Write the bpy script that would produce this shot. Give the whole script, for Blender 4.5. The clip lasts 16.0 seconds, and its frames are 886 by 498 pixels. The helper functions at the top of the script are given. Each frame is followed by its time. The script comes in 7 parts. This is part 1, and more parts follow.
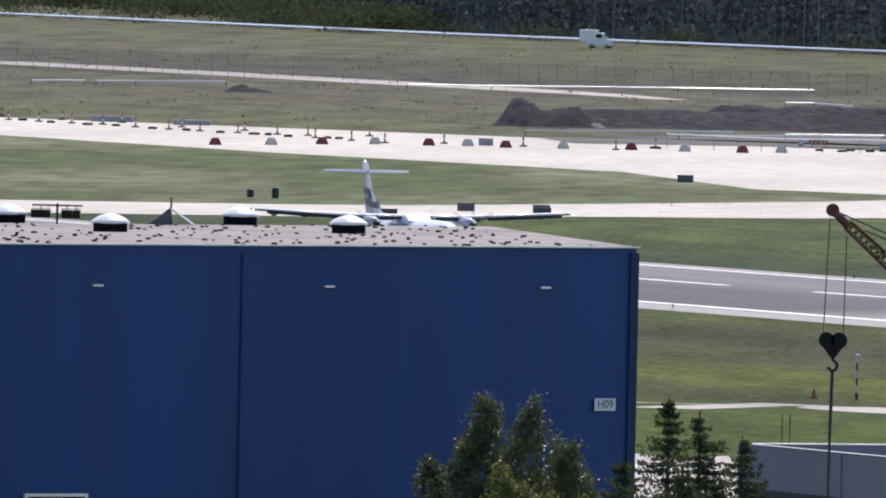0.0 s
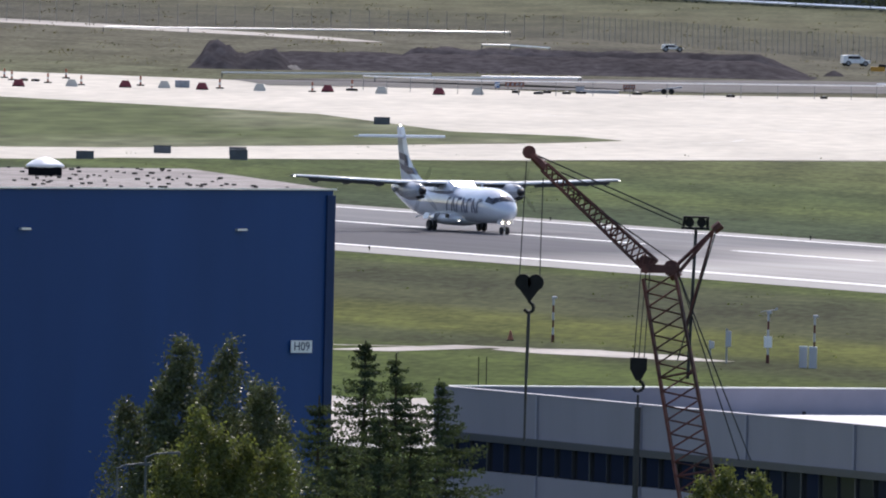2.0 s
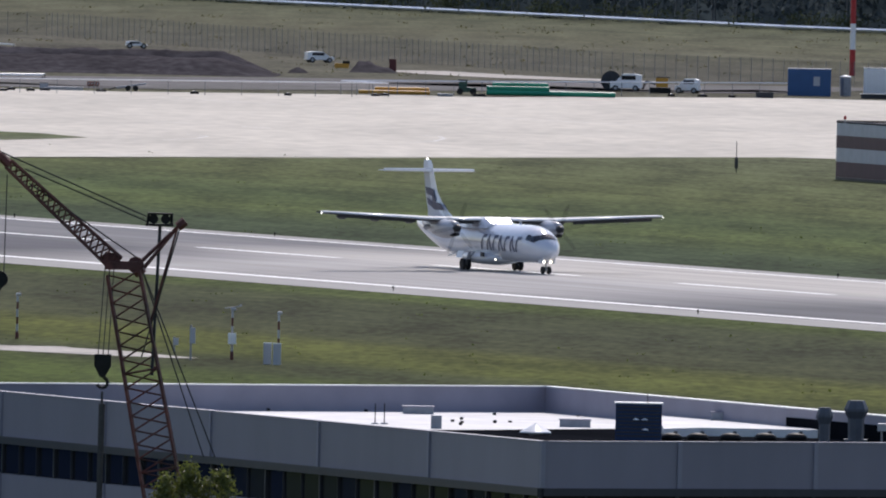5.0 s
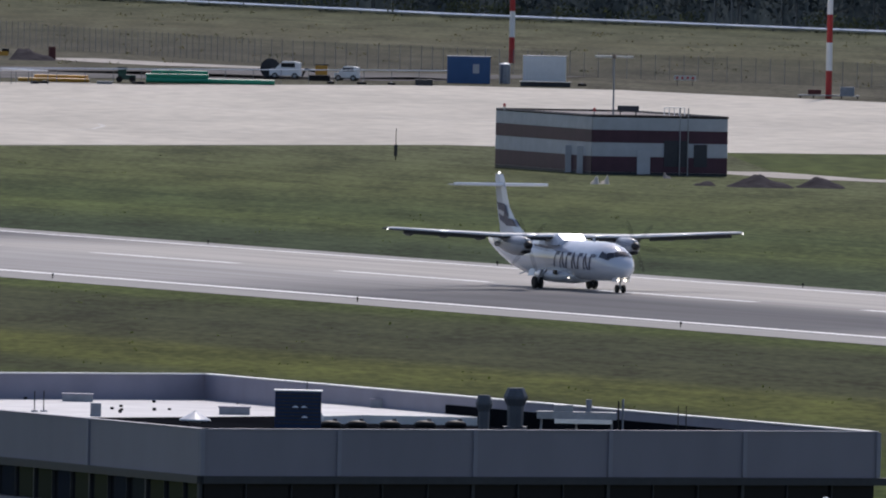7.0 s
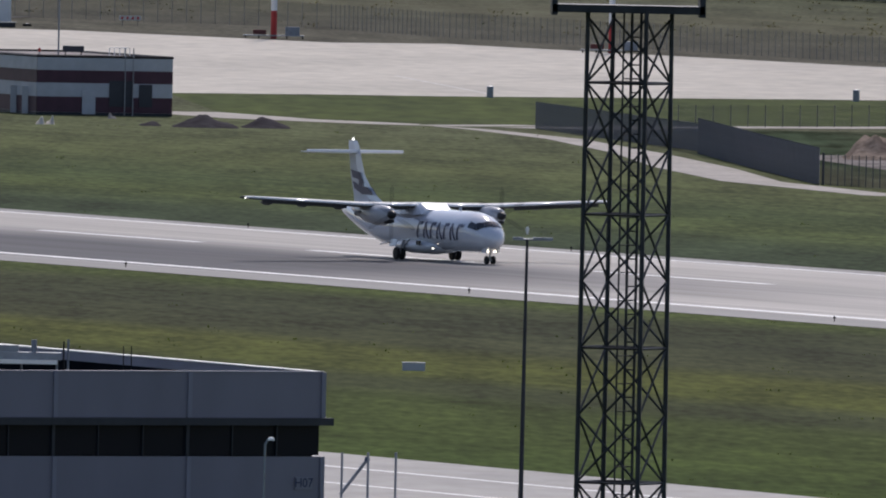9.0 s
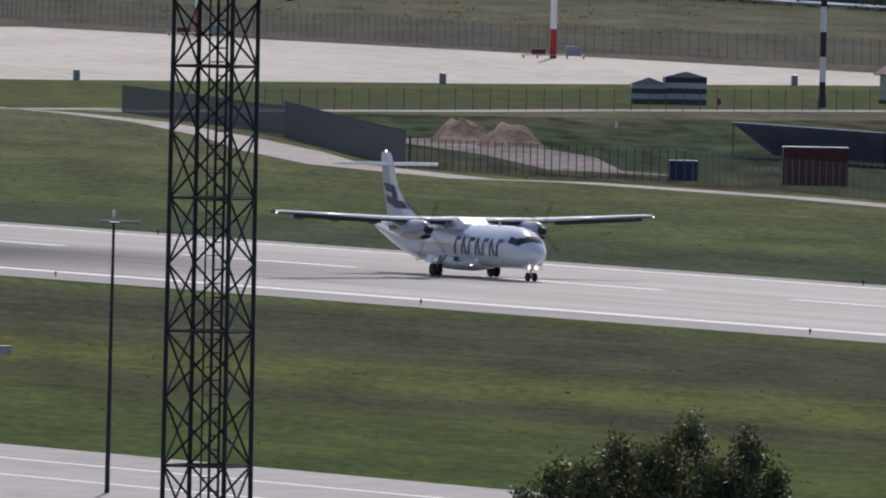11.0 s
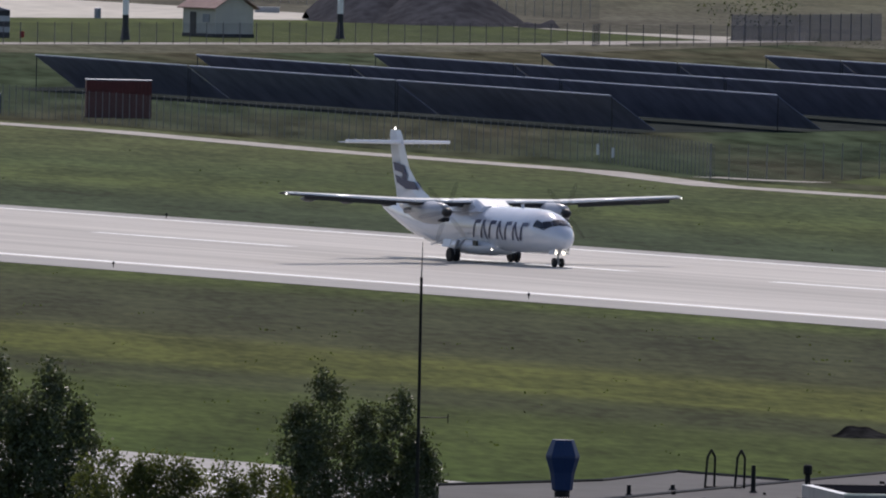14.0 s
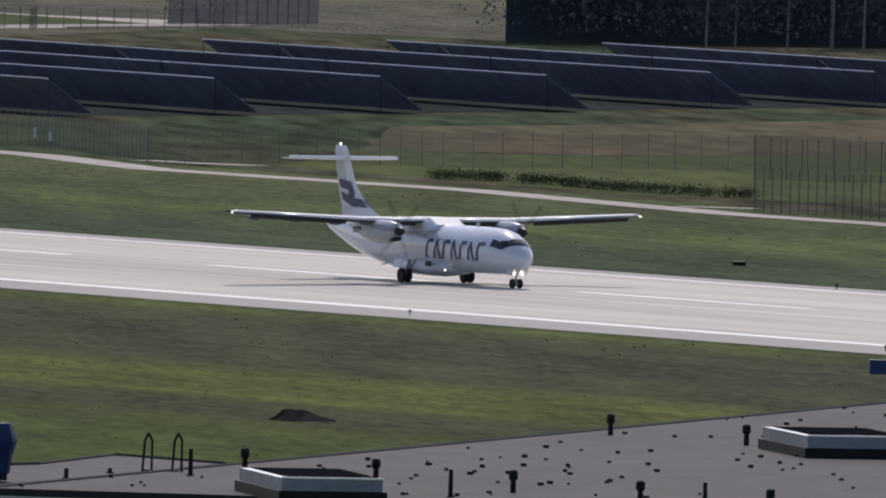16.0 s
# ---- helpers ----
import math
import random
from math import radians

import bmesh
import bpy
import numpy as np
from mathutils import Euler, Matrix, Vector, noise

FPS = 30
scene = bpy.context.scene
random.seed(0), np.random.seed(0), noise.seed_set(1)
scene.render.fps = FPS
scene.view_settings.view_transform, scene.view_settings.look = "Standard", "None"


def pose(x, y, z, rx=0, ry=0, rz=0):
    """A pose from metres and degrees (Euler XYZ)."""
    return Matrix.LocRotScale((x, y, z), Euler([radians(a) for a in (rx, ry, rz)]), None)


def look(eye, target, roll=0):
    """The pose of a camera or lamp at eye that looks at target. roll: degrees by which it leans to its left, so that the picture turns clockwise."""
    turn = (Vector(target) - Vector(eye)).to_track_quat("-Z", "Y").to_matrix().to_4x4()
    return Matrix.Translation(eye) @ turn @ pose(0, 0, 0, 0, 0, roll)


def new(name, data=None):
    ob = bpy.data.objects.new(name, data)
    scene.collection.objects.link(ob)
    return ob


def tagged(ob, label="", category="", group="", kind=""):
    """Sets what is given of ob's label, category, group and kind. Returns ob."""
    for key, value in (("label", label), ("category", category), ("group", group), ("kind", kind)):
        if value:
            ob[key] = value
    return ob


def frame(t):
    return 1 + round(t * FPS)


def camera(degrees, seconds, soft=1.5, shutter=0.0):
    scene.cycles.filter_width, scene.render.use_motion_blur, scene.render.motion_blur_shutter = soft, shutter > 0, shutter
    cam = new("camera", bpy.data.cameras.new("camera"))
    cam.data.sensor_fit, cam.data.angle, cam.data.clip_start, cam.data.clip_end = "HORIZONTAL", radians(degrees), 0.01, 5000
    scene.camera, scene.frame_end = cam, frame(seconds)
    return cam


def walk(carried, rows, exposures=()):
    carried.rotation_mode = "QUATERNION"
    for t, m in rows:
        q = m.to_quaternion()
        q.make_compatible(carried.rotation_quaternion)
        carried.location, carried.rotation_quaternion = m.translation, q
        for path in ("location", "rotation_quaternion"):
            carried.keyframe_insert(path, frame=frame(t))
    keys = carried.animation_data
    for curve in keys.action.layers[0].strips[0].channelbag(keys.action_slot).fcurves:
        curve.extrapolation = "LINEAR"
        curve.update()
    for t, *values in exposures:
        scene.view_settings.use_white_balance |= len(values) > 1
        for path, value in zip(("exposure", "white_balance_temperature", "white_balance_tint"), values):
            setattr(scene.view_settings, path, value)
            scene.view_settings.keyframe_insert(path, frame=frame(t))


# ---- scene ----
# A rolling airliner seen with a long lens from a tall building beside an airfield; the camera stands still and pans.
EYE = (0, 0, 41.71)
cam = camera(1.8303, 16.0, 2.0)
ROLL = 1.203
PAN = [
    (0.0, -2.4410, 1.0326), (0.5, -2.2811, 1.0740), (1.0, -2.1134, 1.1018), (1.5, -1.9318, 1.1257), (2.0, -1.8114, 1.1391),
    (2.5, -1.7321, 1.1406), (3.0, -1.5784, 1.1380), (3.5, -1.3173, 1.1287), (4.0, -1.0688, 1.1218), (6.5, -0.2295, 1.1293),
    (7.0, 0.0000, 1.1339), (7.5, 0.3077, 1.1578), (8.0, 0.5600, 1.1794), (8.5, 0.8890, 1.2209), (9.0, 1.1487, 1.2336),
    (11.5, 2.2900, 1.2543), (12.0, 2.6100, 1.2652), (12.5, 2.8522, 1.3050), (13.0, 3.0550, 1.3401), (13.5, 3.2286, 1.3557),
    (14.0, 3.4458, 1.3595), (14.5, 3.7550, 1.3621), (15.0, 4.0396, 1.3639), (15.5, 4.3149, 1.3716), (16.0, 4.6092, 1.3699)]
walk(cam, [(t, pose(*EYE, 0, 0, -u) @ pose(0, 0, 0, 90 - v) @ pose(0, 0, 0, 0, 0, ROLL)) for t, u, v in PAN],
     exposures=[(0.0, 0.45, 6400, 18), (3.0, 0.41, 6450, 17), (4.0, 0.28, 6420, 17), (7.0, -0.31, 6350, 18), (9.0, -0.32, 6400, 18), (16.0, -0.28, 6520, 18)])

# ---- sky and sun: behind the runway, about 45 degrees up ----
SUN_AZ, SUN_EL = 5.0, 44.0
world = bpy.data.worlds.new("sky")
scene.world = world
world.use_nodes = True
sky = world.node_tree.nodes.new("ShaderNodeTexSky")
sky.sky_type, sky.sun_disc = "NISHITA", False
sky.sun_elevation, sky.sun_rotation = radians(SUN_EL), radians(SUN_AZ)
world.node_tree.links.new(sky.outputs[0], world.node_tree.nodes["Background"].inputs[0])
world.node_tree.nodes["Background"].inputs[1].default_value = 0.14
sun = new("sun", bpy.data.lights.new("sun", "SUN"))
sun.data.energy, sun.data.angle, sun.data.color = 3.3, radians(0.5), (1.0, 0.95, 0.87)
_az, _el = radians(SUN_AZ), radians(SUN_EL)
sun.matrix_world = look((900 * math.sin(_az) * math.cos(_el), 900 * math.cos(_az) * math.cos(_el), 900 * math.sin(_el)), (0, 0, 0))

# ---- the runway's own axes: s along its heading, n across it, away from the camera ----
HEADING = 21.255
BASE = Vector((65.69, 1825.55, 0))
ALONG = Vector((math.sin(radians(HEADING)), -math.cos(radians(HEADING)), 0))
ACROSS = Vector((math.cos(radians(HEADING)), math.sin(radians(HEADING)), 0))


def rw(n, s, z=0.0):
    """A point by its way across and along the runway."""
    return BASE + ACROSS * n + ALONG * s + Vector((0, 0, z))


# ---- materials ----
def material(name, colour, rough=0.8, metal=0.0, vary=0.25, scale=2.0, second=None, bump=0.0, stretch=(1, 1, 1), spec=0.4, island=0.0):
    """A surface with grain at two scales; second: the colour of its stains."""
    m = bpy.data.materials.new(name)
    m.use_nodes = True
    t = m.node_tree
    N, L = t.nodes, t.links.new
    bsdf = N["Principled BSDF"]
    bsdf.inputs["Roughness"].default_value, bsdf.inputs["Metallic"].default_value = rough, metal
    bsdf.inputs["Specular IOR Level"].default_value = spec
    geo = N.new("ShaderNodeNewGeometry")
    mp = N.new("ShaderNodeMapping")
    mp.inputs["Scale"].default_value = stretch
    co = N.new("ShaderNodeTexCoord")
    L(co.outputs["Object"], mp.inputs[0])
    fine, wide = N.new("ShaderNodeTexNoise"), N.new("ShaderNodeTexNoise")
    fine.inputs["Scale"].default_value, wide.inputs["Scale"].default_value = scale, scale * 0.12
    fine.inputs["Detail"].default_value = wide.inputs["Detail"].default_value = 5
    L(mp.outputs[0], fine.inputs["Vector"])
    L(mp.outputs[0], wide.inputs["Vector"])
    ramp = N.new("ShaderNodeMapRange")
    ramp.inputs["From Min"].default_value, ramp.inputs["From Max"].default_value = 0.3, 0.7
    ramp.inputs["To Min"].default_value, ramp.inputs["To Max"].default_value = 1 - vary, 1 + vary
    L(fine.outputs[0], ramp.inputs[0])
    mix = N.new("ShaderNodeMix")
    mix.data_type = "RGBA"
    mix.inputs["A"].default_value = (*colour, 1)
    mix.inputs["B"].default_value = (*(second or [c * (1 - vary) for c in colour]), 1)
    sharp = N.new("ShaderNodeMapRange")
    sharp.inputs["From Min"].default_value, sharp.inputs["From Max"].default_value = 0.42, 0.62
    L(wide.outputs[0], sharp.inputs[0])
    L(sharp.outputs[0], mix.inputs["Factor"])
    mul = N.new("ShaderNodeVectorMath")
    mul.operation = "SCALE"
    L(mix.outputs["Result"], mul.inputs[0])
    if island:
        isl = N.new("ShaderNodeMapRange")
        isl.inputs["To Min"].default_value, isl.inputs["To Max"].default_value = 1 - island, 1 + island
        L(geo.outputs["Random Per Island"], isl.inputs[0])
        both = N.new("ShaderNodeMath")
        both.operation = "MULTIPLY"
        L(isl.outputs[0], both.inputs[0])
        L(ramp.outputs[0], both.inputs[1])
        L(both.outputs[0], mul.inputs["Scale"])
    else:
        L(ramp.outputs[0], mul.inputs["Scale"])
    L(mul.outputs[0], bsdf.inputs["Base Color"])
    if bump:
        b = N.new("ShaderNodeBump")
        b.inputs["Strength"].default_value, b.inputs["Distance"].default_value = bump, 0.05
        L(fine.outputs[0], b.inputs["Height"])
        L(b.outputs[0], bsdf.inputs["Normal"])
    return m


def banded(name, stops, lo, hi, wobble, vary, scale, axis, rough=0.95, streak=(0.25, 1), sheen=0.05, grain=None, far=None, split=(-10, 2), mow=0.0):
    """Ground whose colour changes in strips along an axis of the field, with noise at three scales."""
    m = bpy.data.materials.new(name)
    m.use_nodes = True
    t = m.node_tree
    N, L = t.nodes, t.links.new
    bsdf = N["Principled BSDF"]
    bsdf.inputs["Roughness"].default_value, bsdf.inputs["Specular IOR Level"].default_value = rough, sheen
    geo = N.new("ShaderNodeNewGeometry")
    sub = N.new("ShaderNodeVectorMath")
    sub.operation = "SUBTRACT"
    sub.inputs[1].default_value = BASE
    L(geo.outputs["Position"], sub.inputs[0])
    turn = N.new("ShaderNodeVectorRotate")
    turn.rotation_type = "Z_AXIS"
    turn.inputs["Angle"].default_value = -radians(HEADING)
    L(sub.outputs[0], turn.inputs["Vector"])
    sep = N.new("ShaderNodeSeparateXYZ")
    L(turn.outputs[0], sep.inputs[0])
    mp = N.new("ShaderNodeMapping")
    mp.inputs["Scale"].default_value = (streak[1], streak[0], 1)
    if grain:
        mp.inputs["Scale"].default_value = (*grain, 1)
        L(geo.outputs["Position"], mp.inputs[0])
    else:
        L(turn.outputs[0], mp.inputs[0])
    n1, n2, n3 = (N.new("ShaderNodeTexNoise") for _ in range(3))
    for nn, sc in ((n1, scale), (n2, scale * 0.12), (n3, scale * 0.02)):
        nn.inputs["Scale"].default_value, nn.inputs["Detail"].default_value = sc, 6
        L(mp.outputs[0], nn.inputs["Vector"])
    ma = N.new("ShaderNodeMath")
    ma.operation = "MULTIPLY_ADD"
    ma.inputs[1].default_value = wobble
    L(n3.outputs[0], ma.inputs[0])
    L(sep.outputs[axis], ma.inputs[2])
    mr = N.new("ShaderNodeMapRange")
    mr.inputs["From Min"].default_value, mr.inputs["From Max"].default_value = lo + wobble / 2, hi + wobble / 2
    L(ma.outputs[0], mr.inputs[0])
    cr = N.new("ShaderNodeValToRGB")
    while len(cr.color_ramp.elements) < len(stops):
        cr.color_ramp.elements.new(0.5)
    for e, (p, c) in zip(cr.color_ramp.elements, stops):
        e.position, e.color = (p - lo) / (hi - lo), (*c, 1)
    L(mr.outputs[0], cr.inputs[0])
    colour = cr.outputs[0]
    if far:
        # the far half of the strip takes its own wear and gloss colours
        cr2 = N.new("ShaderNodeValToRGB")
        while len(cr2.color_ramp.elements) < len(far):
            cr2.color_ramp.elements.new(0.5)
        for e, (p, c) in zip(cr2.color_ramp.elements, far):
            e.position, e.color = (p - lo) / (hi - lo), (*c, 1)
        L(mr.outputs[0], cr2.inputs[0])
        half = N.new("ShaderNodeMapRange")
        half.interpolation_type = "SMOOTHSTEP"
        half.inputs["From Min"].default_value, half.inputs["From Max"].default_value = split
        L(sep.outputs[0], half.inputs[0])
        both = N.new("ShaderNodeMix")
        both.data_type = "RGBA"
        L(half.outputs[0], both.inputs["Factor"])
        L(colour, both.inputs["A"])
        L(cr2.outputs[0], both.inputs["B"])
        colour = both.outputs["Result"]
    if mow:
        # long faint stripes left by mowing along the field
        mm = N.new("ShaderNodeMapping")
        mm.inputs["Scale"].default_value = (0.28, 0.010, 1)
        L(turn.outputs[0], mm.inputs[0])
        n4 = N.new("ShaderNodeTexNoise")
        n4.inputs["Scale"].default_value, n4.inputs["Detail"].default_value = 1.0, 4
        L(mm.outputs[0], n4.inputs["Vector"])
        m4 = N.new("ShaderNodeMapRange")
        m4.inputs["From Min"].default_value, m4.inputs["From Max"].default_value = 0.3, 0.7
        m4.inputs["To Min"].default_value, m4.inputs["To Max"].default_value = 1 - mow, 1 + mow
        L(n4.outputs[0], m4.inputs[0])
        s4 = N.new("ShaderNodeVectorMath")
        s4.operation = "SCALE"
        L(colour, s4.inputs[0])
        L(m4.outputs[0], s4.inputs["Scale"])
        colour = s4.outputs[0]
    tot = N.new("ShaderNodeMath")
    tot.operation = "ADD"
    L(n1.outputs[0], tot.inputs[0])
    L(n2.outputs[0], tot.inputs[1])
    rr = N.new("ShaderNodeMapRange")
    rr.inputs["From Min"].default_value, rr.inputs["From Max"].default_value = 0.75, 1.25
    rr.inputs["To Min"].default_value, rr.inputs["To Max"].default_value = 1 - vary, 1 + vary
    L(tot.outputs[0], rr.inputs[0])
    mul = N.new("ShaderNodeVectorMath")
    mul.operation = "SCALE"
    L(colour, mul.inputs[0])
    L(rr.outputs[0], mul.inputs["Scale"])
    L(mul.outputs[0], bsdf.inputs["Base Color"])
    return m


def leafy(m, share=0.35, glow=(1.5, 1.5, .7)):
    """Lets part of the sunlight through a leaf."""
    t = m.node_tree
    N, L = t.nodes, t.links.new
    b = N["Principled BSDF"]
    tr = N.new("ShaderNodeBsdfTranslucent")
    tint = N.new("ShaderNodeVectorMath")
    tint.operation = "MULTIPLY"
    tint.inputs[1].default_value = glow
    L(b.inputs["Base Color"].links[0].from_socket, tint.inputs[0])
    L(tint.outputs[0], tr.inputs["Color"])
    mx = N.new("ShaderNodeMixShader")
    mx.inputs[0].default_value = share
    L(b.outputs[0], mx.inputs[1])
    L(tr.outputs[0], mx.inputs[2])
    L(mx.outputs[0], N["Material Output"].inputs[0])
    return m


def see_through(name, colour, solid):
    """A net or a whirling blade: part of the light passes."""
    m = bpy.data.materials.new(name)
    m.use_nodes = True
    t = m.node_tree
    b = t.nodes["Principled BSDF"]
    b.inputs["Base Color"].default_value, b.inputs["Roughness"].default_value = (*colour, 1), 0.7
    b.inputs["Alpha"].default_value = solid
    return m


def glowing(name, colour, power):
    m = bpy.data.materials.new(name)
    m.use_nodes = True
    b = m.node_tree.nodes["Principled BSDF"]
    b.inputs["Emission Color"].default_value, b.inputs["Emission Strength"].default_value = (*colour, 1), power
    return m


def glass(name, colour, rough=0.08, spec=0.6):
    m = bpy.data.materials.new(name)
    m.use_nodes = True
    b = m.node_tree.nodes["Principled BSDF"]
    b.inputs["Base Color"].default_value, b.inputs["Roughness"].default_value = (*colour, 1), rough
    b.inputs["Specular IOR Level"].default_value = spec
    return m


GRASS_STOPS = [(-260, (0.043, 0.070, 0.014)), (-185, (0.049, 0.078, 0.015)), (-160, (0.053, 0.076, 0.016)), (-134, (0.055, 0.074, 0.018)), (-126, (0.046, 0.054, 0.022)), (-118, (0.047, 0.055, 0.022)),
               (-113, (0.078, 0.090, 0.021)), (-96, (0.080, 0.089, 0.022)), (-88, (0.054, 0.059, 0.027)), (-66, (0.046, 0.052, 0.026)), (-48, (0.050, 0.058, 0.026)), (-43, (0.064, 0.084, 0.024)), (-37, (0.064, 0.084, 0.024)),
               (24, (0.044, 0.062, 0.032)), (46, (0.046, 0.064, 0.030)), (66, (0.074, 0.096, 0.032)), (90, (0.058, 0.078, 0.030)), (125, (0.086, 0.100, 0.039)), (210, (0.096, 0.105, 0.054)), (300, (0.098, 0.094, 0.062)),
               (420, (0.098, 0.092, 0.068)), (520, (0.104, 0.102, 0.062)), (640, (0.084, 0.095, 0.057))]
M_GRASS = banded("mown_grass", GRASS_STOPS, -260, 640, 9, 0.40, 1.3, 0, sheen=0.022, grain=(1, .14), mow=0.18)
# Runway tones: dark tyre rubber, and the bright grazing gloss put into the colour.
NEAR_WEAR_GLOSS = [(-500, (.064, .064, .078)), (-290, (.070, .070, .082)), (-245, (.36, .343, .322)), (-175, (.33, .315, .298)), (-125, (.098, .097, .104)), (-45, (.105, .104, .110)), (35, (.49, .458, .412)), (260, (.54, .505, .455))]
FAR_WEAR_GLOSS = [(-500, (.18, .178, .180)), (-400, (.14, .14, .148)), (-310, (.15, .148, .152)), (-265, (.44, .412, .372)), (-60, (.47, .44, .395)), (60, (.49, .458, .412)), (260, (.54, .505, .455))]
M_RUNWAY = banded("runway_asphalt", [(-s, c) for s, c in reversed(NEAR_WEAR_GLOSS)], -260, 500, 60, 0.14, 0.8, 1, 0.7, (0.03, 1), 0.03, far=[(-s, c) for s, c in reversed(FAR_WEAR_GLOSS)], split=(-13, 3), mow=0.10)
M_SHOULDER = banded("runway_shoulder", [(-260, (.20, .192, .182)), (500, (.15, .146, .142))], -260, 500, 40, 0.14, 0.8, 1, 0.6, (0.05, 1), 0.1)
M_CONCRETE = material("apron_concrete", (.535, .492, .415), 0.75, 0, 0.12, 0.4, (.465, .428, .362), 0, (1, .25, 1), spec=0.06)
M_TAXI = material("taxiway_asphalt", (.33, .315, .29), 0.65, 0, 0.12, 0.5, (.28, .27, .25), 0, (1, .3, 1), spec=0.08)
M_GRAVEL = material("pale_gravel", (.50, .46, .41), 0.9, 0, 0.2, 1.5, (.42, .385, .34), spec=0.02)
M_SITE = material("bare_site_ground", (.20, .19, .185), 0.9, 0, 0.2, 0.5, (.17, .165, .15), spec=0)
M_LINE = material("white_line_paint", (.82, .82, .80), 0.55, 0, 0.08, 2, (.74, .74, .72))
M_WORN = material("worn_line_paint", (.62, .60, .56), 0.7, 0, 0.2, 2, (.5, .48, .45), spec=0.1)
M_SOIL = material("dug_soil", (.076, .069, .072), 0.95, 0, 0.35, 0.8, (.058, .053, .055), 0.6, spec=0)
M_SAND = material("sandy_soil", (.27, .215, .17), 0.95, 0, 0.35, 1.6, (.15, .12, .10), 0.9, spec=0)
M_SANDTRACK = material("churned_sandy_track", (.33, .295, .27), 0.95, 0, 0.3, 0.7, (.23, .205, .185), 0.4, (1, .2, 1), spec=0)
M_WHITE = material("white_paint", (.78, .78, .78), 0.35, 0, 0.05, 2, (.72, .72, .72))
M_PLANE = material("aircraft_white", (.62, .65, .71), 0.13, 0, 0.03, 1.2, (.58, .61, .67), 0, (1, 1, 1), 1.0)
M_FAIRING = material("glossy_fairing_white", (.66, .68, .72), 0.22, 0, 0.03, 1.2, (.62, .64, .69), 0, (1, 1, 1), 0.8)
M_NAVY = material("navy_marking", (.02, .03, .09), 0.35, 0, 0.1, 3)
# Nacelle grey: the shaded side is put into the colour.
M_NACELLE = material("nacelle_shade_grey", (.42, .43, .46), 0.3, 0, 0.08, 1.5)
M_DARKGRAVEL = material("dark_gravel", (.075, .073, .078), 0.95, 0, 0.3, 0.8, (.055, .054, .058), 0.4, spec=0)
# Solar park ground: shade between the panel rows is put into the colour.
M_SOLARGROUND = material("solar_shade_soil", (.046, .052, .048), 0.95, 0, 0.4, 0.4, (.036, .042, .038), spec=0)
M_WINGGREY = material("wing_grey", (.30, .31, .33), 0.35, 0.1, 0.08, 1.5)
# Near-black colour holds the shade under the wing.
M_UNDER = material("wing_shade_dark", (.035, .037, .045), 0.5, 0, 0.15, 2)
M_BOOT = material("deicer_boot", (.012, .012, .014), 0.5, 0, 0.2, 3)
# White of the rods that stand in for sunlit leading edges.
M_EDGEWHITE = material("edge_highlight_white", (.90, .90, .91), 0.25, 0.0, 0.04, 3)
M_TYRE = material("tyre_rubber", (.012, .012, .013), 0.8, 0, 0.2, 6)
M_METAL = material("dull_metal", (.30, .31, .33), 0.45, 0.6, 0.12, 3)
M_PROP = see_through("whirling_blade", (.03, .03, .035), 0.12)
M_COCKPIT = glass("cockpit_glass", (.008, .010, .016), 0.06)
M_LAMP = glowing("landing_light", (1.0, .90, .68), 7)
M_BLUE = material("blue_cladding", (.0135, .056, .185), 0.45, 0, 0.08, 0.35, (.011, .049, .166), 0, (1, 1, .15), 0.25)
M_BLUEDARK = material("blue_trim", (.012, .034, .105), 0.5, 0, 0.1, 1, spec=0.25)
M_ROOFGRAVEL = material("roof_felt", (.34, .31, .29), 0.85, 0, 0.25, 1.2, (.27, .245, .23), spec=0.02)
M_DARKROOF = material("near_black_roof", (.011, .012, .015), 0.9, 0, 0.2, 1.2, (.008, .009, .011), spec=0.0)
M_ROOFGREY = material("grey_roof_sheet", (.044, .042, .045), 0.6, 0, 0.2, 0.8, (.034, .033, .036), 0, (1, .4, 1), spec=0.03)
M_WHITEROOF = material("white_roof_membrane", (.72, .70, .67), 0.6, 0, 0.1, 0.5, (.62, .60, .58), spec=0.1)
M_CLAD = material("lilac_grey_cladding", (.208, .194, .242), 0.5, 0.05, 0.06, 0.5, (.188, .176, .220), 0, (1, 1, .3))
M_CLADB = material("parapet_sheet", (.235, .228, .285), 0.5, 0.1, 0.08, 0.6, (.21, .205, .255))
M_FLASH = material("bright_flashing", (.80, .80, .80), 0.3, 0.5, 0.05, 2)
M_WINDOW = glass("dark_window", (.014, .015, .021), 0.12, 0.14)
M_MULLION = material("dark_mullion", (.035, .038, .05), 0.45, 0.3, 0.1, 3)
M_CRANE = material("crane_red_oxide", (.125, .040, .034), 0.6, 0, 0.4, 3, (.055, .026, .024), spec=0.25)
M_BLACK = material("black_iron", (.010, .010, .011), 0.6, 0.0, 0.25, 4, spec=0.2)
M_COWL = material("grey_cowl_sheet", (.085, .095, .112), 0.55, 0.1, 0.15, 2, (.07, .08, .095), spec=0.25)
M_CABLE = material("steel_rope", (.05, .048, .05), 0.6, 0.4, 0.15, 6)
M_MAST = material("dark_galvanised", (.030, .034, .042), 0.55, 0.3, 0.3, 2)
M_GALV = material("galvanised_steel", (.24, .26, .30), 0.5, 0.5, 0.15, 3)
M_RED = material("signal_red", (.42, .025, .025), 0.5, 0, 0.15, 3)
M_MAROON = material("maroon_cladding", (.066, .024, .040), 0.6, 0, 0.2, 0.8, (.052, .021, .034))
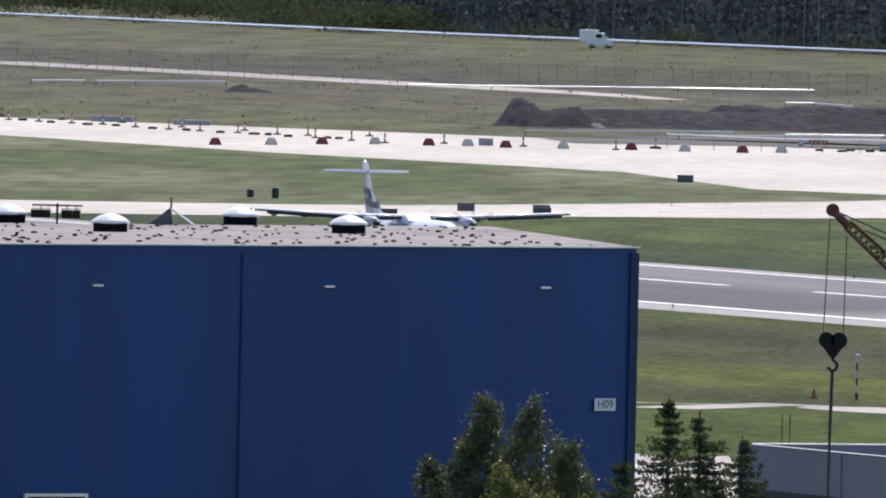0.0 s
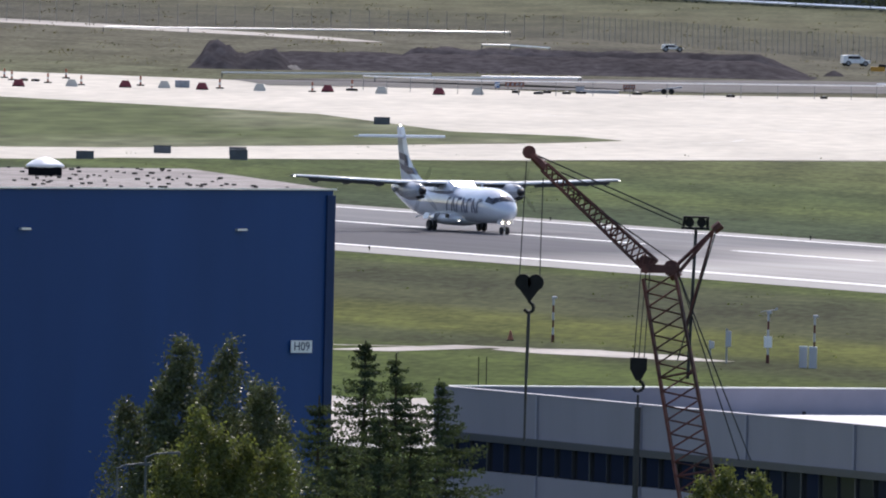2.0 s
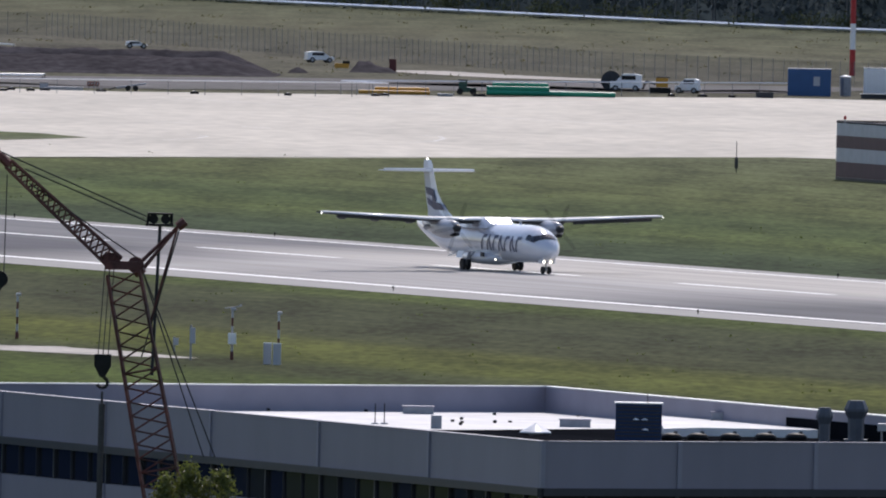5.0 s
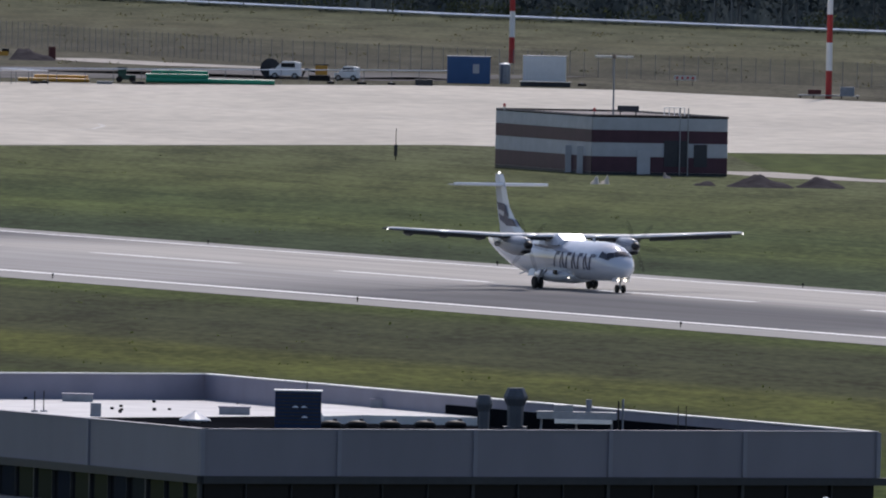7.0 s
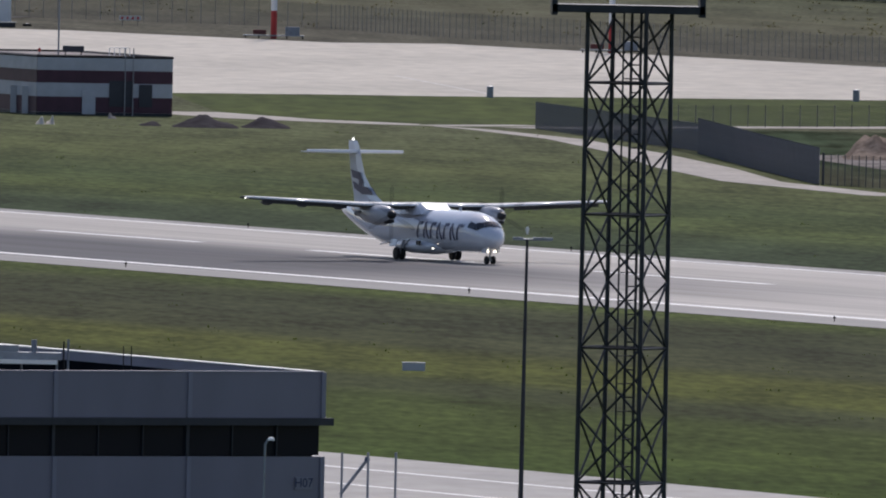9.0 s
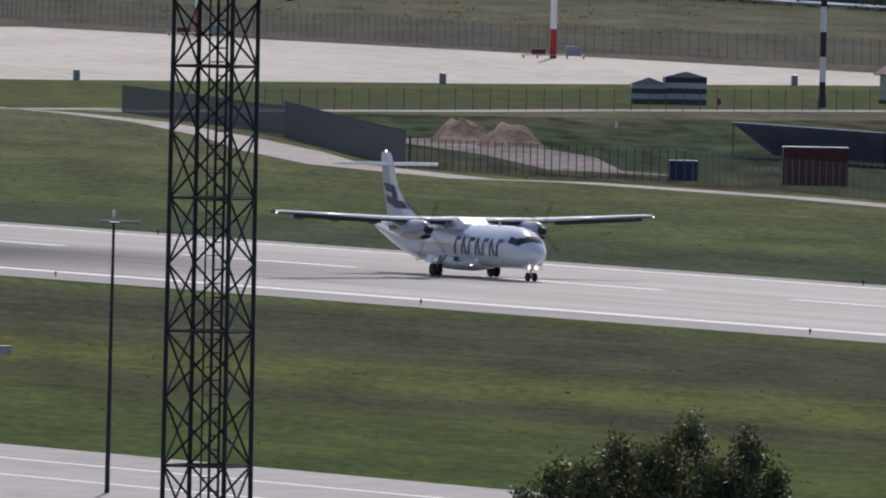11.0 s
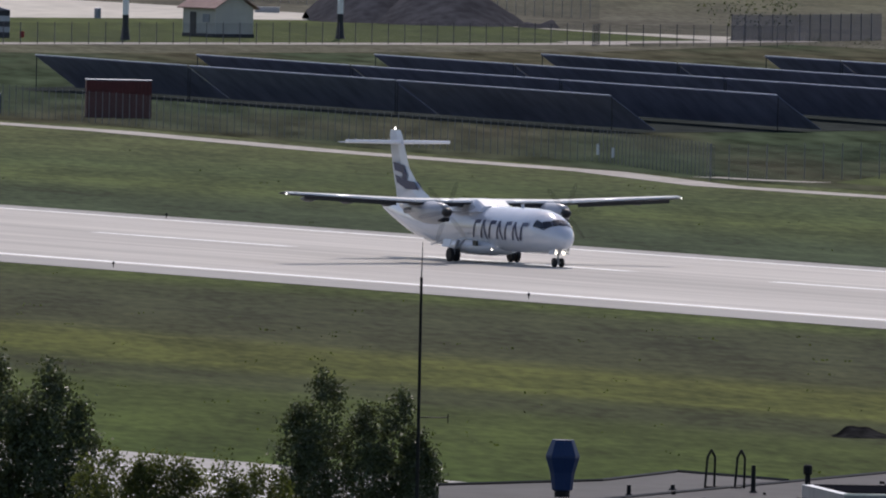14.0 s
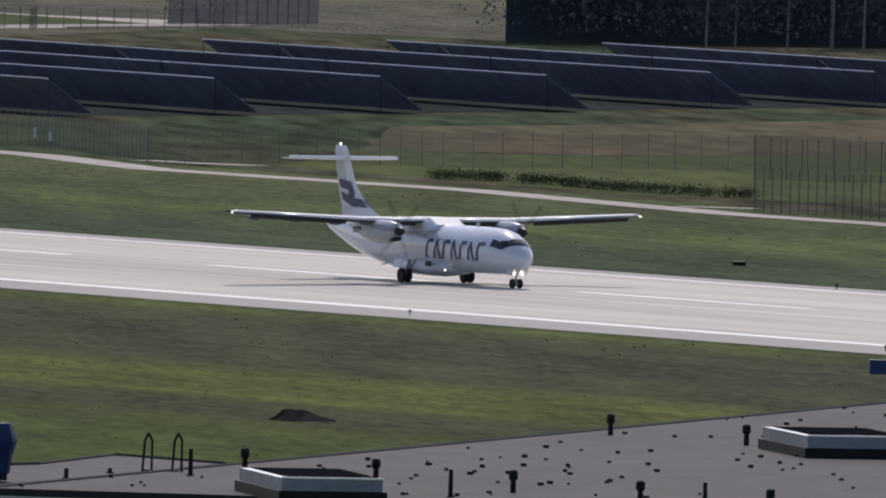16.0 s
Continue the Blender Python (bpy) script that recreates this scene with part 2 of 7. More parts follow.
M_BARRIER = material("barrier_red_plastic", (.17, .030, .040), 0.6, 0, 0.15, 2)
M_PALE = material("pale_cladding", (.42, .43, .46), 0.6, 0, 0.1, 0.8, (.36, .37, .40))
M_ORANGE = material("faded_orange", (.30, .095, .055), 0.6, 0, 0.2, 3)
M_YELLOW = material("ochre_pipe", (.55, .27, .03), 0.5, 0, 0.15, 1)
M_GREEN = material("green_pipe", (.015, .26, .15), 0.28, 0, 0.12, 1, (.012, .20, .12))
M_DKGREEN = material("machine_green", (.02, .075, .055), 0.5, 0, 0.25, 3)
M_BLUEBOX = material("container_blue", (.03, .10, .25), 0.5, 0, 0.12, 1)
M_REDBOX = material("container_rust_red", (.10, .022, .022), 0.65, 0, 0.25, 1)
M_CREAM = material("cream_plaster", (.50, .48, .43), 0.8, 0, 0.08, 1, (.44, .42, .38), spec=0.1)
M_TILE = material("pale_roof_tile", (.36, .24, .21), 0.7, 0, 0.15, 2, spec=0.1)
M_PV = material("solar_panel_back", (.185, .200, .285), 0.6, 0, 0.22, 0.5, (.155, .168, .245), spec=0.05)
# Pale rod colour stands in for the panels' lit top edges.
M_PVEDGE = material("panel_edge_highlight", (.55, .56, .58), 0.35, 0.6, 0.1, 2)
M_LEAF = leafy(material("leaf", (.110, .122, .052), 0.5, 0, 0.25, 0.6, (.072, .092, .034), 0, (1, 1, 1), 0.15, 0.35))
M_LEAF2 = leafy(material("dark_leaf", (.080, .094, .056), 0.45, 0, 0.25, 0.6, (.060, .076, .046), 0, (1, 1, 1), 0.15, 0.35), .25)
M_NEEDLE = leafy(material("spruce_needle", (.050, .066, .044), 0.8, 0, 0.3, 0.6, (.038, .054, .037), 0, (1, 1, 1), 0.08, 0.4))
# Forest colours are paled and blued to hold the distance haze.
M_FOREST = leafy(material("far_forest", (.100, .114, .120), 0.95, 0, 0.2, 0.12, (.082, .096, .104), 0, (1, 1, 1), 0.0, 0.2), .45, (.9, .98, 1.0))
M_FORESTDEPTH = material("hazed_forest_depth", (.075, .088, .110), 0.95, 0, 0.2, 0.12, (.063, .074, .094), 0, (1, 1, 1), 0.0)
M_SPRUCEWOOD = leafy(material("hazed_spruce_wood", (.084, .096, .115), 0.95, 0, 0.2, 0.12, (.070, .082, .100), 0, (1, 1, 1), 0.0, 0.2), .35, (.8, .9, 1.0))
M_VERGE = material("bright_mown_verge", (.070, .090, .026), 0.95, 0, 0.3, 0.4, (.056, .074, .024), 0, (1, .14, 1), spec=0.03)
M_DRYMEADOW = material("dry_brown_meadow", (.115, .088, .052), 0.95, 0, 0.4, 0.35, (.085, .080, .044), 0, (1, .14, 1), spec=0.02)
M_HEDGE = material("hedge_leaf", (.030, .044, .022), 0.85, 0, 0.3, 0.4, (.024, .036, .018), 0, (1, 1, 1), 0.05, 0.4)
M_RUBBLE = material("dark_rubble", (.010, .010, .011), 0.9, 0, 0.4, 2.0, (.030, .029, .028), 0.8, spec=0.0)
M_LONGGRASS = material("long_pale_grass", (.078, .096, .040), 0.95, 0, 0.4, 0.5, (.150, .155, .095), 0, (.5, .10, 1), spec=0.03)
M_MEADOW = material("rough_dark_meadow", (.058, .076, .046), 0.95, 0, 0.5, 0.35, (.086, .082, .054), 0, (1, .12, 1), spec=0.0)
M_BUSH = leafy(material("sapling_leaf", (.075, .088, .058), 0.9, 0, 0.25, 0.3, (.060, .072, .046), 0, (1, 1, 1), 0.0, 0.35), 0.3, (1.1, 1.1, .8))
M_TUFT = leafy(material("grass_tuft", (.060, .080, .020), 0.9, 0, 0.3, 0.2, (.046, .060, .018), 0, (1, 1, 1), 0.2, 0.6))
M_DRYWEED = leafy(material("dry_weed", (.125, .115, .075), 0.9, 0, 0.3, 0.2, (.10, .092, .06), 0, (1, 1, 1), 0.0, 0.4))
M_ROUGHWEED = leafy(material("coarse_weed", (.085, .090, .058), 0.9, 0, 0.3, 0.2, (.072, .078, .05), 0, (1, 1, 1), 0.0, 0.3), .4, (1.2, 1.2, .8))
M_BARK = material("bark", (.06, .048, .04), 0.9, 0, 0.3, 4, spec=0)
M_NET = see_through("wire_netting", (.07, .075, .08), 0.2)
M_NETDARK = see_through("dense_wire_netting", (.10, .11, .16), 0.62)
M_POST = material("fence_post", (.09, .09, .10), 0.7, 0.2, 0.2, 3)
M_POSTLIGHT = material("pale_fence_post", (.22, .22, .22), 0.7, 0.2, 0.2, 3)


# ---- mesh building ----
class Shape:
    """Collects vertices and faces of one mesh."""

    def __init__(self):
        self.v, self.f, self.slot, self.cur = [], [], [], 0

    def add(self, verts, faces):
        k = len(self.v)
        self.v.extend([tuple(p) for p in verts])
        self.f.extend([tuple(i + k for i in q) for q in faces])
        self.slot.extend([self.cur] * len(faces))
        return self

    def box(self, c, size, m=None):
        x, y, z = (s / 2 for s in size)
        vs = [Vector((a * x, b * y, e * z)) for e in (-1, 1) for b in (-1, 1) for a in (-1, 1)]
        vs = [(m @ p if m else p) + Vector(c) for p in vs]
        return self.add(vs, [(0, 2, 3, 1), (4, 5, 7, 6), (0, 1, 5, 4), (2, 6, 7, 3), (0, 4, 6, 2), (1, 3, 7, 5)])

    def rod(self, p, q, r0, r1=None, sides=6, caps=True):
        p, q = Vector(p), Vector(q)
        r1 = r0 if r1 is None else r1
        ax = (q - p).normalized()
        a = ax.orthogonal().normalized()
        b = ax.cross(a)
        vs = []
        for c, r in ((p, r0), (q, r1)):
            vs += [c + (a * math.cos(2 * math.pi * (i + .5) / sides) + b * math.sin(2 * math.pi * (i + .5) / sides)) * r for i in range(sides)]
        fs = [(i, (i + 1) % sides, sides + (i + 1) % sides, sides + i) for i in range(sides)]
        if caps:
            fs += [tuple(range(sides - 1, -1, -1)), tuple(range(sides, 2 * sides))]
        return self.add(vs, fs)

    def lathe(self, c, prof, sides=12, axis="z"):
        """Rings (height, radius) round an axis through c."""
        vs, fs = [], []
        for hh, r in prof:
            for i in range(sides):
                a = 2 * math.pi * i / sides
                u, w = r * math.cos(a), r * math.sin(a)
                p = {"z": (u, w, hh), "x": (hh, u, w), "y": (w, hh, u)}[axis]
                vs.append(Vector(c) + Vector(p))
        for j in range(len(prof) - 1):
            for i in range(sides):
                k = (i + 1) % sides
                fs.append((j * sides + i, j * sides + k, (j + 1) * sides + k, (j + 1) * sides + i))
        fs.append(tuple(range(sides - 1, -1, -1)))
        m = (len(prof) - 1) * sides
        fs.append(tuple(range(m, m + sides)))
        return self.add(vs, fs)

    def prism(self, pts, z0, z1):
        """A flat outline raised from z0 to z1."""
        k = len(pts)
        area = sum(pts[i][0] * pts[(i + 1) % k][1] - pts[(i + 1) % k][0] * pts[i][1] for i in range(k))
        if area < 0:
            pts = pts[::-1]
        vs = [(p[0], p[1], z0) for p in pts] + [(p[0], p[1], z1) for p in pts]
        fs = [tuple(range(k - 1, -1, -1)), tuple(range(k, 2 * k))] + [(i, (i + 1) % k, k + (i + 1) % k, k + i) for i in range(k)]
        return self.add(vs, fs)

    def loft(self, rings, close=True):
        k = len(rings[0])
        vs = [p for r in rings for p in r]
        fs = [(j * k + i, j * k + (i + 1) % k, (j + 1) * k + (i + 1) % k, (j + 1) * k + i) for j in range(len(rings) - 1) for i in range(k)]
        if close:
            fs += [tuple(range(k - 1, -1, -1)), tuple(range((len(rings) - 1) * k, len(rings) * k))]
        return self.add(vs, fs)

    def mesh(self, name, *mats, smooth=False):
        me = bpy.data.meshes.new(name)
        me.from_pydata(self.v, [], self.f)
        for m in mats:
            me.materials.append(m)
        if len(mats) > 1:
            me.polygons.foreach_set("material_index", self.slot)
        if smooth:
            me.polygons.foreach_set("use_smooth", [True] * len(me.polygons))
        me.update()
        return me


def part(name, shape, mats, parent=None, label="", smooth=False, at=None):
    """Links a shape as one mesh object, under a thing where one is given."""
    me = shape if isinstance(shape, bpy.types.Mesh) else shape.mesh(name, *(mats if isinstance(mats, tuple) else (mats,)), smooth=smooth)
    ob = new(name, me)
    if parent:
        ob.parent = parent
    if at is not None:
        ob.matrix_basis = at
    return tagged(ob, label)


def thing(name, label, category, at=None, group="", kind=""):
    ob = new(name)
    ob.empty_display_size = 0.2
    if at is not None:
        ob.matrix_basis = at
    return tagged(ob, label, category, group, kind)


def ribbon(pts, width, z, z0=-0.3):
    """A strip along a line of ground points."""
    pts = [Vector((p[0], p[1], 0)) for p in pts]
    s = Shape()
    left, right = [], []
    for i, p in enumerate(pts):
        a, b = pts[max(i - 1, 0)], pts[min(i + 1, len(pts) - 1)]
        side = Vector((-(b - a).y, (b - a).x, 0)).normalized() * (width[i] if isinstance(width, (list, tuple)) else width) / 2
        left.append(p + side)
        right.append(p - side)
    k = len(pts)
    vs = [(*q.xy, zz) for row in (left, right) for q in row for zz in (z,)]
    s.add(vs, [(i + k, i + k + 1, i + 1, i) for i in range(k - 1)])
    return s


def flat(pts, z):
    k = len(pts)
    area = sum(pts[i][0] * pts[(i + 1) % k][1] - pts[(i + 1) % k][0] * pts[i][1] for i in range(k))
    if area < 0:
        pts = pts[::-1]
    return Shape().add([(p[0], p[1], z) for p in pts], [tuple(range(k))])



def ragged(pts, seed, ax=2.0, ay=7.0, step=9.0):
    """An outline with an uneven, grown edge."""
    out = []
    for i, a in enumerate(pts):
        a, b = Vector(a), Vector(pts[(i + 1) % len(pts)])
        k = max(1, int((b - a).length / step))
        for q in range(k):
            c = a.lerp(b, q / k)
            out.append((c.x + ax * noise.noise((c.x * .11, c.y * .05, seed)), c.y + ay * noise.noise((c.x * .13, c.y * .06, seed + 5))))
    return out



# ---- ground, runway, taxiways, apron ----
g = Shape()
xs = [-6000, -1500, -600, -300, 0, 300, 600, 1500, 6000]
ys = [-3000, -200, 400, 900, 1400, 1900, 2400, 3000, 3600, 4400, 7000]
g.add([(x, y, 0) for y in ys for x in xs], [(j * 9 + i, j * 9 + i + 1, j * 9 + i + 10, j * 9 + i + 9) for j in range(10) for i in range(8)])
tagged(part("ground", g, M_GRASS), "mown airfield grass with olive, yellow and brown strips", "ground", "", "structure")

CROWN = [(-37.5, .04), (-29.8, .06), (-17, .22), (-4.4, .36), (8, .22), (21, .06), (25.5, .03)]
runway = thing("runway", "grey asphalt runway with white edge lines and dashes", "runway", kind="structure")


def strip_of(n0, n1, s0, s1, lift, step=60):
    s = Shape()
    stations = [n0] + [c for c, _ in CROWN if n0 < c < n1] + [n1]
    zs = [float(np.interp(c, [a for a, _ in CROWN], [b for _, b in CROWN])) + lift for c in stations]
    cuts = [s0 + (s1 - s0) * i / max(1, int((s1 - s0) / step)) for i in range(max(1, int((s1 - s0) / step)) + 1)]
    k = len(stations)
    s.add([rw(a, b, z) for b in cuts for a, z in zip(stations, zs)], [(j * k + i, (j + 1) * k + i, (j + 1) * k + i + 1, j * k + i + 1)[::-1] for j in range(len(cuts) - 1) for i in range(k - 1)])
    return s


part("carriageway", strip_of(-30.5, 21.6, -1600, 1500, 0), M_RUNWAY, runway)
part("shoulder", strip_of(-37.5, -30.5, -1600, 1500, 0), M_SHOULDER, runway, "paler asphalt shoulder")
part("shoulder", strip_of(21.6, 25.5, -1600, 1500, 0), M_SHOULDER, runway, "paler asphalt shoulder")
part("edge_line", strip_of(-29.9, -28.9, -1600, 1500, .012), M_LINE, runway, "white painted edge line")
part("edge_line", strip_of(20.0, 20.9, -1600, 1500, .012), M_LINE, runway, "white painted edge line")
for k in range(-14, 9):
    e = 42.0 + 50.55 * k
    part("centre_dash", strip_of(-4.85, -3.95, e - 30.5, e, .012), M_LINE, runway, "white painted centre dash")
for k in range(-10, 9):
    for n in (-34.5, 23.0):
        light = thing("runway_edge_light", "small dark runway edge light on a short stem", "runway light", Matrix.Translation(rw(n, 12 + 60.3 * k, .03)), "runway edge lights")
        part("stem", Shape().rod((0, 0, 0), (0, 0, .2), .035), M_BLACK, light)
        part("lens", Shape().lathe((0, 0, .2), [(0, .07), (.1, .08), (.17, .03)], 8), M_BLACK, light)

# far taxiway and apron
FAR_EDGE = [(-179.69, 3059.02), (-128.16, 3000.33), (-78.64, 2943.93), (-70.37, 2942.35), (-42.55, 2959.49), (-19.88, 2969.20), (-47.42, 2945.87), (-0.37, 2999.69), (18.91, 2993.71), (46.65, 2941.36), (58.69, 2949.76), (102.10, 2844.15), (136.64, 2751.53), (152.05, 2709.21), (173.29, 2637.41), (184.86, 2622.06)]
NEAR_EDGE = [(182.41, 2594.74), (161.23, 2677.43), (132.39, 2665.44), (88.38, 2624.90), (94.55, 2631.94), (51.86, 2601.11), (41.31, 2597.93), (26.50, 2588.60), (-0.20, 2599.69), (-40.82, 2543.27), (-42.25, 2541.66), (-82.16, 2494.84), (-68.60, 2508.39), (-108.05, 2474.25), (-114.13, 2459.18), (-143.41, 2444.37)]
part("apron", flat(FAR_EDGE + NEAR_EDGE + [(-400, 2700), (-400, 3200)], .02), M_CONCRETE)
tagged(bpy.data.objects["apron"], "pale concrete apron and taxiway with worn lines", "apron", "", "structure")
island = [(-171.44, 2919.20), (-137.42, 2833.47), (-99.91, 2757.01), (-83.78, 2664.16), (-71.42, 2649.45), (-66.14, 2628.67), (-73.39, 2604.62), (-87.05, 2575.29), (-110.47, 2529.33), (-122.09, 2519.26), (-147.31, 2510.42)]
part("grass_island", flat(island + [(-400, 2790), (-400, 2960)], .05), M_LONGGRASS)
tagged(bpy.data.objects["grass_island"], "long pale grass between taxiway and apron", "grass", "", "structure")
apron_lines = [
    ([(-41.15, 2846.26), (-26.24, 2804.35), (-12.10, 2774.50)], .5), ([(-8.11, 2765.01), (5.11, 2746.23)], .5), ([(25.32, 2691.24), (42.47, 2672.55)], .4),
    ([(-22.03, 2648.51), (-18.51, 2646.34)], .5), ([(-13.84, 2632.00), (-9.63, 2624.03)], .5), ([(-30.41, 2672.19), (-26.58, 2670.35)], .5),
    ([(-35.95, 2640.10), (-33.66, 2650.17), (-32.87, 2668.83), (-33.53, 2682.15), (-35.51, 2686.61)], .4), ([(-58.90, 2623.62), (-56.01, 2638.12), (-55.36, 2653.13), (-57.58, 2660.66)], .4),
    ([(-79.66, 2786.37), (-75.70, 2776.52)], .6), ([(-62.63, 2737.94), (-58.87, 2732.08)], .6), ([(-53.29, 2717.71), (-50.39, 2710.77)], .6), ([(-65.93, 2905.94), (-54.06, 2873.60), (-44.96, 2854.43)], .5),
    ([(-104.42, 2802.02), (-100.89, 2799.33)], .6), ([(-94.94, 2792.31), (-91.30, 2785.84)], .6), ([(28.22, 2752.18), (34.23, 2738.47)], .5), ([(49.52, 2719.53), (56.76, 2617.01)], .4),
    ([(80.13, 2822.10), (92.36, 2808.76)], .5), ([(34.39, 2847.36), (37.84, 2844.37)], .6), ([(41.41, 2810.97), (45.39, 2808.84)], .6)]
for pts, w in apron_lines:
    tagged(part("apron_line", ribbon(pts, w, .034), M_WORN), "worn pale guide line on the apron", "line marking", "", "structure")

# near taxiway beyond the office building
taxi = thing("taxiway", "pale asphalt taxiway with a thin white edge line", "taxiway", kind="structure")
part("carriageway", Shape().add([rw(-179.5, -700, .02), rw(-215, -700, .02), rw(-215, 1000, .02), rw(-179.5, 1000, .02)], [(0, 1, 2, 3)]), M_TAXI, taxi)
for n in (-188.5, -199):
    part("edge_line", Shape().add([rw(n, -700, .034), rw(n - .5, -700, .034), rw(n - .5, 1000, .034), rw(n, 1000, .034)], [(0, 1, 2, 3)]), M_LINE, taxi)

# gravel tracks and far roads
TRACKS = [
    ("gravel_track", [(47.93, 2436.11), (51.64, 2423.57), (58.11, 2384.31), (62.82, 2323.88), (65.80, 2262.38), (68.76, 2208.80), (77.82, 2161.90), (85.90, 2154.92), (101.39, 2110.47), (115.33, 2051.17), (131.48, 1997.71), (137.00, 1957.06), (147.05, 1930.91), (155.79, 1907.89), (160.38, 1886.57), (168.71, 1850.20), (176.85, 1828.85), (185.92, 1795.56)], [2, 4, 6, 8, 12, 9] + [7] * 12),
    ("service_road", [(25.31, 2484.59), (33.80, 2456.61), (39.69, 2449.20), (44.07, 2442.94), (47.98, 2439.02), (57.18, 2449.88)], [9, 9, 8, 7, 6, 5]),
    ("service_road", [(56.34, 2434.70), (69.85, 2456.24), (88.99, 2475.87), (99.16, 2490.85), (125.11, 2517.72), (168.53, 2564.57), (168.44, 2572.82), (181.03, 2590.14), (189.02, 2605.32)], 7),
    ("meadow_path", [(-61.31, 1765.25), (-53.80, 1783.51), (-49.39, 1776.57), (-45.57, 1769.15), (-41.04, 1760.93), (-37.71, 1756.33)], [5, 5, 8, 9, 5, 2]),
    ("meadow_path", [(-63.45, 1779.47), (-55.10, 1779.56), (-47.22, 1780.80), (-48.41, 1780.67), (-45.85, 1779.92)], 1.3),
    ("far_road", [(-215.39, 3589.27), (-185.62, 3525.76), (-146.79, 3433.49), (-126.17, 3380.86), (-115.17, 3342.27)], [15, 15, 14, 9, 4]),
    ("site_road", [(-43.12, 3160.73), (-36.40, 3137.11), (-27.27, 3117.87), (-14.50, 3104.84)], [8, 12, 14, 6]),
    ("sand_track", [(76.72, 2332.25), (81.82, 2314.87), (86.96, 2263.67), (88.39, 2206.54), (94.91, 2190.49)], [9, 10, 9, 6, 2]),
    ("service_road", [(138.30, 1986.77), (142.97, 1978.13), (146.01, 1975.34)], 2.5), ("service_road", [(166.73, 1870.72), (171.90, 1868.47)], 2.5)]
for name, pts, w in TRACKS:
    tagged(part(name, ribbon(pts, [q * .55 for q in w] if name == "gravel_track" and isinstance(w, list) else w * .55 if name == "gravel_track" else w, .03), M_SANDTRACK if name == "sand_track" else M_GRAVEL), "churned sandy track behind the fence" if name == "sand_track" else "pale gravel strip through the grass", "road", "", "structure")
rough = [(58.6, 2440.0), (69.5, 2449.0), (94.08, 2450.82), (113.95, 2456.42), (165.63, 2520.27), (187.36, 2582.25), (219.45, 2523.90), (242.29, 2509.01), (261.86, 2507.50), (189.59, 1813.09), (178.77, 1848.77), (162.02, 1905.97), (138.45, 1977.91), (116.61, 2074.07), (102.33, 2130.26), (83.0, 2168.0), (73.5, 2208.0), (70.5, 2262.0), (67.0, 2330.0), (63.0, 2385.0)]
tagged(part("rough_meadow", flat(rough, .02), M_MEADOW), "rough dark green meadow round the solar rows", "meadow", "", "structure")
dry = [(158, 2037), (177, 2034), (199, 2063), (235, 2075), (255, 2190), (211, 2190), (187, 2152), (167, 2127)]
tagged(part("dry_meadow", flat(ragged(dry, 3), .028), M_DRYMEADOW), "dry brown grass behind the mesh fence", "meadow", "", "structure")
lush = [(147, 1977), (158, 2035), (177, 2032), (199, 2061), (232, 2072), (215, 1960), (178, 1890), (166, 1905)]
tagged(part("lush_meadow", flat(ragged(lush, 4, .6, 3), .024), M_VERGE), "green grass between the gravel track and the fence", "meadow", "", "structure")
verge = [(26, 2587), (52, 2600), (94, 2630), (132, 2664), (161, 2676), (182, 2593), (168, 2569), (125, 2522), (99, 2495), (89, 2480), (69.85, 2461), (50, 2447), (38, 2455), (30, 2470)]
tagged(part("grass_verge", flat(verge, .012), M_VERGE), "bright green mown strip between road and apron", "grass", "", "structure")
yard = [(-58.35, 1638.34), (-53.00, 1648.58), (-48.73, 1556.83), (-55.20, 1551.34)]
tagged(part("yard", flat(yard, .03), M_GRAVEL), "pale yard between hangar and office building", "yard", "", "structure")
site = [(-108.62, 2995.16), (-99.00, 2972.88), (-89.62, 2983.40), (-71.94, 3007.20), (-43.77, 3043.07), (-32.95, 3056.77), (-8.09, 3077.42), (-24.21, 3044.00), (-11.79, 3040.39), (-1.25, 3033.95)]
tagged(part("building_site", ribbon(site, [20, 50, 60, 65, 65, 60, 60, 50, 40, 20], .06), M_SITE), "bare grey building-site ground behind the apron", "building site", "", "structure")

# ---- the aeroplane: twin turboprop, x forward, y to its left, on its wheels at z 0 ----
def ring(x, zc, ry, rz, k=24):
    return [Vector((x, ry * math.cos(2 * math.pi * i / k), zc + rz * math.sin(2 * math.pi * i / k))) for i in range(k)]


def foil(x_le, chord, y, z, thick, k=7):
    """A wing section in the plane y."""
    up, dn = [], []
    for i in range(k):
        u = i / (k - 1)
        t = thick * chord * (1.48 * math.sqrt(u) - 0.63 * u - 1.76 * u * u + 1.42 * u ** 3 - 0.51 * u ** 4) * 2.2
        up.append(Vector((x_le - u * chord, y, z + t * .6)))
        dn.append(Vector((x_le - u * chord, y, z - t * .4)))
    return up + dn[-2:0:-1]


def band_text(parent, words, size, at, mat, name, label):
    cu = bpy.data.curves.new(name, "FONT")
    cu.body, cu.size, cu.extrude, cu.align_x, cu.align_y = words, size, .004, "CENTER", "CENTER"
    tmp = new(name, cu)
    deps = bpy.context.evaluated_depsgraph_get()
    me = bpy.data.meshes.new_from_object(tmp.evaluated_get(deps))
    bpy.data.objects.remove(tmp)
    me.materials.clear()
    me.materials.append(mat)
    return part(name, me, mat, parent, label, at=at)


DROP = .42


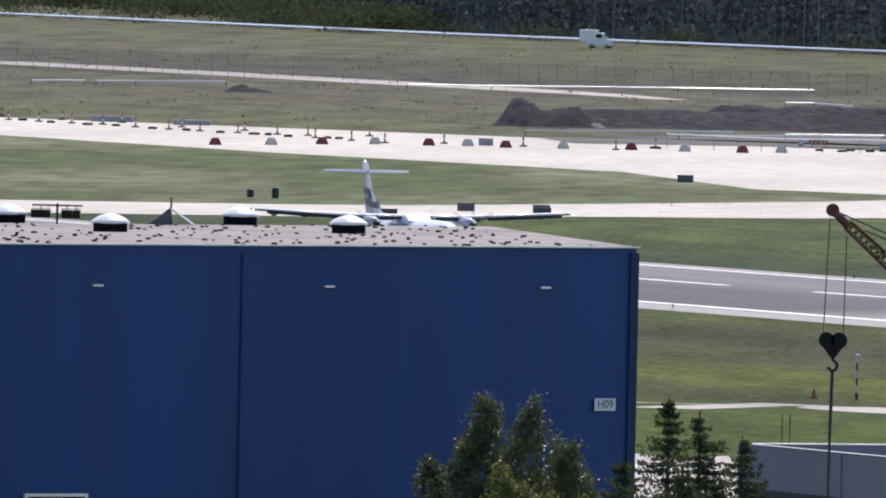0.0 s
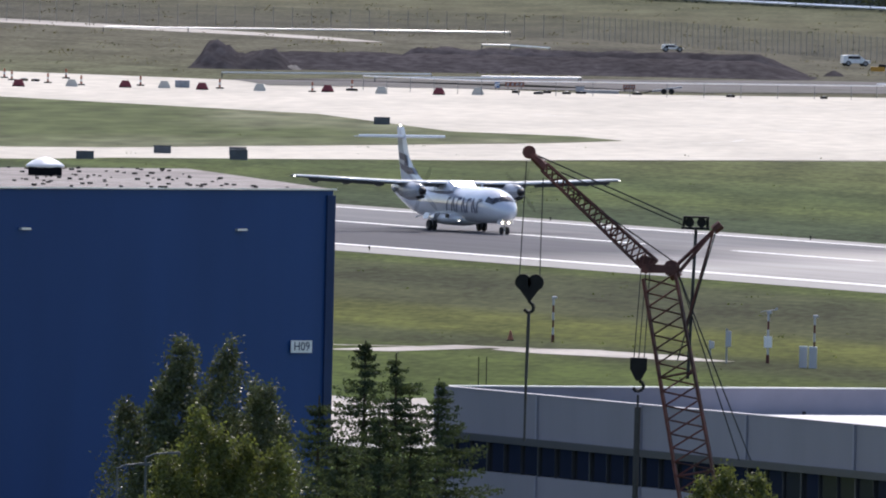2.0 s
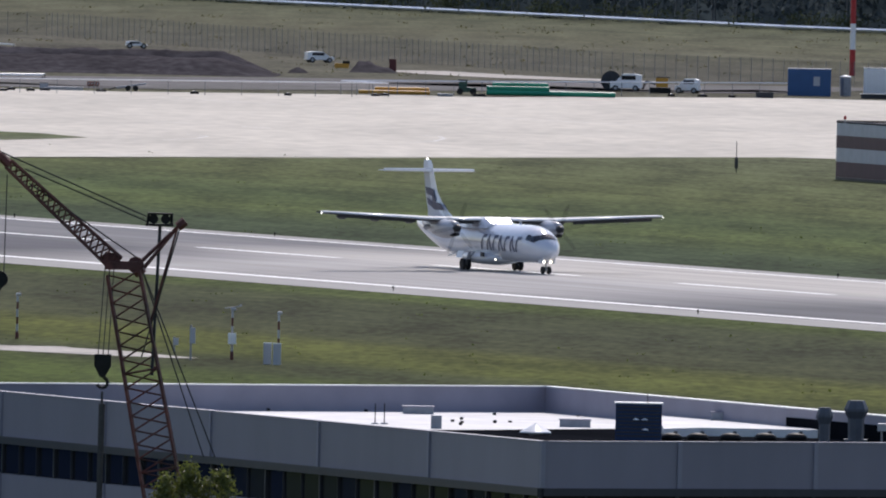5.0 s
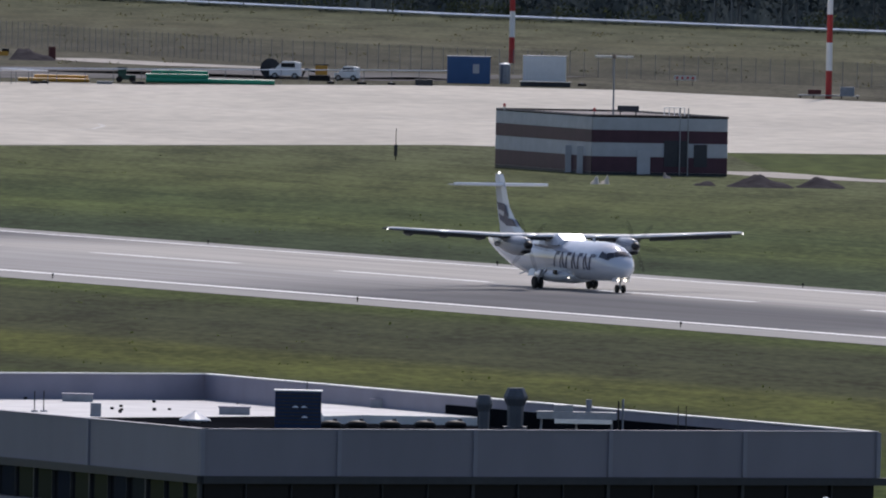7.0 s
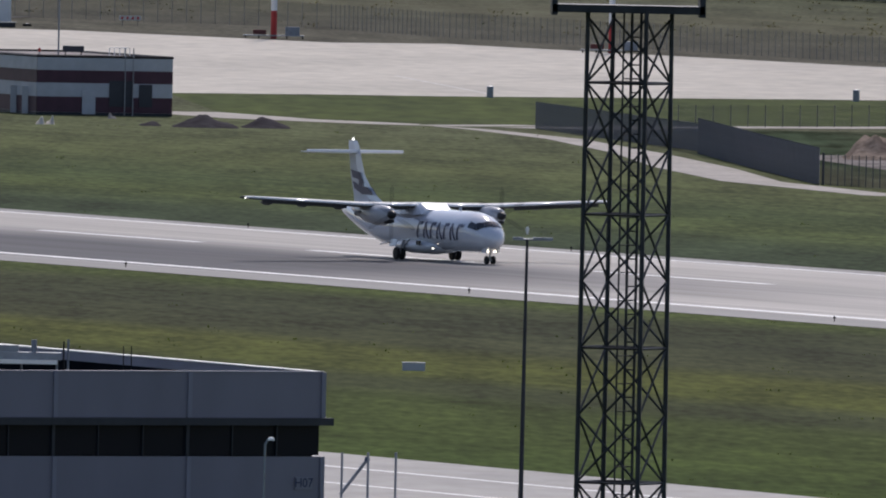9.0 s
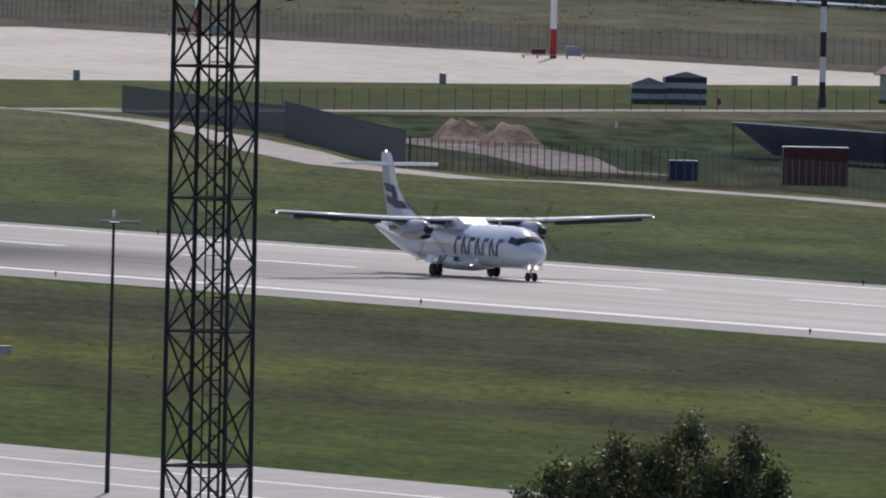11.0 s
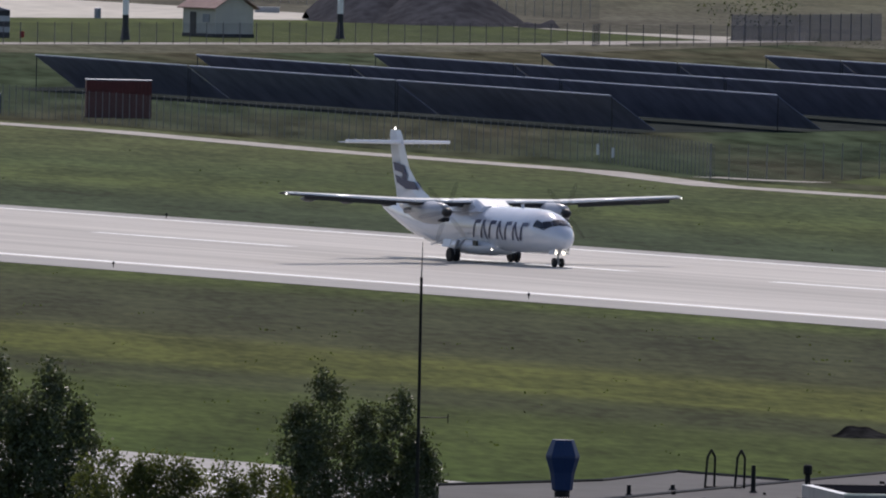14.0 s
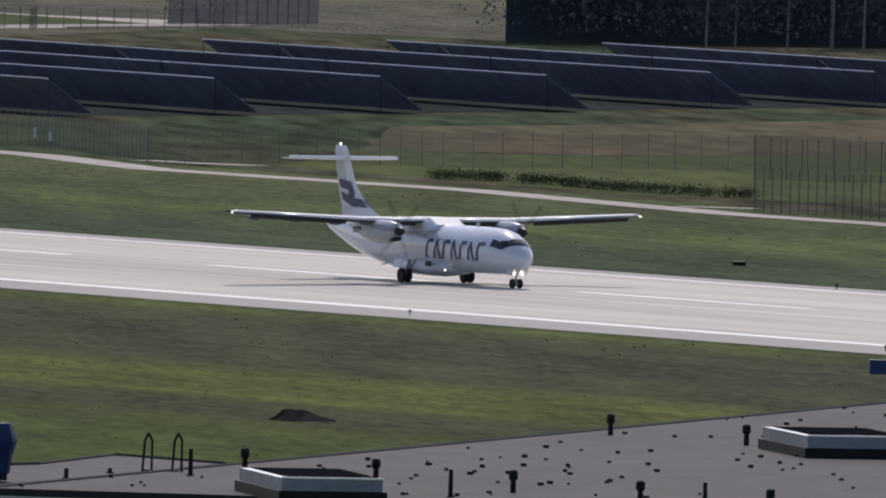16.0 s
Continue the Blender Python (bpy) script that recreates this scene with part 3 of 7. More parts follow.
def aeroplane():
    plane = thing("aeroplane", "white twin-propeller airliner rolling on the runway, high wings", "aeroplane")
    st = [(x - .55 * min(1, max(0, (x - 4) / 5)) - .6 * min(1, max(0, (-4 - x) / 5)), a, b, c) for x, a, b, c in ((12.62, 2.12, .06, .06), (12.5, 2.13, .34, .32), (12.2, 2.17, .62, .58), (11.7, 2.26, .9, .86), (11.0, 2.38, 1.13, 1.1), (10.2, 2.48, 1.28, 1.27), (9.2, 2.54, 1.36, 1.36), (8, 2.55, 1.385, 1.385),
          (4, 2.55, 1.385, 1.385), (0, 2.55, 1.385, 1.385), (-4.5, 2.56, 1.385, 1.385), (-6.5, 2.64, 1.33, 1.3), (-8.5, 2.83, 1.15, 1.11), (-10.5, 3.08, .88, .86), (-12.5, 3.33, .56, .56), (-13.8, 3.5, .32, .33), (-14.5, 3.58, .12, .14))]
    part("fuselage", Shape().loft([ring(*s) for s in st]), M_PLANE, plane, "white tapered fuselage", True)
    fair = Shape().loft([ring(x, zc, ry, rz, 16) for x, zc, ry, rz in ((4.2, 1.5, .5, .2), (3.2, 1.42, 1.2, .42), (1.5, 1.38, 1.75, .55), (-1.2, 1.38, 1.78, .56), (-3.2, 1.45, 1.3, .42), (-4.6, 1.55, .5, .2))])
    part("belly_fairing", fair, M_PLANE, plane, "", True)
    # the fairing over the wing root: a straight ramp up from the crown, a flat top, a long run-out
    # ramp angle is fitted so the sun glints off it towards the camera
    hump = Shape().loft([[Vector((x, y * w, z0 + (zt - z0) * q)) for y, q in ((-1.5, 0), (-1.25, .72), (-1, 1), (1, 1), (1.25, .72), (1.5, 0))] for x, w, z0, zt in ((1.75, .82, 3.55, 3.90), (.83, .92, 3.5, 4.29), (-1.9, .92, 3.5, 4.30), (-3.6, .8, 3.5, 4.02), (-4.8, .4, 3.6, 3.92))])
    part("wing_fairing", hump, M_FAIRING, plane)
    # wings: inner part to the engine, tapered outside
    for sd in (1, -1):
        secs = [(.5, 2.6, 0, 4.02), (.5, 2.6, 4.9, 4.03), (.05, 1.62, 12.95, 4.44), (-.15, 1.2, 13.42, 4.47)]
        # wing body carries the underside shade as colour, below a paler upper skin
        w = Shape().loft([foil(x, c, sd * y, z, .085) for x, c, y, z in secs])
        part("wing", w, M_UNDER, plane, "high wing, its underside shade put into the colour", True)
        top = Shape()
        for (x, c, y, z), (x2, c2, y2, z2) in zip(secs[:-1], secs[1:]):
            a = [(x - c * u, sd * y, z + .125 * c * t) for u, t in ((.03, .42), (.3, .9), (.65, .62), (1, .06))]
            b = [(x2 - c2 * u, sd * y2, z2 + .125 * c2 * t) for u, t in ((.03, .42), (.3, .9), (.65, .62), (1, .06))]
            top.add(a + b, [(i, i + 1, i + 5, i + 4) for i in range(3)])
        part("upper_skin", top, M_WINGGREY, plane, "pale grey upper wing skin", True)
        # added rods draw the bright sunlit line along the wing
        le = Shape()
        for (x, c, y, z), (x2, c2, y2, z2) in zip(secs[:-1], secs[1:]):
            le.rod((x - .12, sd * y, z + .09 * c / 2.6 + .03), (x2 - .12, sd * y2, z2 + .09 * c2 / 2.6 + .03), .06 * c / 2.6 + .03, .06 * c2 / 2.6 + .03, 6)
        part("leading_edge", le, M_EDGEWHITE, plane, "white rod drawing the sunlit leading edge", True)
        for y0, y1 in ((1.7, 4.0), (6.2, 12.4)):
            zz = 4.05 if y1 < 5 else 4.26
            part("de_icing_boot", Shape().box((.39 if y1 < 5 else .29, sd * (y0 + y1) / 2, zz - .13), (.16, y1 - y0, .22), Matrix.Rotation(radians(sd * (2.9 if y1 > 5 else 0)), 3, "X")), M_BOOT, plane, "black leading-edge boot")
        for y in (5.9, 8.6, 11.2):
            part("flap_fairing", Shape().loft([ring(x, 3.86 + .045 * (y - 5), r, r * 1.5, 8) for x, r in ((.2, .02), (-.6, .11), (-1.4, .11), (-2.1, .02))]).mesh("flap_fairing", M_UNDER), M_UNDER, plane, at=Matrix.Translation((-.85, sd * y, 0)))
        part("wing_tip_light", Shape().lathe((-.12, sd * 13.44, 4.47), [(-.05, .02), (0, .045), (.05, .02)], 8, "x"), glowing("tip_strobe", (1, .97, .9), 5), plane, "glowing white wing-tip light")
        # engine nacelle, propeller
        nac = Shape().loft([ring(x, zc, ry, rz, 18) for x, zc, ry, rz in ((3.75, 3.55, .33, .33), (3.45, 3.52, .47, .52), (2.6, 3.46, .58, .68), (1.2, 3.45, .6, .7), (-.4, 3.55, .55, .6), (-1.8, 3.72, .4, .4), (-2.9, 3.85, .16, .2))])
        nacelle = part("engine_nacelle", nac, M_NACELLE, plane, "engine nacelle, greyed in colour for its shaded side", True, at=Matrix.Translation((-.7, sd * 4.05, 0)))
        part("air_intake", Shape().loft([ring(x, zc, ry, rz, 12) for x, zc, ry, rz in ((3.72, 3.08, .26, .14), (3.2, 3.06, .3, .17), (2.2, 3.1, .3, .2))]), M_BOOT, nacelle, "dark chin intake", True)
        part("exhaust", Shape().rod((-.3, sd * .45, 3.55), (-.9, sd * .62, 3.5), .16, .19, 10), M_METAL, nacelle)
        prop = part("propeller", Shape().lathe((0, 0, 0), [(-.1, .3), (.15, .28), (.4, .18), (.6, .03)], 14, "x"), M_BOOT, plane, "dark six-bladed propeller, turning fast", True, at=Matrix.Translation((3.15, sd * 4.05, 3.55 - DROP)))
        for i in range(6):
            a = radians(60 * i)
            r = Matrix.Rotation(a, 4, "X")
            bl = Shape().loft([[r @ Vector((x, c * y, zz)) for x, y in ((-.05, -1), (.03, -.4), (.06, .6), (-.02, 1))] for zz, c in ((.25, .10), (.7, .15), (1.3, .17), (1.8, .13), (1.96, .05))])
            part("blade", bl, M_PROP, prop, "blurred dark blade")
        PROPS.append((prop, sd))
        # main gear
        gear = part("main_gear", Shape().rod((0, sd * 1.75, 1.35), (-.1, sd * 2.02, .45), .11).rod((.55, sd * 1.6, 1.4), (-.1, sd * 2.0, .6), .06).rod((-.1, sd * 1.78, .42), (-.1, sd * 2.32, .42), .08), M_WINGGREY, plane, "grey main gear leg")
        for yy in (1.86, 2.26):
            part("wheel", Shape().lathe((-.1, sd * yy, .43), [(-.12, .3), (-.12, .4), (-.07, .43), (.07, .43), (.12, .4), (.12, .3)], 18, "y"), M_TYRE, gear, "black tyre", True)
        part("gear_door", Shape().box((-.1, sd * 2.5, 1.15), (1.1, .05, .5), Matrix.Rotation(radians(sd * 18), 3, "X")), M_PLANE, plane)
        part("tail_brace", Shape().rod((-1.3, sd * 2.1, 1.25), (-1.9, sd * 2.75, 1.0), .05), M_PLANE, plane)
        # landing lights in the belly
        part("belly_light", Shape().lathe((3.3, sd * 1.02, 1.28), [(-.05, .05), (.06, .03)], 10, "x"), glowing("belly_lamp", (1, .9, .7), 7), plane, "lit landing light")
    # fin, rudder, tailplane
    fin = Shape().loft([[Vector((x, w, z)) for x, w in ((le, 0), (le + .35 * (te - le), .13 * t), (te, .02), (le + .35 * (te - le), -.13 * t))] for z, le, te, t in ((2.9, -6.0, -13.0, 1), (3.55, -7.6, -13.1, 1), (4.2, -9.3, -13.25, 1), (4.75, -10.3, -13.5, .95), (5.5, -11.3, -13.8, .9), (6.6, -11.95, -14.1, .8), (7.45, -12.4, -14.3, .7), (7.8, -12.75, -14.25, .6))])
    part("fin", fin, M_PLANE, plane, "white swept tail fin")
    for sd in (1, -1):
        # navy ribbon motif on the fin: two small flags and a long sloping band
        for pts in (((-13.4, 5.83), (-11.85, 5.66), (-11.4, 5.08), (-13.1, 5.3)), ((-12.0, 5.3), (-11.35, 5.12), (-11.25, 4.7), (-12.0, 4.78)), ((-13.07, 5.07), (-11.8, 4.75), (-10.25, 4.64), (-9.5, 4.17), (-11.4, 4.17), (-12.8, 4.57))):
            part("fin_motif", Shape().add([(x, sd * .155, z) for x, z in pts], [tuple(range(len(pts)))[::sd]]), M_NAVY, plane, "navy ribbon on the fin")
        tp = Shape().loft([foil(x, c, sd * y, 7.0, .06) for x, c, y in ((-12.6, 2.0, 0), (-13.1, 1.25, 3.5), (-13.3, .9, 3.66))])
        part("tailplane", tp, M_PLANE, plane, "white T-tail plane", True)
        # thick white rod put in for the tailplane's sunlit edge
        part("leading_edge", Shape().rod((-12.6, 0, 7.06), (-13.12, sd * 3.55, 7.06), .125, .105, 10), M_EDGEWHITE, plane, "white rod drawing the sunlit leading edge")
    part("tail_light", Shape().lathe((-13.5, 0, 7.82), [(0, .06), (.1, .05), (.15, .01)], 8), glowing("tail_lamp", (1, .97, .9), 5), plane, "small glowing tail light")
    # cockpit windows wrap round the nose
    sx = [q[0] for q in st[::-1]]

    def skin(x, deg, sd):
        zc, ry, rz = (float(np.interp(x, sx, [q[k] for q in st[::-1]])) for k in (1, 2, 3))
        return Vector((x + .015, sd * ry * math.sin(radians(deg)) * 1.012, zc + rz * math.cos(radians(deg)) * 1.012 + .01))

    for sd in (1, -1):
        for a, b, c, e in (((11.38, 1), (11.2, 37.5), (10.7, 29.5), (10.78, 1)), ((11.18, 38.5), (10.75, 69.5), (10.28, 49.5), (10.69, 30.2)), ((10.73, 70), (9.6, 73), (9.7, 50), (10.27, 50))):
            vs = []
            for q in range(5):
                for w_ in range(5):
                    lo = [a[m] + (b[m] - a[m]) * q / 4 for m in (0, 1)]
                    hi = [e[m] + (c[m] - e[m]) * q / 4 for m in (0, 1)]
                    vs.append(skin(lo[0] + (hi[0] - lo[0]) * w_ / 4, lo[1] + (hi[1] - lo[1]) * w_ / 4, sd))
            part("cockpit_window", Shape().add(vs, [(q * 5 + w_, q * 5 + w_ + 1, q * 5 + w_ + 6, q * 5 + w_ + 5)[::sd] for q in range(4) for w_ in range(4)]), M_COCKPIT, plane, "dark cockpit pane")
        # the airline's name is drawn as plain navy bars of its size
        for i in range(7):
            x = 8.75 - i * 1.14
            for bar in ([(x - .55, -.56), (x - .78, -.56), (x - .45, .56), (x - .22, .56)], [(x - .3, .34), (x + .30, .34), (x + .36, .58), (x - .22, .58)] if i % 2 == 0 else [(x - .02, -.58), (x + .22, -.58), (x - .17, .58), (x - .42, .58)]):
                rows_ = []
                for q in range(7):
                    w_ = q / 6
                    for k0, k1 in ((0, 3), (1, 2)):
                        u, v = (bar[k0][m_] + (bar[k1][m_] - bar[k0][m_]) * w_ for m_ in (0, 1))
                        rows_.append((u, sd * (math.sqrt(1.386 ** 2 - (v + .03) ** 2) + .02), 2.52 + v))
                part("livery_bar", Shape().add(rows_, [(2 * q, 2 * q + 1, 2 * q + 3, 2 * q + 2)[::sd] for q in range(6)]), M_NAVY, plane, "navy livery bar")
        part("service_hatch", Shape().box((2.2, sd * 1.64, 1.62), (.55, .12, .3)), M_BOOT, plane, "dark hatch")
    # nose gear with its lamps
    nose = part("nose_gear", Shape().rod((10.77, 0, 1.35), (10.77, 0, .3), .08).rod((10.77, -.3, .29), (10.77, .3, .29), .06).rod((11.4, 0, 1.3), (10.8, 0, .7), .05), M_WINGGREY, plane, "nose gear leg")
    for yy in (-.24, .24):
        part("wheel", Shape().lathe((10.77, yy, .29), [(-.09, .2), (-.09, .27), (-.05, .29), (.05, .29), (.09, .27), (.09, .2)], 16, "y"), M_TYRE, nose, "black tyre", True)
        part("gear_door", Shape().box((10.9, yy * 2.0, .98), (.9, .04, .4)), M_PLANE, nose)
        part("taxi_lamp", Shape().lathe((10.98, yy * 1.1, .88), [(-.06, .06), (.05, .075)], 10, "x"), M_LAMP, nose, "bright lit taxi lamp")
    part("antenna", Shape().box((5.5, 0, 4.0), (.4, .03, .3)), M_PLANE, plane)
    for ob in plane.children:
        kind_ = ob.name.split(".")[0]
        if kind_ in ("fuselage", "belly_fairing", "wing_fairing", "wing", "upper_skin", "de_icing_boot", "flap_fairing", "engine_nacelle", "livery_bar", "cockpit_window", "service_hatch", "belly_light", "wing_tip_light", "antenna") or (kind_ == "leading_edge" and max(v.co.z for v in ob.data.vertices) < 6):
            ob.location.z -= DROP
    return plane



PROPS = []
plane = aeroplane()
PLANE_N = -5.66
# seconds, metres along the runway, degrees off its heading
PLANE_S = [(0.0, -435.5, -1.48), (0.5, -413.49, -1.14), (1.0, -392.26, -0.81), (1.5, -371.73, -0.45), (2.0, -351.38, 0.38), (2.5, -330.83, 1.13), (3.0, -310.17, 1.26), (3.5, -289.13, 1.3), (4.0, -267.76, 1.39), (4.5, -246.64, 1.1), (5.0, -225.61, 0.8), (5.5, -204.68, 0.5), (6.0, -183.88, 0.2), (6.5, -162.64, -0.1), (7.0, -142.73, -0.46), (7.5, -123.23, -0.29), (8.0, -103.92, 0.24), (8.5, -84.57, 0.6), (9.0, -65.26, 0.61), (9.5, -45.35, 0.5), (10.0, -25.97, 0.39), (10.5, -6.76, 0.28), (11.0, 12.31, 0.18), (11.5, 31.08, 0.07), (12.0, 49.73, 0.39), (12.5, 68.34, 0.55), (13.0, 87.03, 0.43), (13.5, 105.59, 0.25), (14.0, 124.06, 0.13), (14.5, 142.4, 0.02), (15.0, 160.72, -0.03), (15.5, 178.9, -0.07), (16.0, 197.07, -0.03)]

# ---- blue hangar ----
def hangar():
    bl, br = Vector((-101.33, 1350.82, 0)), Vector((-49.78, 1397.15, 0))
    u = (br - bl).normalized()
    w = Vector((-u.y, u.x, 0))
    ob = thing("hangar", "deep blue sheet-clad hangar with a gravelled flat roof", "hangar")
    far = Vector((-59.32, 1449.14, 0))
    P4 = [bl, br, far, far - (br - bl)]
    part("wall", Shape().prism([p.xy for p in P4], 0, 16.74), M_BLUE, ob, "deep blue cladding")
    part("roof", Shape().prism([p.xy for p in (bl - w * .1, br - w * .1 + u * .1, P4[2] + u * .1, P4[3])], 16.74, 16.8), M_ROOFGRAVEL, ob, "grey-brown gravelled felt roof")
    part("parapet_trim", Shape().prism([p.xy for p in (bl - w * .16, br - w * .16 + u * .14, br - w * .08 + u * .14, bl - w * .08)], 16.76, 16.83), M_FLASH, ob, "thin bright edge flashing")
    part("corner_trim", Shape().prism([p.xy for p in (br - w * .12 - u * .45, br - w * .12 + u * .08, br + w * .3 + u * .08, br + w * .3 - u * .45)], 0, 16.5), M_BLUEDARK, ob, "darker blue corner trim")
    # the sheet joints and their ribs
    L = (br - bl).length
    for k in range(4):
        c = br - u * (25.6 * (k + 1))
        part("panel_joint", Shape().box(c - w * .03 + Vector((0, 0, 8.2)), (.12, .1, 16.4), Matrix.Rotation(math.atan2(u.y, u.x), 3, "Z")), M_BLUEDARK, ob)
    for way in (34.94, 20.11, 6.07):
        c = br - u * way - w * .12
        part("wall_lamp", Shape().box(c + Vector((0, 0, 14.75)), (.62, .22, .1), Matrix.Rotation(math.atan2(u.y, u.x), 3, "Z")), M_FLASH, ob, "small pale wall lamp")
    c = br - u * 2.0 - w * .14 + Vector((0, 0, 8.87))
    face = Matrix.Translation(c) @ Matrix.Rotation(math.atan2(u.y, u.x), 4, "Z") @ Matrix.Rotation(radians(90), 4, "X")
    part("sign", Shape().box((0, 0, 0), (1.35, .62, .06)), M_WHITE, ob, "white sign H09", at=face)
    band_text(ob, "H09", .62, face @ Matrix.Translation((0, 0, .045)), M_NAVY, "sign_text", "H09 in dark letters")
    c = br - u * 37.36 - w * .16 + Vector((0, 0, 3.62))
    part("low_window", Shape().box(c, (4.0, .2, 1.6), Matrix.Rotation(math.atan2(u.y, u.x), 3, "Z")), (M_FLASH), ob, "window frame")
    part("low_pane", Shape().box(c - w * .08, (3.6, .12, 1.3), Matrix.Rotation(math.atan2(u.y, u.x), 3, "Z")), M_WINDOW, ob, "dark pane")
    # roof vents with domed lids
    for X, Y in ((-83.42, 1429.55), (-77.06, 1409.60), (-71.86, 1437.83), (-65.38, 1419.73)):
        v = thing("roof_skylight", "dark roof skylight kerb with a white dome", "skylight", Matrix.Translation((X, Y, 16.8)), "hangar roof skylights")
        part("kerb", Shape().box((0, 0, .22), (1.65, 1.65, .44)), M_DARKROOF, v, "dark kerb")
        part("dome", Shape().lathe((0, 0, .42), [(0, .98), (.12, .98), (.16, .92), (.34, .66), (.46, .34), (.52, .05)], 14), M_WHITE, v, "white dome lid", True)
    r = random.Random(3)
    for i in range(280):
        p = bl + u * r.uniform(15, L - 1.5) + (far - br) * r.uniform(.01, .97)
        part("ballast_block", BLOCK, M_BLACK, ob, at=Matrix.Translation((p.x, p.y, 16.86)) @ Matrix.Rotation(r.uniform(0, 3), 4, "Z") @ Matrix.Scale(r.uniform(.4, .9), 4))
    return bl, br, u, w


BLOCK = Shape().box((0, 0, 0), (.26, .2, .12)).mesh("ballast_block", M_BLACK)
hangar()
# roof hatch and floodlight bar on the hangar
p = (-75.21, 1433.35, 16.80)
hatch = thing("roof_hatch", "open triangular roof hatch of dark sheet", "roof hatch", Matrix.Translation(p))
part("cheek", Shape().add([(-1.15, 0, 0), (.1, 0, 0), (-.12, 0, .85), (-1.15, 1.4, 0), (.1, 1.4, 0), (-.12, 1.4, .85)], [(0, 1, 2), (3, 5, 4), (0, 3, 4, 1), (0, 2, 5, 3), (1, 4, 5, 2)]), M_COWL, hatch, "dark grey cheek")
part("lid", Shape().add([(-.12, -.1, .9), (1.15, -.1, .02), (1.15, 1.5, .02), (-.12, 1.5, .9), (-.12, -.1, .82), (1.15, -.1, -.02), (1.15, 1.5, -.02), (-.12, 1.5, .82)], [(0, 1, 2, 3), (4, 7, 6, 5), (0, 4, 5, 1), (2, 6, 7, 3)]), M_GALV, hatch, "grey sloping lid")
part("lamp_post", Shape().rod((-.05, .7, .8), (-.05, .7, 1.4), .05), M_BLACK, hatch)
p = (-80.90, 1429.34, 16.80)
bar = thing("floodlight_bar", "dark floodlights hanging from a cross bar on the roof", "floodlight", Matrix.Translation(p))
part("post", Shape().rod((0, 0, 0), (0, 0, 1.05), .06), M_BLACK, bar)
part("crossbar", Shape().rod((-1.3, 0, .95), (1.3, 0, .95), .05), M_BLACK, bar)
for x, w in ((-.85, 1.0), (.5, .55), (1.0, .4)):
    part("floodlight", Shape().box((x, 0, .55), (w, .35, .42), Matrix.Rotation(radians(20), 3, "X")).rod((x, 0, .7), (x, 0, .95), .03), M_BLACK, bar)

# ---- lilac-grey office building with parapets ----
ZP = 9.0
OA, OB, OC, OD = (-41.78, 1316.14), (-11.19, 1335.27), (19.85, 1253.80), (-10.55, 1234.39)
office = thing("office_building", "lilac-grey two-storey office building with dark window bands", "office building")


def inset(pts, dd):
    out = []
    k = len(pts)
    for i in range(k):
        a, b, c = Vector(pts[i - 1]), Vector(pts[i]), Vector(pts[(i + 1) % k])
        e, g2 = (b - a).normalized(), (c - b).normalized()
        na, nb = Vector((-e.y, e.x)), Vector((-g2.y, g2.x))
        m = (na + nb).normalized()
        out.append(tuple(b + m * dd / max(.3, m.dot(na))))
    return out


OUT = [Vector(p) for p in (OA, OD, OC, OB)]
FASC, WINH = 2.05, 1.75
part("lower_wall", Shape().prism(OUT, 0, ZP - FASC - WINH), M_CLAD, office, "lilac-grey wall")
part("window_core", Shape().prism(inset(OUT, .35), ZP - FASC - WINH, ZP - FASC), M_WINDOW, office, "dark glass band")
part("roof_deck", Shape().prism(inset(OUT, .1), ZP - FASC, ZP - 1.25), M_DARKROOF, office, "dark roof deck")
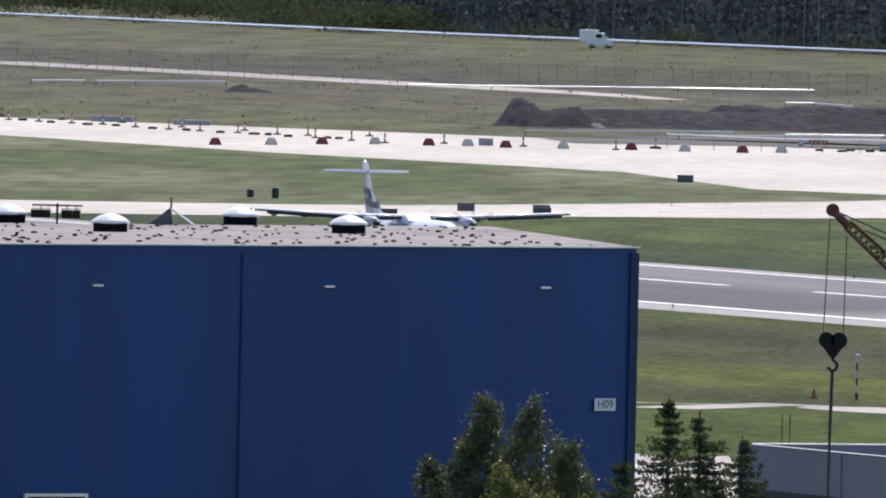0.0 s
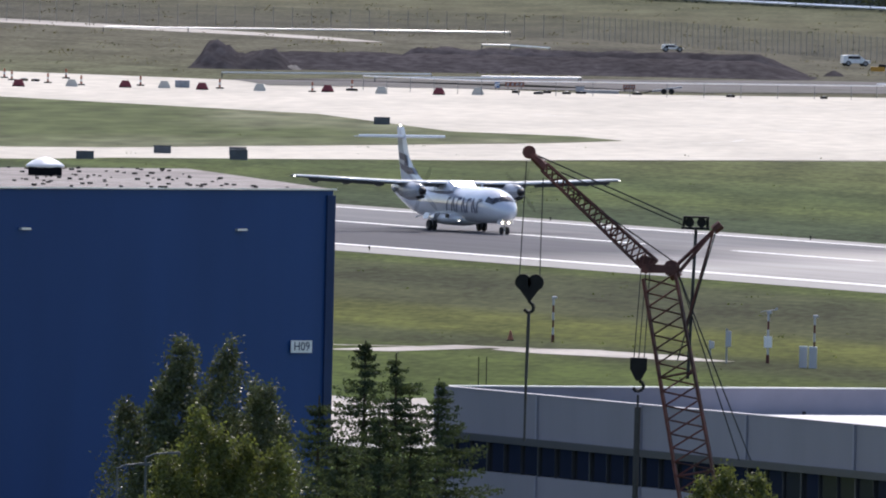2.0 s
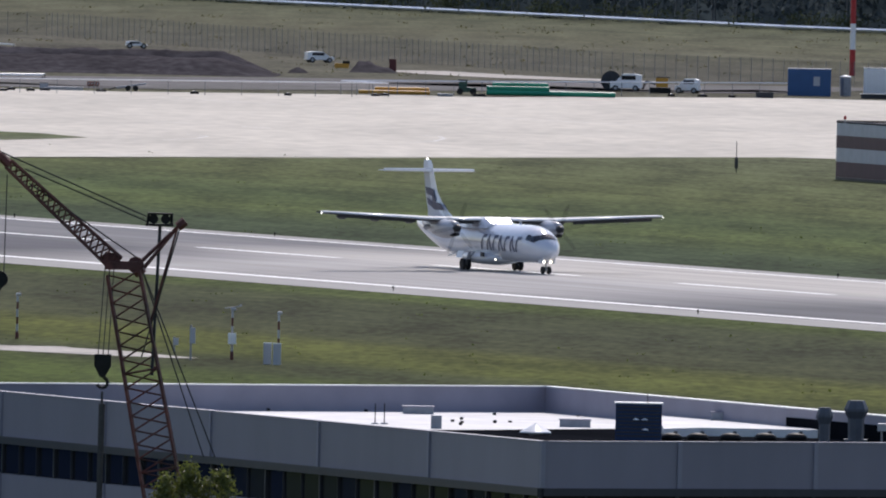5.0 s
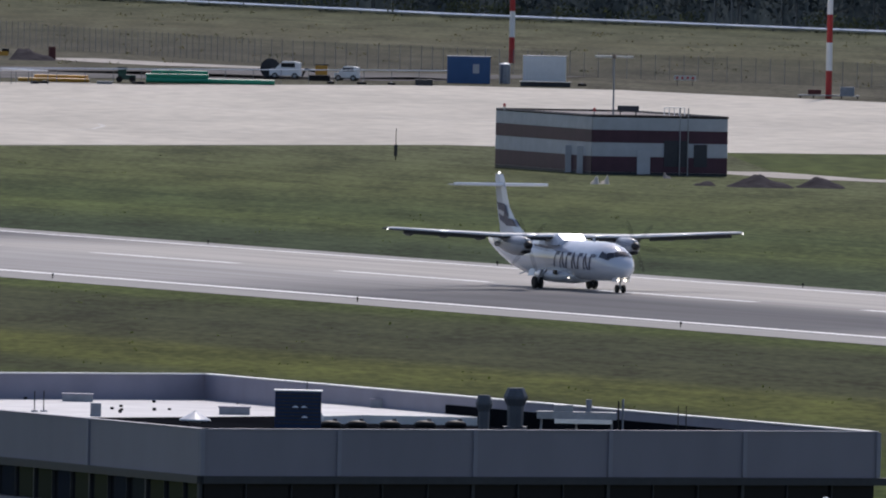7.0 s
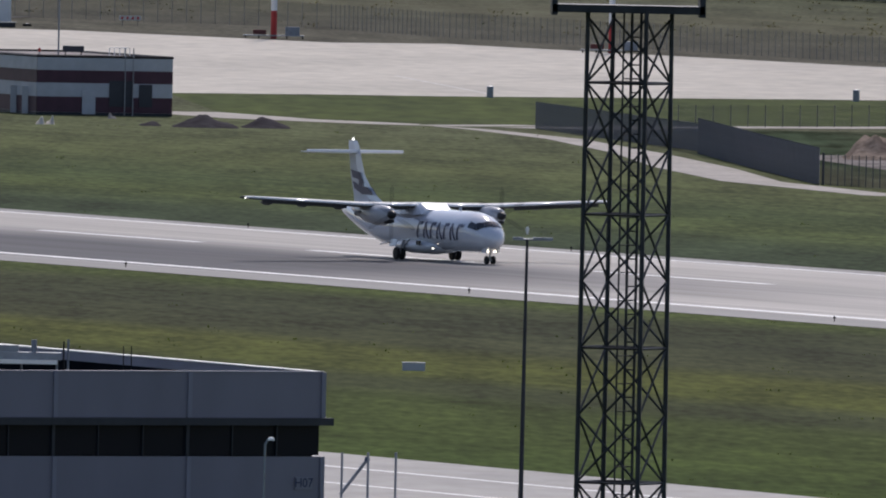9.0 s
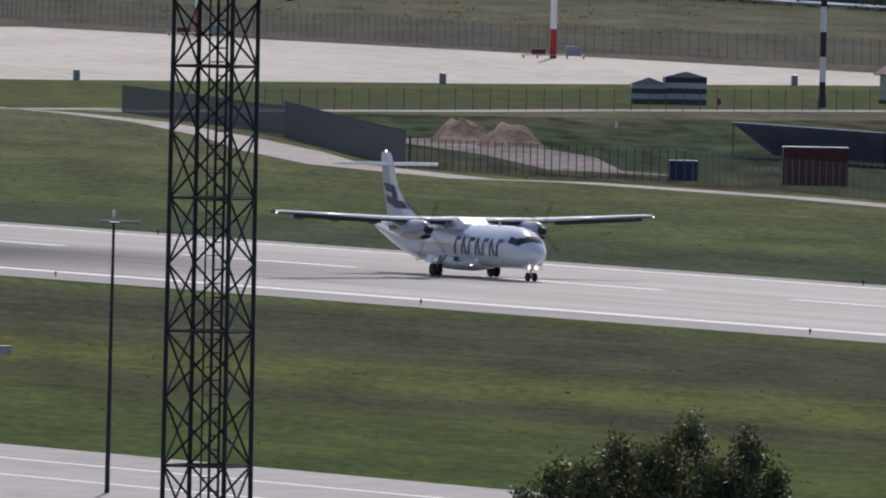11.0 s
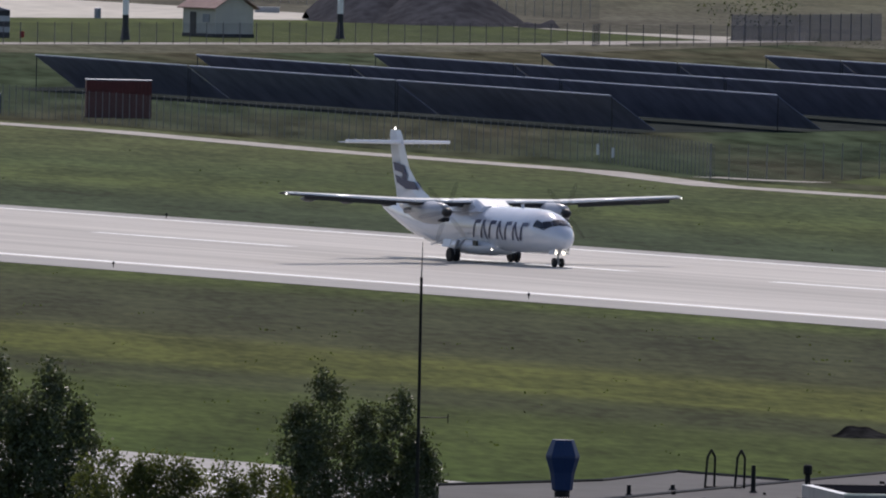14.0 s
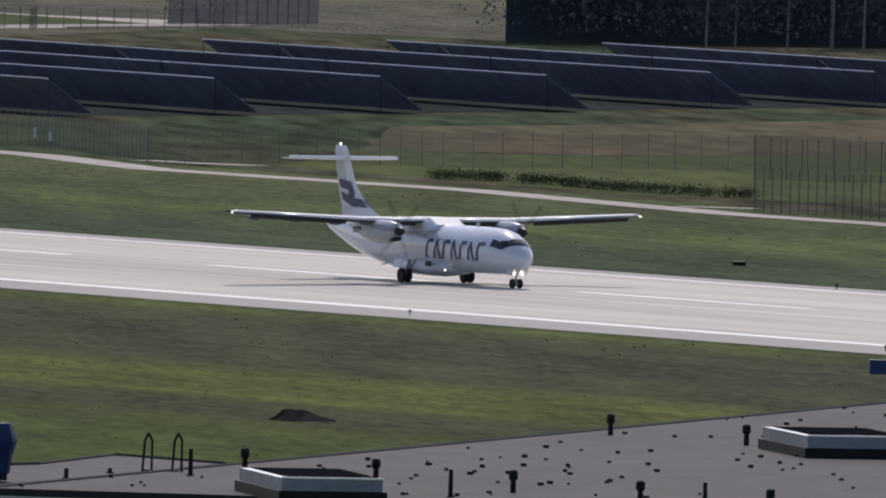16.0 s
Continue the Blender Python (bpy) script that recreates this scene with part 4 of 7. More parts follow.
for i, (a, b) in enumerate(((OA, OD), (OD, OC), (OC, OB), (OB, OA))):
    a, b = Vector(a), Vector(b)
    u = (b - a).normalized()
    nrm = Vector((-u.y, u.x))
    ends = [a, b, b + nrm * .3, a + nrm * .3]
    part("fascia", Shape().prism(ends, ZP - FASC, ZP), M_CLAD if i < 2 else M_CLADB, office, "lilac-grey parapet band")
    part("coping", Shape().prism([a - nrm * .04, b - nrm * .04, b + nrm * .36, a + nrm * .36], ZP, ZP + .06), M_FLASH if i > 1 else M_CLADB, office, "bright coping" if i > 1 else "")
    L = (b - a).length
    rot = Matrix.Rotation(math.atan2(u.y, u.x), 4, "Z")
    if i < 2:
        step = L / 5 if i == 1 else L / 6
        k = 0.0
        while k <= L + .01:
            c = a + u * k - nrm * .03
            part("pilaster", Shape().box((0, 0, 0), (.22, .12, FASC - .02)), M_CLADB, office, at=Matrix.Translation((c.x, c.y, ZP - FASC / 2)) @ rot)
            part("pilaster", Shape().box((0, 0, 0), (.22, .12, 5)), M_CLADB, office, at=Matrix.Translation((c.x, c.y, ZP - FASC - WINH - 2.5)) @ rot)
            k += step
        # windows and mullions
        m = int(L / 2.4)
        for j in range(m):
            c = a + u * (j + .5) * L / m + nrm * .2
            part("window", Shape().box((0, 0, 0), (L / m - .1, .06, WINH - .12)), M_WINDOW, office, "dark window pane", at=Matrix.Translation((c.x, c.y, ZP - FASC - WINH / 2)) @ rot @ Matrix.Rotation(radians(random.Random(j + 9 * i).uniform(-1.5, 1.5)), 4, "Z"))
            c = a + u * j * L / m + nrm * .12
            part("mullion", Shape().box((0, 0, 0), (.05 if j % 3 else .16, .14, WINH)), M_MULLION, office, at=Matrix.Translation((c.x, c.y, ZP - FASC - WINH / 2)) @ rot)
        part("window_head", Shape().box((0, 0, 0), (L + (.5 if i == 1 else 0), .3, .34)), M_MULLION, office, "dark strip over the windows", at=Matrix.Translation(((a + b).x / 2 - nrm.x * .05 + u.x * (.25 if i == 1 else 0), (a + b).y / 2 - nrm.y * .05 + u.y * (.25 if i == 1 else 0), ZP - FASC - .17)) @ rot)
part("roof_membrane", flat([(-29.20, 1319.01), (-18.64, 1296.58), (-13.98, 1300.28), (-7.93, 1307.27), (0.05, 1327.42), (1.57, 1329.73), (-4.90, 1347.02), (-11.24, 1349.39), (-21.33, 1344.19), (-19.48, 1352.50), (-27.37, 1334.61)], ZP - 1.22), M_WHITEROOF, office, "sunlit white roof membrane")
part("roof_membrane", Shape().prism([(-5.43, 1294.94), (-3.65, 1298.44), (1.78, 1298.75), (-0.22, 1313.70), (-4.53, 1321.76), (-5.89, 1323.83)], ZP - 1.24, ZP - .85), M_WHITEROOF, office, "raised sunlit white roof membrane")
# dark strip over the lower inner face of the far parapet
ua = (Vector(OB) - Vector(OC)).normalized()
na = Vector((-ua.y, ua.x))
part("felt_upstand", Shape().prism([Vector(OC) + na * .3, Vector(OC) + ua * (Vector(OB) - Vector(OC)).length * .62 + na * .3, Vector(OC) + ua * (Vector(OB) - Vector(OC)).length * .62 + na * .36, Vector(OC) + na * .36], ZP - 1.25, ZP - .42), M_DARKROOF, office, "dark strip low on the parapet's inner face")
# H07 sign near the corner
u = (Vector(OC) - Vector(OD)).normalized()
rot = Matrix.Rotation(math.atan2(u.y, u.x), 4, "Z") @ Matrix.Rotation(radians(90), 4, "X")
c = Vector(OC) - u * 1.0
face = Matrix.Translation((c.x + u.y * .05, c.y - u.x * .05, ZP - 5.0)) @ rot
part("sign", Shape().box((0, 0, 0), (.95, .55, .05)), M_CLADB, office, "pale sign H07", at=face)
band_text(office, "H07", .58, face @ Matrix.Translation((0, 0, .04)), M_NAVY, "sign_text", "H07 in dark letters")


def on_roof(name, label, cat, X, Y, z=None):
    return thing(name, label, cat, Matrix.Translation((X, Y, ZP - 1.25 if z is None else z)))


cab = on_roof("plant_cabinet", "tall dark slatted plant cabinet on the office roof", "plant cabinet", -6.58, 1289.05)
part("body", Shape().box((0, 0, .85), (2.15, 1.2, 1.7)), M_BLUEDARK, cab, "dark blue-grey body")
part("cap", Shape().box((0, 0, 1.73), (2.25, 1.3, .06)), M_FLASH, cab)
for k in range(9):
    part("slat", Shape().box((0, -.62, .2 + k * .17), (2.05, .05, .07)), M_MULLION, cab)
for x, z in ((-.12, .95), (.28, .95), (.32, .48)):
    part("lamp_hood", Shape().lathe((x, -.66, z), [(0, .17), (.05, .1), (.09, .02)], 10), M_WHITE, cab, "white lamp hood")
part("aerial", Shape().rod((.4, 0, 1.75), (.4, 0, 2.15), .02), M_BLACK, cab)
hood = on_roof("cone_ventilator", "white conical roof ventilator", "ventilator", -11.41, 1294.24)
part("cone", Shape().lathe((0, 0, .1), [(0, .74), (.06, .72), (.4, .1), (.46, .02)], 16), M_WHITE, hood, "white cone")
part("neck", Shape().rod((0, 0, 0), (0, 0, .2), .3, .3, 12), M_METAL, hood)
BIGV = [("roof_ventilator", 3.45, 1261.20, 1.05, 2.75), ("roof_ventilator", 2.01, 1257.08, .74, 2.5)]
for name, X, Y, r, hh in BIGV:
    v = on_roof(name, "dark hexagonal cowl ventilator on a box kerb", "ventilator", X, Y)
    part("kerb", Shape().box((0, 0, hh * .18), (r * 1.0, r * 1.0, hh * .36)), M_COWL, v)
    part("cowl", Shape().lathe((0, 0, hh * .3), [(0, r * .34), (hh * .40, r * .36), (hh * .52, r * .52), (hh * .56, r * .52), (hh * .7, r * .36)], 8), M_COWL, v, "grey sheet cowl")
vt = on_roof("vent_box", "galvanised square vent head", "ventilator", -23.17, 1332.73)
part("duct", Shape().lathe((0, 0, 0), [(0, .5), (.35, .62), (.5, .66)], 4), M_GALV, vt)
part("cap", Shape().box((0, 0, .66), (1.45, 1.2, .14)), M_FLASH, vt)
for X, Y in ((-17.33, 1326.98), (-9.68, 1308.95), (-2.54, 1312.69)):
    v = on_roof("roof_light", "low grey roof light box", "roof light", X, Y, ZP - .85 if X > -3 else None)
    part("kerb", Shape().box((0, 0, .18), (1.45, 1.0, .36)), M_GALV, v)
    part("lid", Shape().box((0, 0, .39), (1.55, 1.1, .06)), M_CLADB, v)
v = on_roof("vent_stub", "small grey box vent", "ventilator", -16.13, 1300.75)
part("body", Shape().box((0, 0, .2), (.5, .5, .9)), M_GALV, v)
duct = on_roof("air_handling_unit", "galvanised ducts and pipes on a roof frame", "air handling unit", 6.22, 1258.50)
part("duct", Shape().box((0, 0, 1.62), (3.6, .8, .34)), M_METAL, duct)
part("box", Shape().box((-.6, .3, 1.94), (.9, .7, .3)), M_METAL, duct)
part("tray", Shape().box((.3, -.6, 1.36), (2.6, .5, .18)), M_FLASH, duct)
for x in (-1.6, 0, 1.6):
    part("leg", Shape().rod((x, 0, 0), (x, 0, 1.5), .05), M_METAL, duct)
part("flue", Shape().rod((.55, .2, 1.6), (.55, .2, 2.35), .13, .13, 10), M_GALV, duct)
part("pipe", Shape().rod((1.9, 0, 0), (1.9, 0, 2.3), .04), M_BLACK, duct)
part("pipe", Shape().rod((2.1, 0, 0), (2.1, 0, 2.4), .05), M_GALV, duct)
for X, Y in ((-5.06, 1290.27), (-3.82, 1291.26), (-2.30, 1292.48), (-0.67, 1293.78), (0.76, 1294.92)):
    v = on_roof("fan_housing", "black squat fan housing behind the parapet", "fan", X, Y)
    part("drum", Shape().lathe((0, 0, 0), [(0, .5), (.2, .5), (.3, .36), (.34, .12)], 12), M_BLACK, v, "", True)
    part("motor", Shape().rod((.2, 0, .3), (.2, 0, .42), .1), M_COWL, v)
for X, Y in ((-19.09, 1306.45), (-18.66, 1306.80), (10.85, 1260.26), (11.21, 1260.55), (-40.19, 1341.21), (-40.56, 1340.88)):
    v = on_roof("roof_rod", "thin dark lightning rod on the roof", "lightning rod", X, Y)
    part("rod", Shape().rod((0, 0, 0), (0, 0, 1.0 if -20 < X < 0 else 2.1), .025), M_BLACK, v)
    part("foot", Shape().lathe((0, 0, 0), [(0, .2), (.1, .15)], 8), M_METAL, v)
r = random.Random(5)
for X, Y in [(-15.05, 1311.84), (-15.52, 1313.54), (-15.15, 1318.04), (-13.51, 1313.10), (-19.86, 1329.03), (-13.28, 1334.51), (-9.70, 1328.90), (-12.81, 1314.72), (-15.07, 1307.83), (-13.69, 1327.94), (-24.49, 1326.21), (-26.15, 1328.02)]:
    v = on_roof("roof_outlet", "small dark roof outlet", "roof outlet", X, Y)
    part("stub", Shape().rod((0, 0, 0), (0, 0, r.uniform(.06, .18)), .09), M_BLACK, v)


# ---- leaves and trees ----
def leaf_cloud(spots, size, r, up=0.0, flat_=0.0):
    """Small leaf quads at the given spots: arrays built at once."""
    k = len(spots)
    P = np.array(spots)
    a = r.normal(size=(k, 3))
    a[:, 2] *= 1 - flat_
    a /= np.linalg.norm(a, axis=1)[:, None]
    b = np.cross(a, r.normal(size=(k, 3)))
    b /= np.linalg.norm(b, axis=1)[:, None]
    s = (size * r.uniform(.55, 1.35, k))[:, None]
    V = np.stack([P - a * s, P + b * s * .55, P + a * s, P - b * s * .55], 1).reshape(-1, 3)
    return V


def leaf_mesh(name, V, mat):
    me = bpy.data.meshes.new(name)
    k = len(V) // 4
    me.from_pydata(V.tolist(), [], np.arange(4 * k).reshape(-1, 4).tolist())
    me.materials.append(mat)
    return me


def lumps(r, centre, radii, count, leaves, spread):
    """Clumps scattered in the shell of a crown, each with its leaves."""
    spots = []
    for _ in range(count):
        d = r.normal(size=3)
        d /= np.linalg.norm(d)
        c = np.array(centre) + d * np.array(radii) * r.uniform(.45, 1.0)
        spots.append(c + r.normal(size=(leaves, 3)) * spread * r.uniform(.6, 1.3))
    return spots


def broadleaf(name, label, x, y, height, tops, mat, seed, base=0.3, leaves=105, size=.082):
    """A leafy tree: trunk, limbs and a crown of several uneven towers. tops: (dx, dy, top height, radius)."""
    r = np.random.default_rng(seed)
    ob = thing(name, label, "tree", Matrix.Translation((x, y, 0)))
    tr = Shape().rod((0, 0, 0), (.1, 0, height * .5), .32, .18, 8)
    spots = []
    for dx, dy, top, rad in tops:
        tr.rod((0, 0, height * .22), (dx, dy, top * .82), .14, .04, 6)
        z0 = max(height * base, top - rad * 4.2)
        n = int(26 + 8 * rad * (top - z0) / 2)
        for i in range(n):
            u = i / n
            z = z0 + (top - z0) * u
            rr = rad * (1 - u) ** .62 * (0.55 + .45 * min(1, u * 6)) + .12
            a = r.uniform(0, 2 * math.pi)
            q = rr * math.sqrt(r.uniform(.25, 1.0))
            c = np.array((dx + q * math.cos(a), dy + q * math.sin(a), z + r.uniform(-.25, .25)))
            spots.append(c + r.normal(size=(leaves, 3)) * np.array((.34, .34, .38)) * (.55 + .5 * (1 - u)) * min(1.2, .5 + rad * .3))
    part("trunk", tr, M_BARK, ob)
    part("crown", leaf_mesh("crown", leaf_cloud(np.concatenate(spots), size, r), mat), mat, ob)
    return ob


def spruce(label, x, y, height, rad, seed, low=.25):
    """A spruce: straight trunk, drooping boughs in uneven whorls with gaps between."""
    r = np.random.default_rng(seed)
    ob = thing("spruce", label, "tree", Matrix.Translation((x, y, 0)), "spruces beside the hangar")
    tr = Shape().rod((0, 0, 0), (0, 0, height), .24, .02, 7)
    part("trunk", tr, M_BARK, ob)
    spots = []
    z = height * low
    while z < height - .15:
        u = (height - z) / height
        for _ in range(int(5 + 5 * u)):
            a = r.uniform(0, 2 * math.pi)
            L = min(rad, .80 * (height - z) ** .8) * r.uniform(.5, 1.2) + .1
            n = int(26 + L * 52)
            w = r.uniform(0, 1, n)
            px = L * w
            side = r.normal(size=n) * .20 * (1 - w * .6) * L ** .5
            droop = -.30 * L * w + .34 * L * w * w + r.normal(size=n) * .035 - np.abs(r.normal(size=n)) * .10
            spots.append(np.stack([px * math.cos(a) - side * math.sin(a), px * math.sin(a) + side * math.cos(a), z + droop], 1))
        z += r.uniform(.30, .56) * (.6 + .9 * u)
    spots.append(np.stack([r.normal(size=14) * .03, r.normal(size=14) * .03, height - r.uniform(0, .9, 14)], 1))
    part("crown", leaf_mesh("boughs", leaf_cloud(np.concatenate(spots), .072, r, flat_=.3), M_NEEDLE), M_NEEDLE, ob)
    return ob


# ---- trees before the hangar ----
broadleaf("birch_tree", "tall olive-green leafy tree before the blue hangar", -44.20, 1080, 16, [(0, 0, 16.41, 1.7), (-.2, 1, 15.6, 1.4), (1.75, .4, 16.19, 1.7), (3.3, -.4, 14.6, 1.9), (-2.0, .2, 13.9, 1.5), (-.8, -1, 14.6, 1.5)], M_LEAF2, 11)
broadleaf("birch_tree", "yellow-green leafy tree before the blue hangar", -42.59, 1060, 14, [(0, 0, 14.17, 1.6), (1.5, .5, 13.0, 1.7), (-1.4, .3, 12.4, 1.5), (2.8, 0, 12.7, 1.6), (.8, -.6, 13.0, 1.6)], M_LEAF, 12)
broadleaf("birch_tree", "olive leafy tree beside the spruces", -41.90, 1095, 13, [(0, 0, 14.37, 1.2), (1.0, .5, 13.0, 1.1), (-.9, 0, 13.3, 1.3)], M_LEAF2, 13)
SPRUCES = [(-40.30, 13.41, 1120, 3.0), (-38.13, 15.90, 1110, 3.2), (-36.71, 15.55, 1105, 3.1), (-35.41, 14.23, 1118, 2.7), (-38.46, 12.56, 1090, 2.8), (-35.42, 13.42, 1085, 2.9), (-36.54, 13.91, 1082, 2.8)]
for i, (X, Z, Y, rr) in enumerate(SPRUCES):
    spruce("dark green spruce with drooping boughs", X, Y, Z, rr, 40 + i)
# shrub by the crane's foot
broadleaf("bush", "yellow-green bush at the foot of the crane", -24.04, 1130, 10.3, [(0, 0, 10.4, 1.4), (1.2, 0, 10.15, 1.2), (-.9, 0, 9.9, 1.0)], M_LEAF, 21)
# trees of the second half
TX = 42.74
broadleaf("willow_tree", "broad dark leafy tree with a pale sunlit rim", TX, 1000, 13, [(1.2, 0, 13.66, 3.0), (-1.3, .4, 12.89, 3.0), (3.3, .3, 13.25, 2.6), (-3.3, .2, 12.06, 2.6), (4.4, 0, 11.93, 2.0), (-4.6, -.5, 11.14, 1.8), (0, -1.2, 12.6, 3.0), (2.2, -1.5, 12.2, 2.8), (-2.2, -1.2, 12.0, 2.8), (3.0, -1.2, 11.8, 2.6)], M_LEAF2, 31, .25, 78, .088)
SX = 54.82
broadleaf("alder_tree", "dark upright leafy tree beside a flat roof", SX, 960, 14, [(-.95, 0, 14.55, 1.2), (.4, .2, 13.36, 1.3), (1.6, 0, 13.78, 1.15), (-1.9, .2, 13.36, .8), (2.4, 0, 12.18, .7), (-1.5, -.6, 12.3, 1.6), (.6, -.8, 12.2, 1.8), (2.0, -.4, 11.9, 1.3)], M_LEAF2, 32, .25, 120, .068)
for k, (X, Z) in enumerate(((46.65, 12.36), (48.75, 12.21), (49.89, 12.13), (45.13, 12.61))):
    broadleaf("hedge_bush", "grey-green bush with pale twigs", X, 930, Z, [(0, 0, Z, 1.2), (.9, .2, Z - .3, 1.0), (-.9, 0, Z - .4, 1.0)], M_LEAF, 50 + k, .45, 60, .07)
broadleaf("hedge_bush", "grey-green bush with pale twigs", 46.24, 930, 12.38, [(0, 0, 12.38, .9), (.9, 0, 12.32, .8)], M_LEAF, 56, .45, 60, .07)

# ---- lattice crane ----
crane = thing("crane", "rust-red lattice crane with a bent jib and hanging hooks", "crane")
CY = 1150.0


def cp(x, z, dy=0.0):
    return Vector((x, CY + dy, z))


def lattice(shape, p, q, w0, w1, d0, d1, bays, r_main=.055, r_lace=.032):
    """A four-legged lattice between two points; w across, d deep."""
    p, q = Vector(p), Vector(q)
    ax = (q - p).normalized()
    side = ax.cross(Vector((0, 1, 0))).normalized()
    dep = Vector((0, 1, 0))
    def corner(u, i):
        w, d = w0 + (w1 - w0) * u, d0 + (d1 - d0) * u
        return p.lerp(q, u) + side * w / 2 * (1, 1, -1, -1)[i] + dep * d / 2 * (1, -1, -1, 1)[i]
    for i in range(4):
        shape.rod(corner(0, i), corner(1, i), r_main, r_main, 5)
    for b in range(bays):
        u0, u1 = b / bays, (b + 1) / bays
        for i in range(4):
            j = (i + 1) % 4
            shape.rod(corner(u0, i), corner(u1, j) if b % 2 else corner(u1, j), r_lace, r_lace, 4, False)
            if b % 7 == 0:
                shape.rod(corner(u0, j), corner(u0, i), r_lace, r_lace, 4, False)
    return shape


TIP = Vector((-32.83, 1150.00, 22.87))
KNEE = Vector((-27.88, 1150.00, 18.38))
HEAD = Vector((-26.87, 1150.00, 18.24))
BACK = Vector((-25.15, 1150.00, 19.85))
LOW = Vector((-25.50, 1150.00, 8.72))
ax = (LOW - (KNEE + HEAD) / 2).normalized()
FOOT = (KNEE + HEAD) / 2 + ax * (((KNEE + HEAD) / 2).z - 1.6) / -ax.z
part("boom", lattice(Shape(), FOOT, (KNEE + HEAD) / 2 + Vector((0, 0, -.4)), 1.75, 1.35, 1.5, 1.2, 28, .075, .036), M_CRANE, crane, "rust-red main boom lattice")
part("jib", lattice(Shape(), KNEE + Vector((.2, 0, -.1)), TIP + (KNEE - TIP) * .12, .66, .36, .7, .4, 20, .065, .036), M_CRANE, crane, "rust-red jib lattice")
part("jib_head", Shape().rod(TIP + (KNEE - TIP) * .13, TIP, .2, .16, 6).lathe(TIP + Vector((-.05, 0, .06)), [(-.12, .28), (.12, .28)], 12, "y"), M_CRANE, crane, "jib head with its sheave")
part("knee", Shape().box((KNEE + HEAD) / 2 + Vector((0, 0, -.1)), (1.5, .9, .35)).rod(KNEE, KNEE + Vector((-.3, 0, .3)), .3, .2, 6).rod(HEAD, HEAD + Vector((.25, 0, -.4)), .3, .25, 6).lathe(HEAD, [(-.25, .35), (.25, .35)], 10, "y").lathe(KNEE, [(-.25, .35), (.25, .35)], 10, "y"), M_CRANE, crane, "thick rust-red knee joint")
part("back_strut", Shape().rod(HEAD + Vector((.1, .25, 0)), BACK, .09, .07, 5).rod(HEAD + Vector((.35, -.25, -.1)), BACK, .09, .07, 5).rod(BACK, BACK + Vector((.3, 0, .25)), .2, .2, 6).rod(BACK, HEAD + Vector((.6, 0, -2.6)), .05, .05, 5), M_CRANE, crane, "back strut")
CAGE = Vector((-25.91, 1150.00, 20.16))
part("pulley_cage", Shape().box(CAGE + Vector((0, 0, -.24)), (1.15, .6, .1)).box(CAGE + Vector((0, 0, .22)), (1.0, .6, .08)).rod(CAGE + Vector((-.5, 0, -.2)), CAGE + Vector((-.45, 0, .25)), .06).rod(CAGE + Vector((.5, 0, -.2)), CAGE + Vector((.5, 0, .25)), .06).lathe(CAGE + Vector((-.25, 0, 0)), [(-.1, .2), (.1, .2)], 10, "y").lathe(CAGE + Vector((.25, 0, 0)), [(-.1, .2), (.1, .2)], 10, "y"), M_BLACK, crane, "black pulley cage")
part("mast_pole", Shape().rod(CAGE + Vector((.02, .3, -.2)), CAGE + Vector((-.2, .3, -6.5)), .07), M_MAST, crane, "grey slim pole")
ropes = Shape()
for a, b in ((TIP + Vector((.25, 0, -.05)), CAGE + Vector((-.55, 0, .1))), (TIP + (KNEE - TIP) * .2 + Vector((.3, 0, .15)), CAGE + Vector((-.55, 0, -.1))), (TIP + (KNEE - TIP) * .3, HEAD + Vector((.2, 0, .2))),
             (BACK, Vector((-26.01, 1150.00, 16.26))), (HEAD + Vector((.2, 0, 0)), Vector((-23.42, 1150.00, 10.34))), (HEAD + Vector((.3, .2, -.3)), Vector((-23.89, 1150.00, 10.33))), (BACK + Vector((.1, 0, 0)), Vector((-26.56, 1150.00, 14.38)))):
    ropes.rod(a, b, .028, .028, 4, False)
part("stay_ropes", ropes, M_CABLE, crane, "dark stay ropes")
HK1 = Vector((-32.75, 1150.00, 17.53))
for dx in (-.42, .42):
    part("hoist_rope", Shape().rod(HK1 + Vector((dx, 0, .2)), Vector((HK1.x + dx * .9 + (.1 if dx > 0 else .15), CY, (TIP.z - .3) if dx < 0 else TIP.z - 1.0)), .022, .022, 4), M_CABLE, crane)
blk = part("hook_block", Shape().lathe(HK1 + Vector((-.26, 0, 0)), [(-.14, .34), (.14, .34)], 14, "y").lathe(HK1 + Vector((.26, 0, 0)), [(-.14, .34), (.14, .34)], 14, "y").add([HK1 + Vector(v) for v in ((-.55, -.12, -.1), (.55, -.12, -.1), (0, -.12, -.85), (-.55, .12, -.1), (.55, .12, -.1), (0, .12, -.85))], [(0, 2, 1), (3, 4, 5), (0, 3, 5, 2), (1, 2, 5, 4), (0, 1, 4, 3)]), M_BLACK, crane, "black heart-shaped hook block")


def hook(c, r, parent):
    s = Shape()
    pts = [c + Vector((0, 0, r * 1.5))] + [c + Vector((r * math.cos(radians(a)), 0, r * math.sin(radians(a)))) for a in range(80, -190, -30)]
    for a, b in zip(pts[:-1], pts[1:]):
        s.rod(a, b, .075, .075, 6)
    return part("hook", s, M_BLACK, parent, "black hook")


hook(HK1 + Vector((0, 0, -1.05)), .2, blk)
part("sling", Shape().rod(HK1 + Vector((0, 0, -1.25)), HK1 + Vector((-.06, 0, -4.0)), .075, .07, 6).rod(HK1 + Vector((-.06, 0, -4.0)), HK1 + Vector((-.08, 0, -6.6)), .06, .05, 6), M_CABLE, crane, "hanging sling")
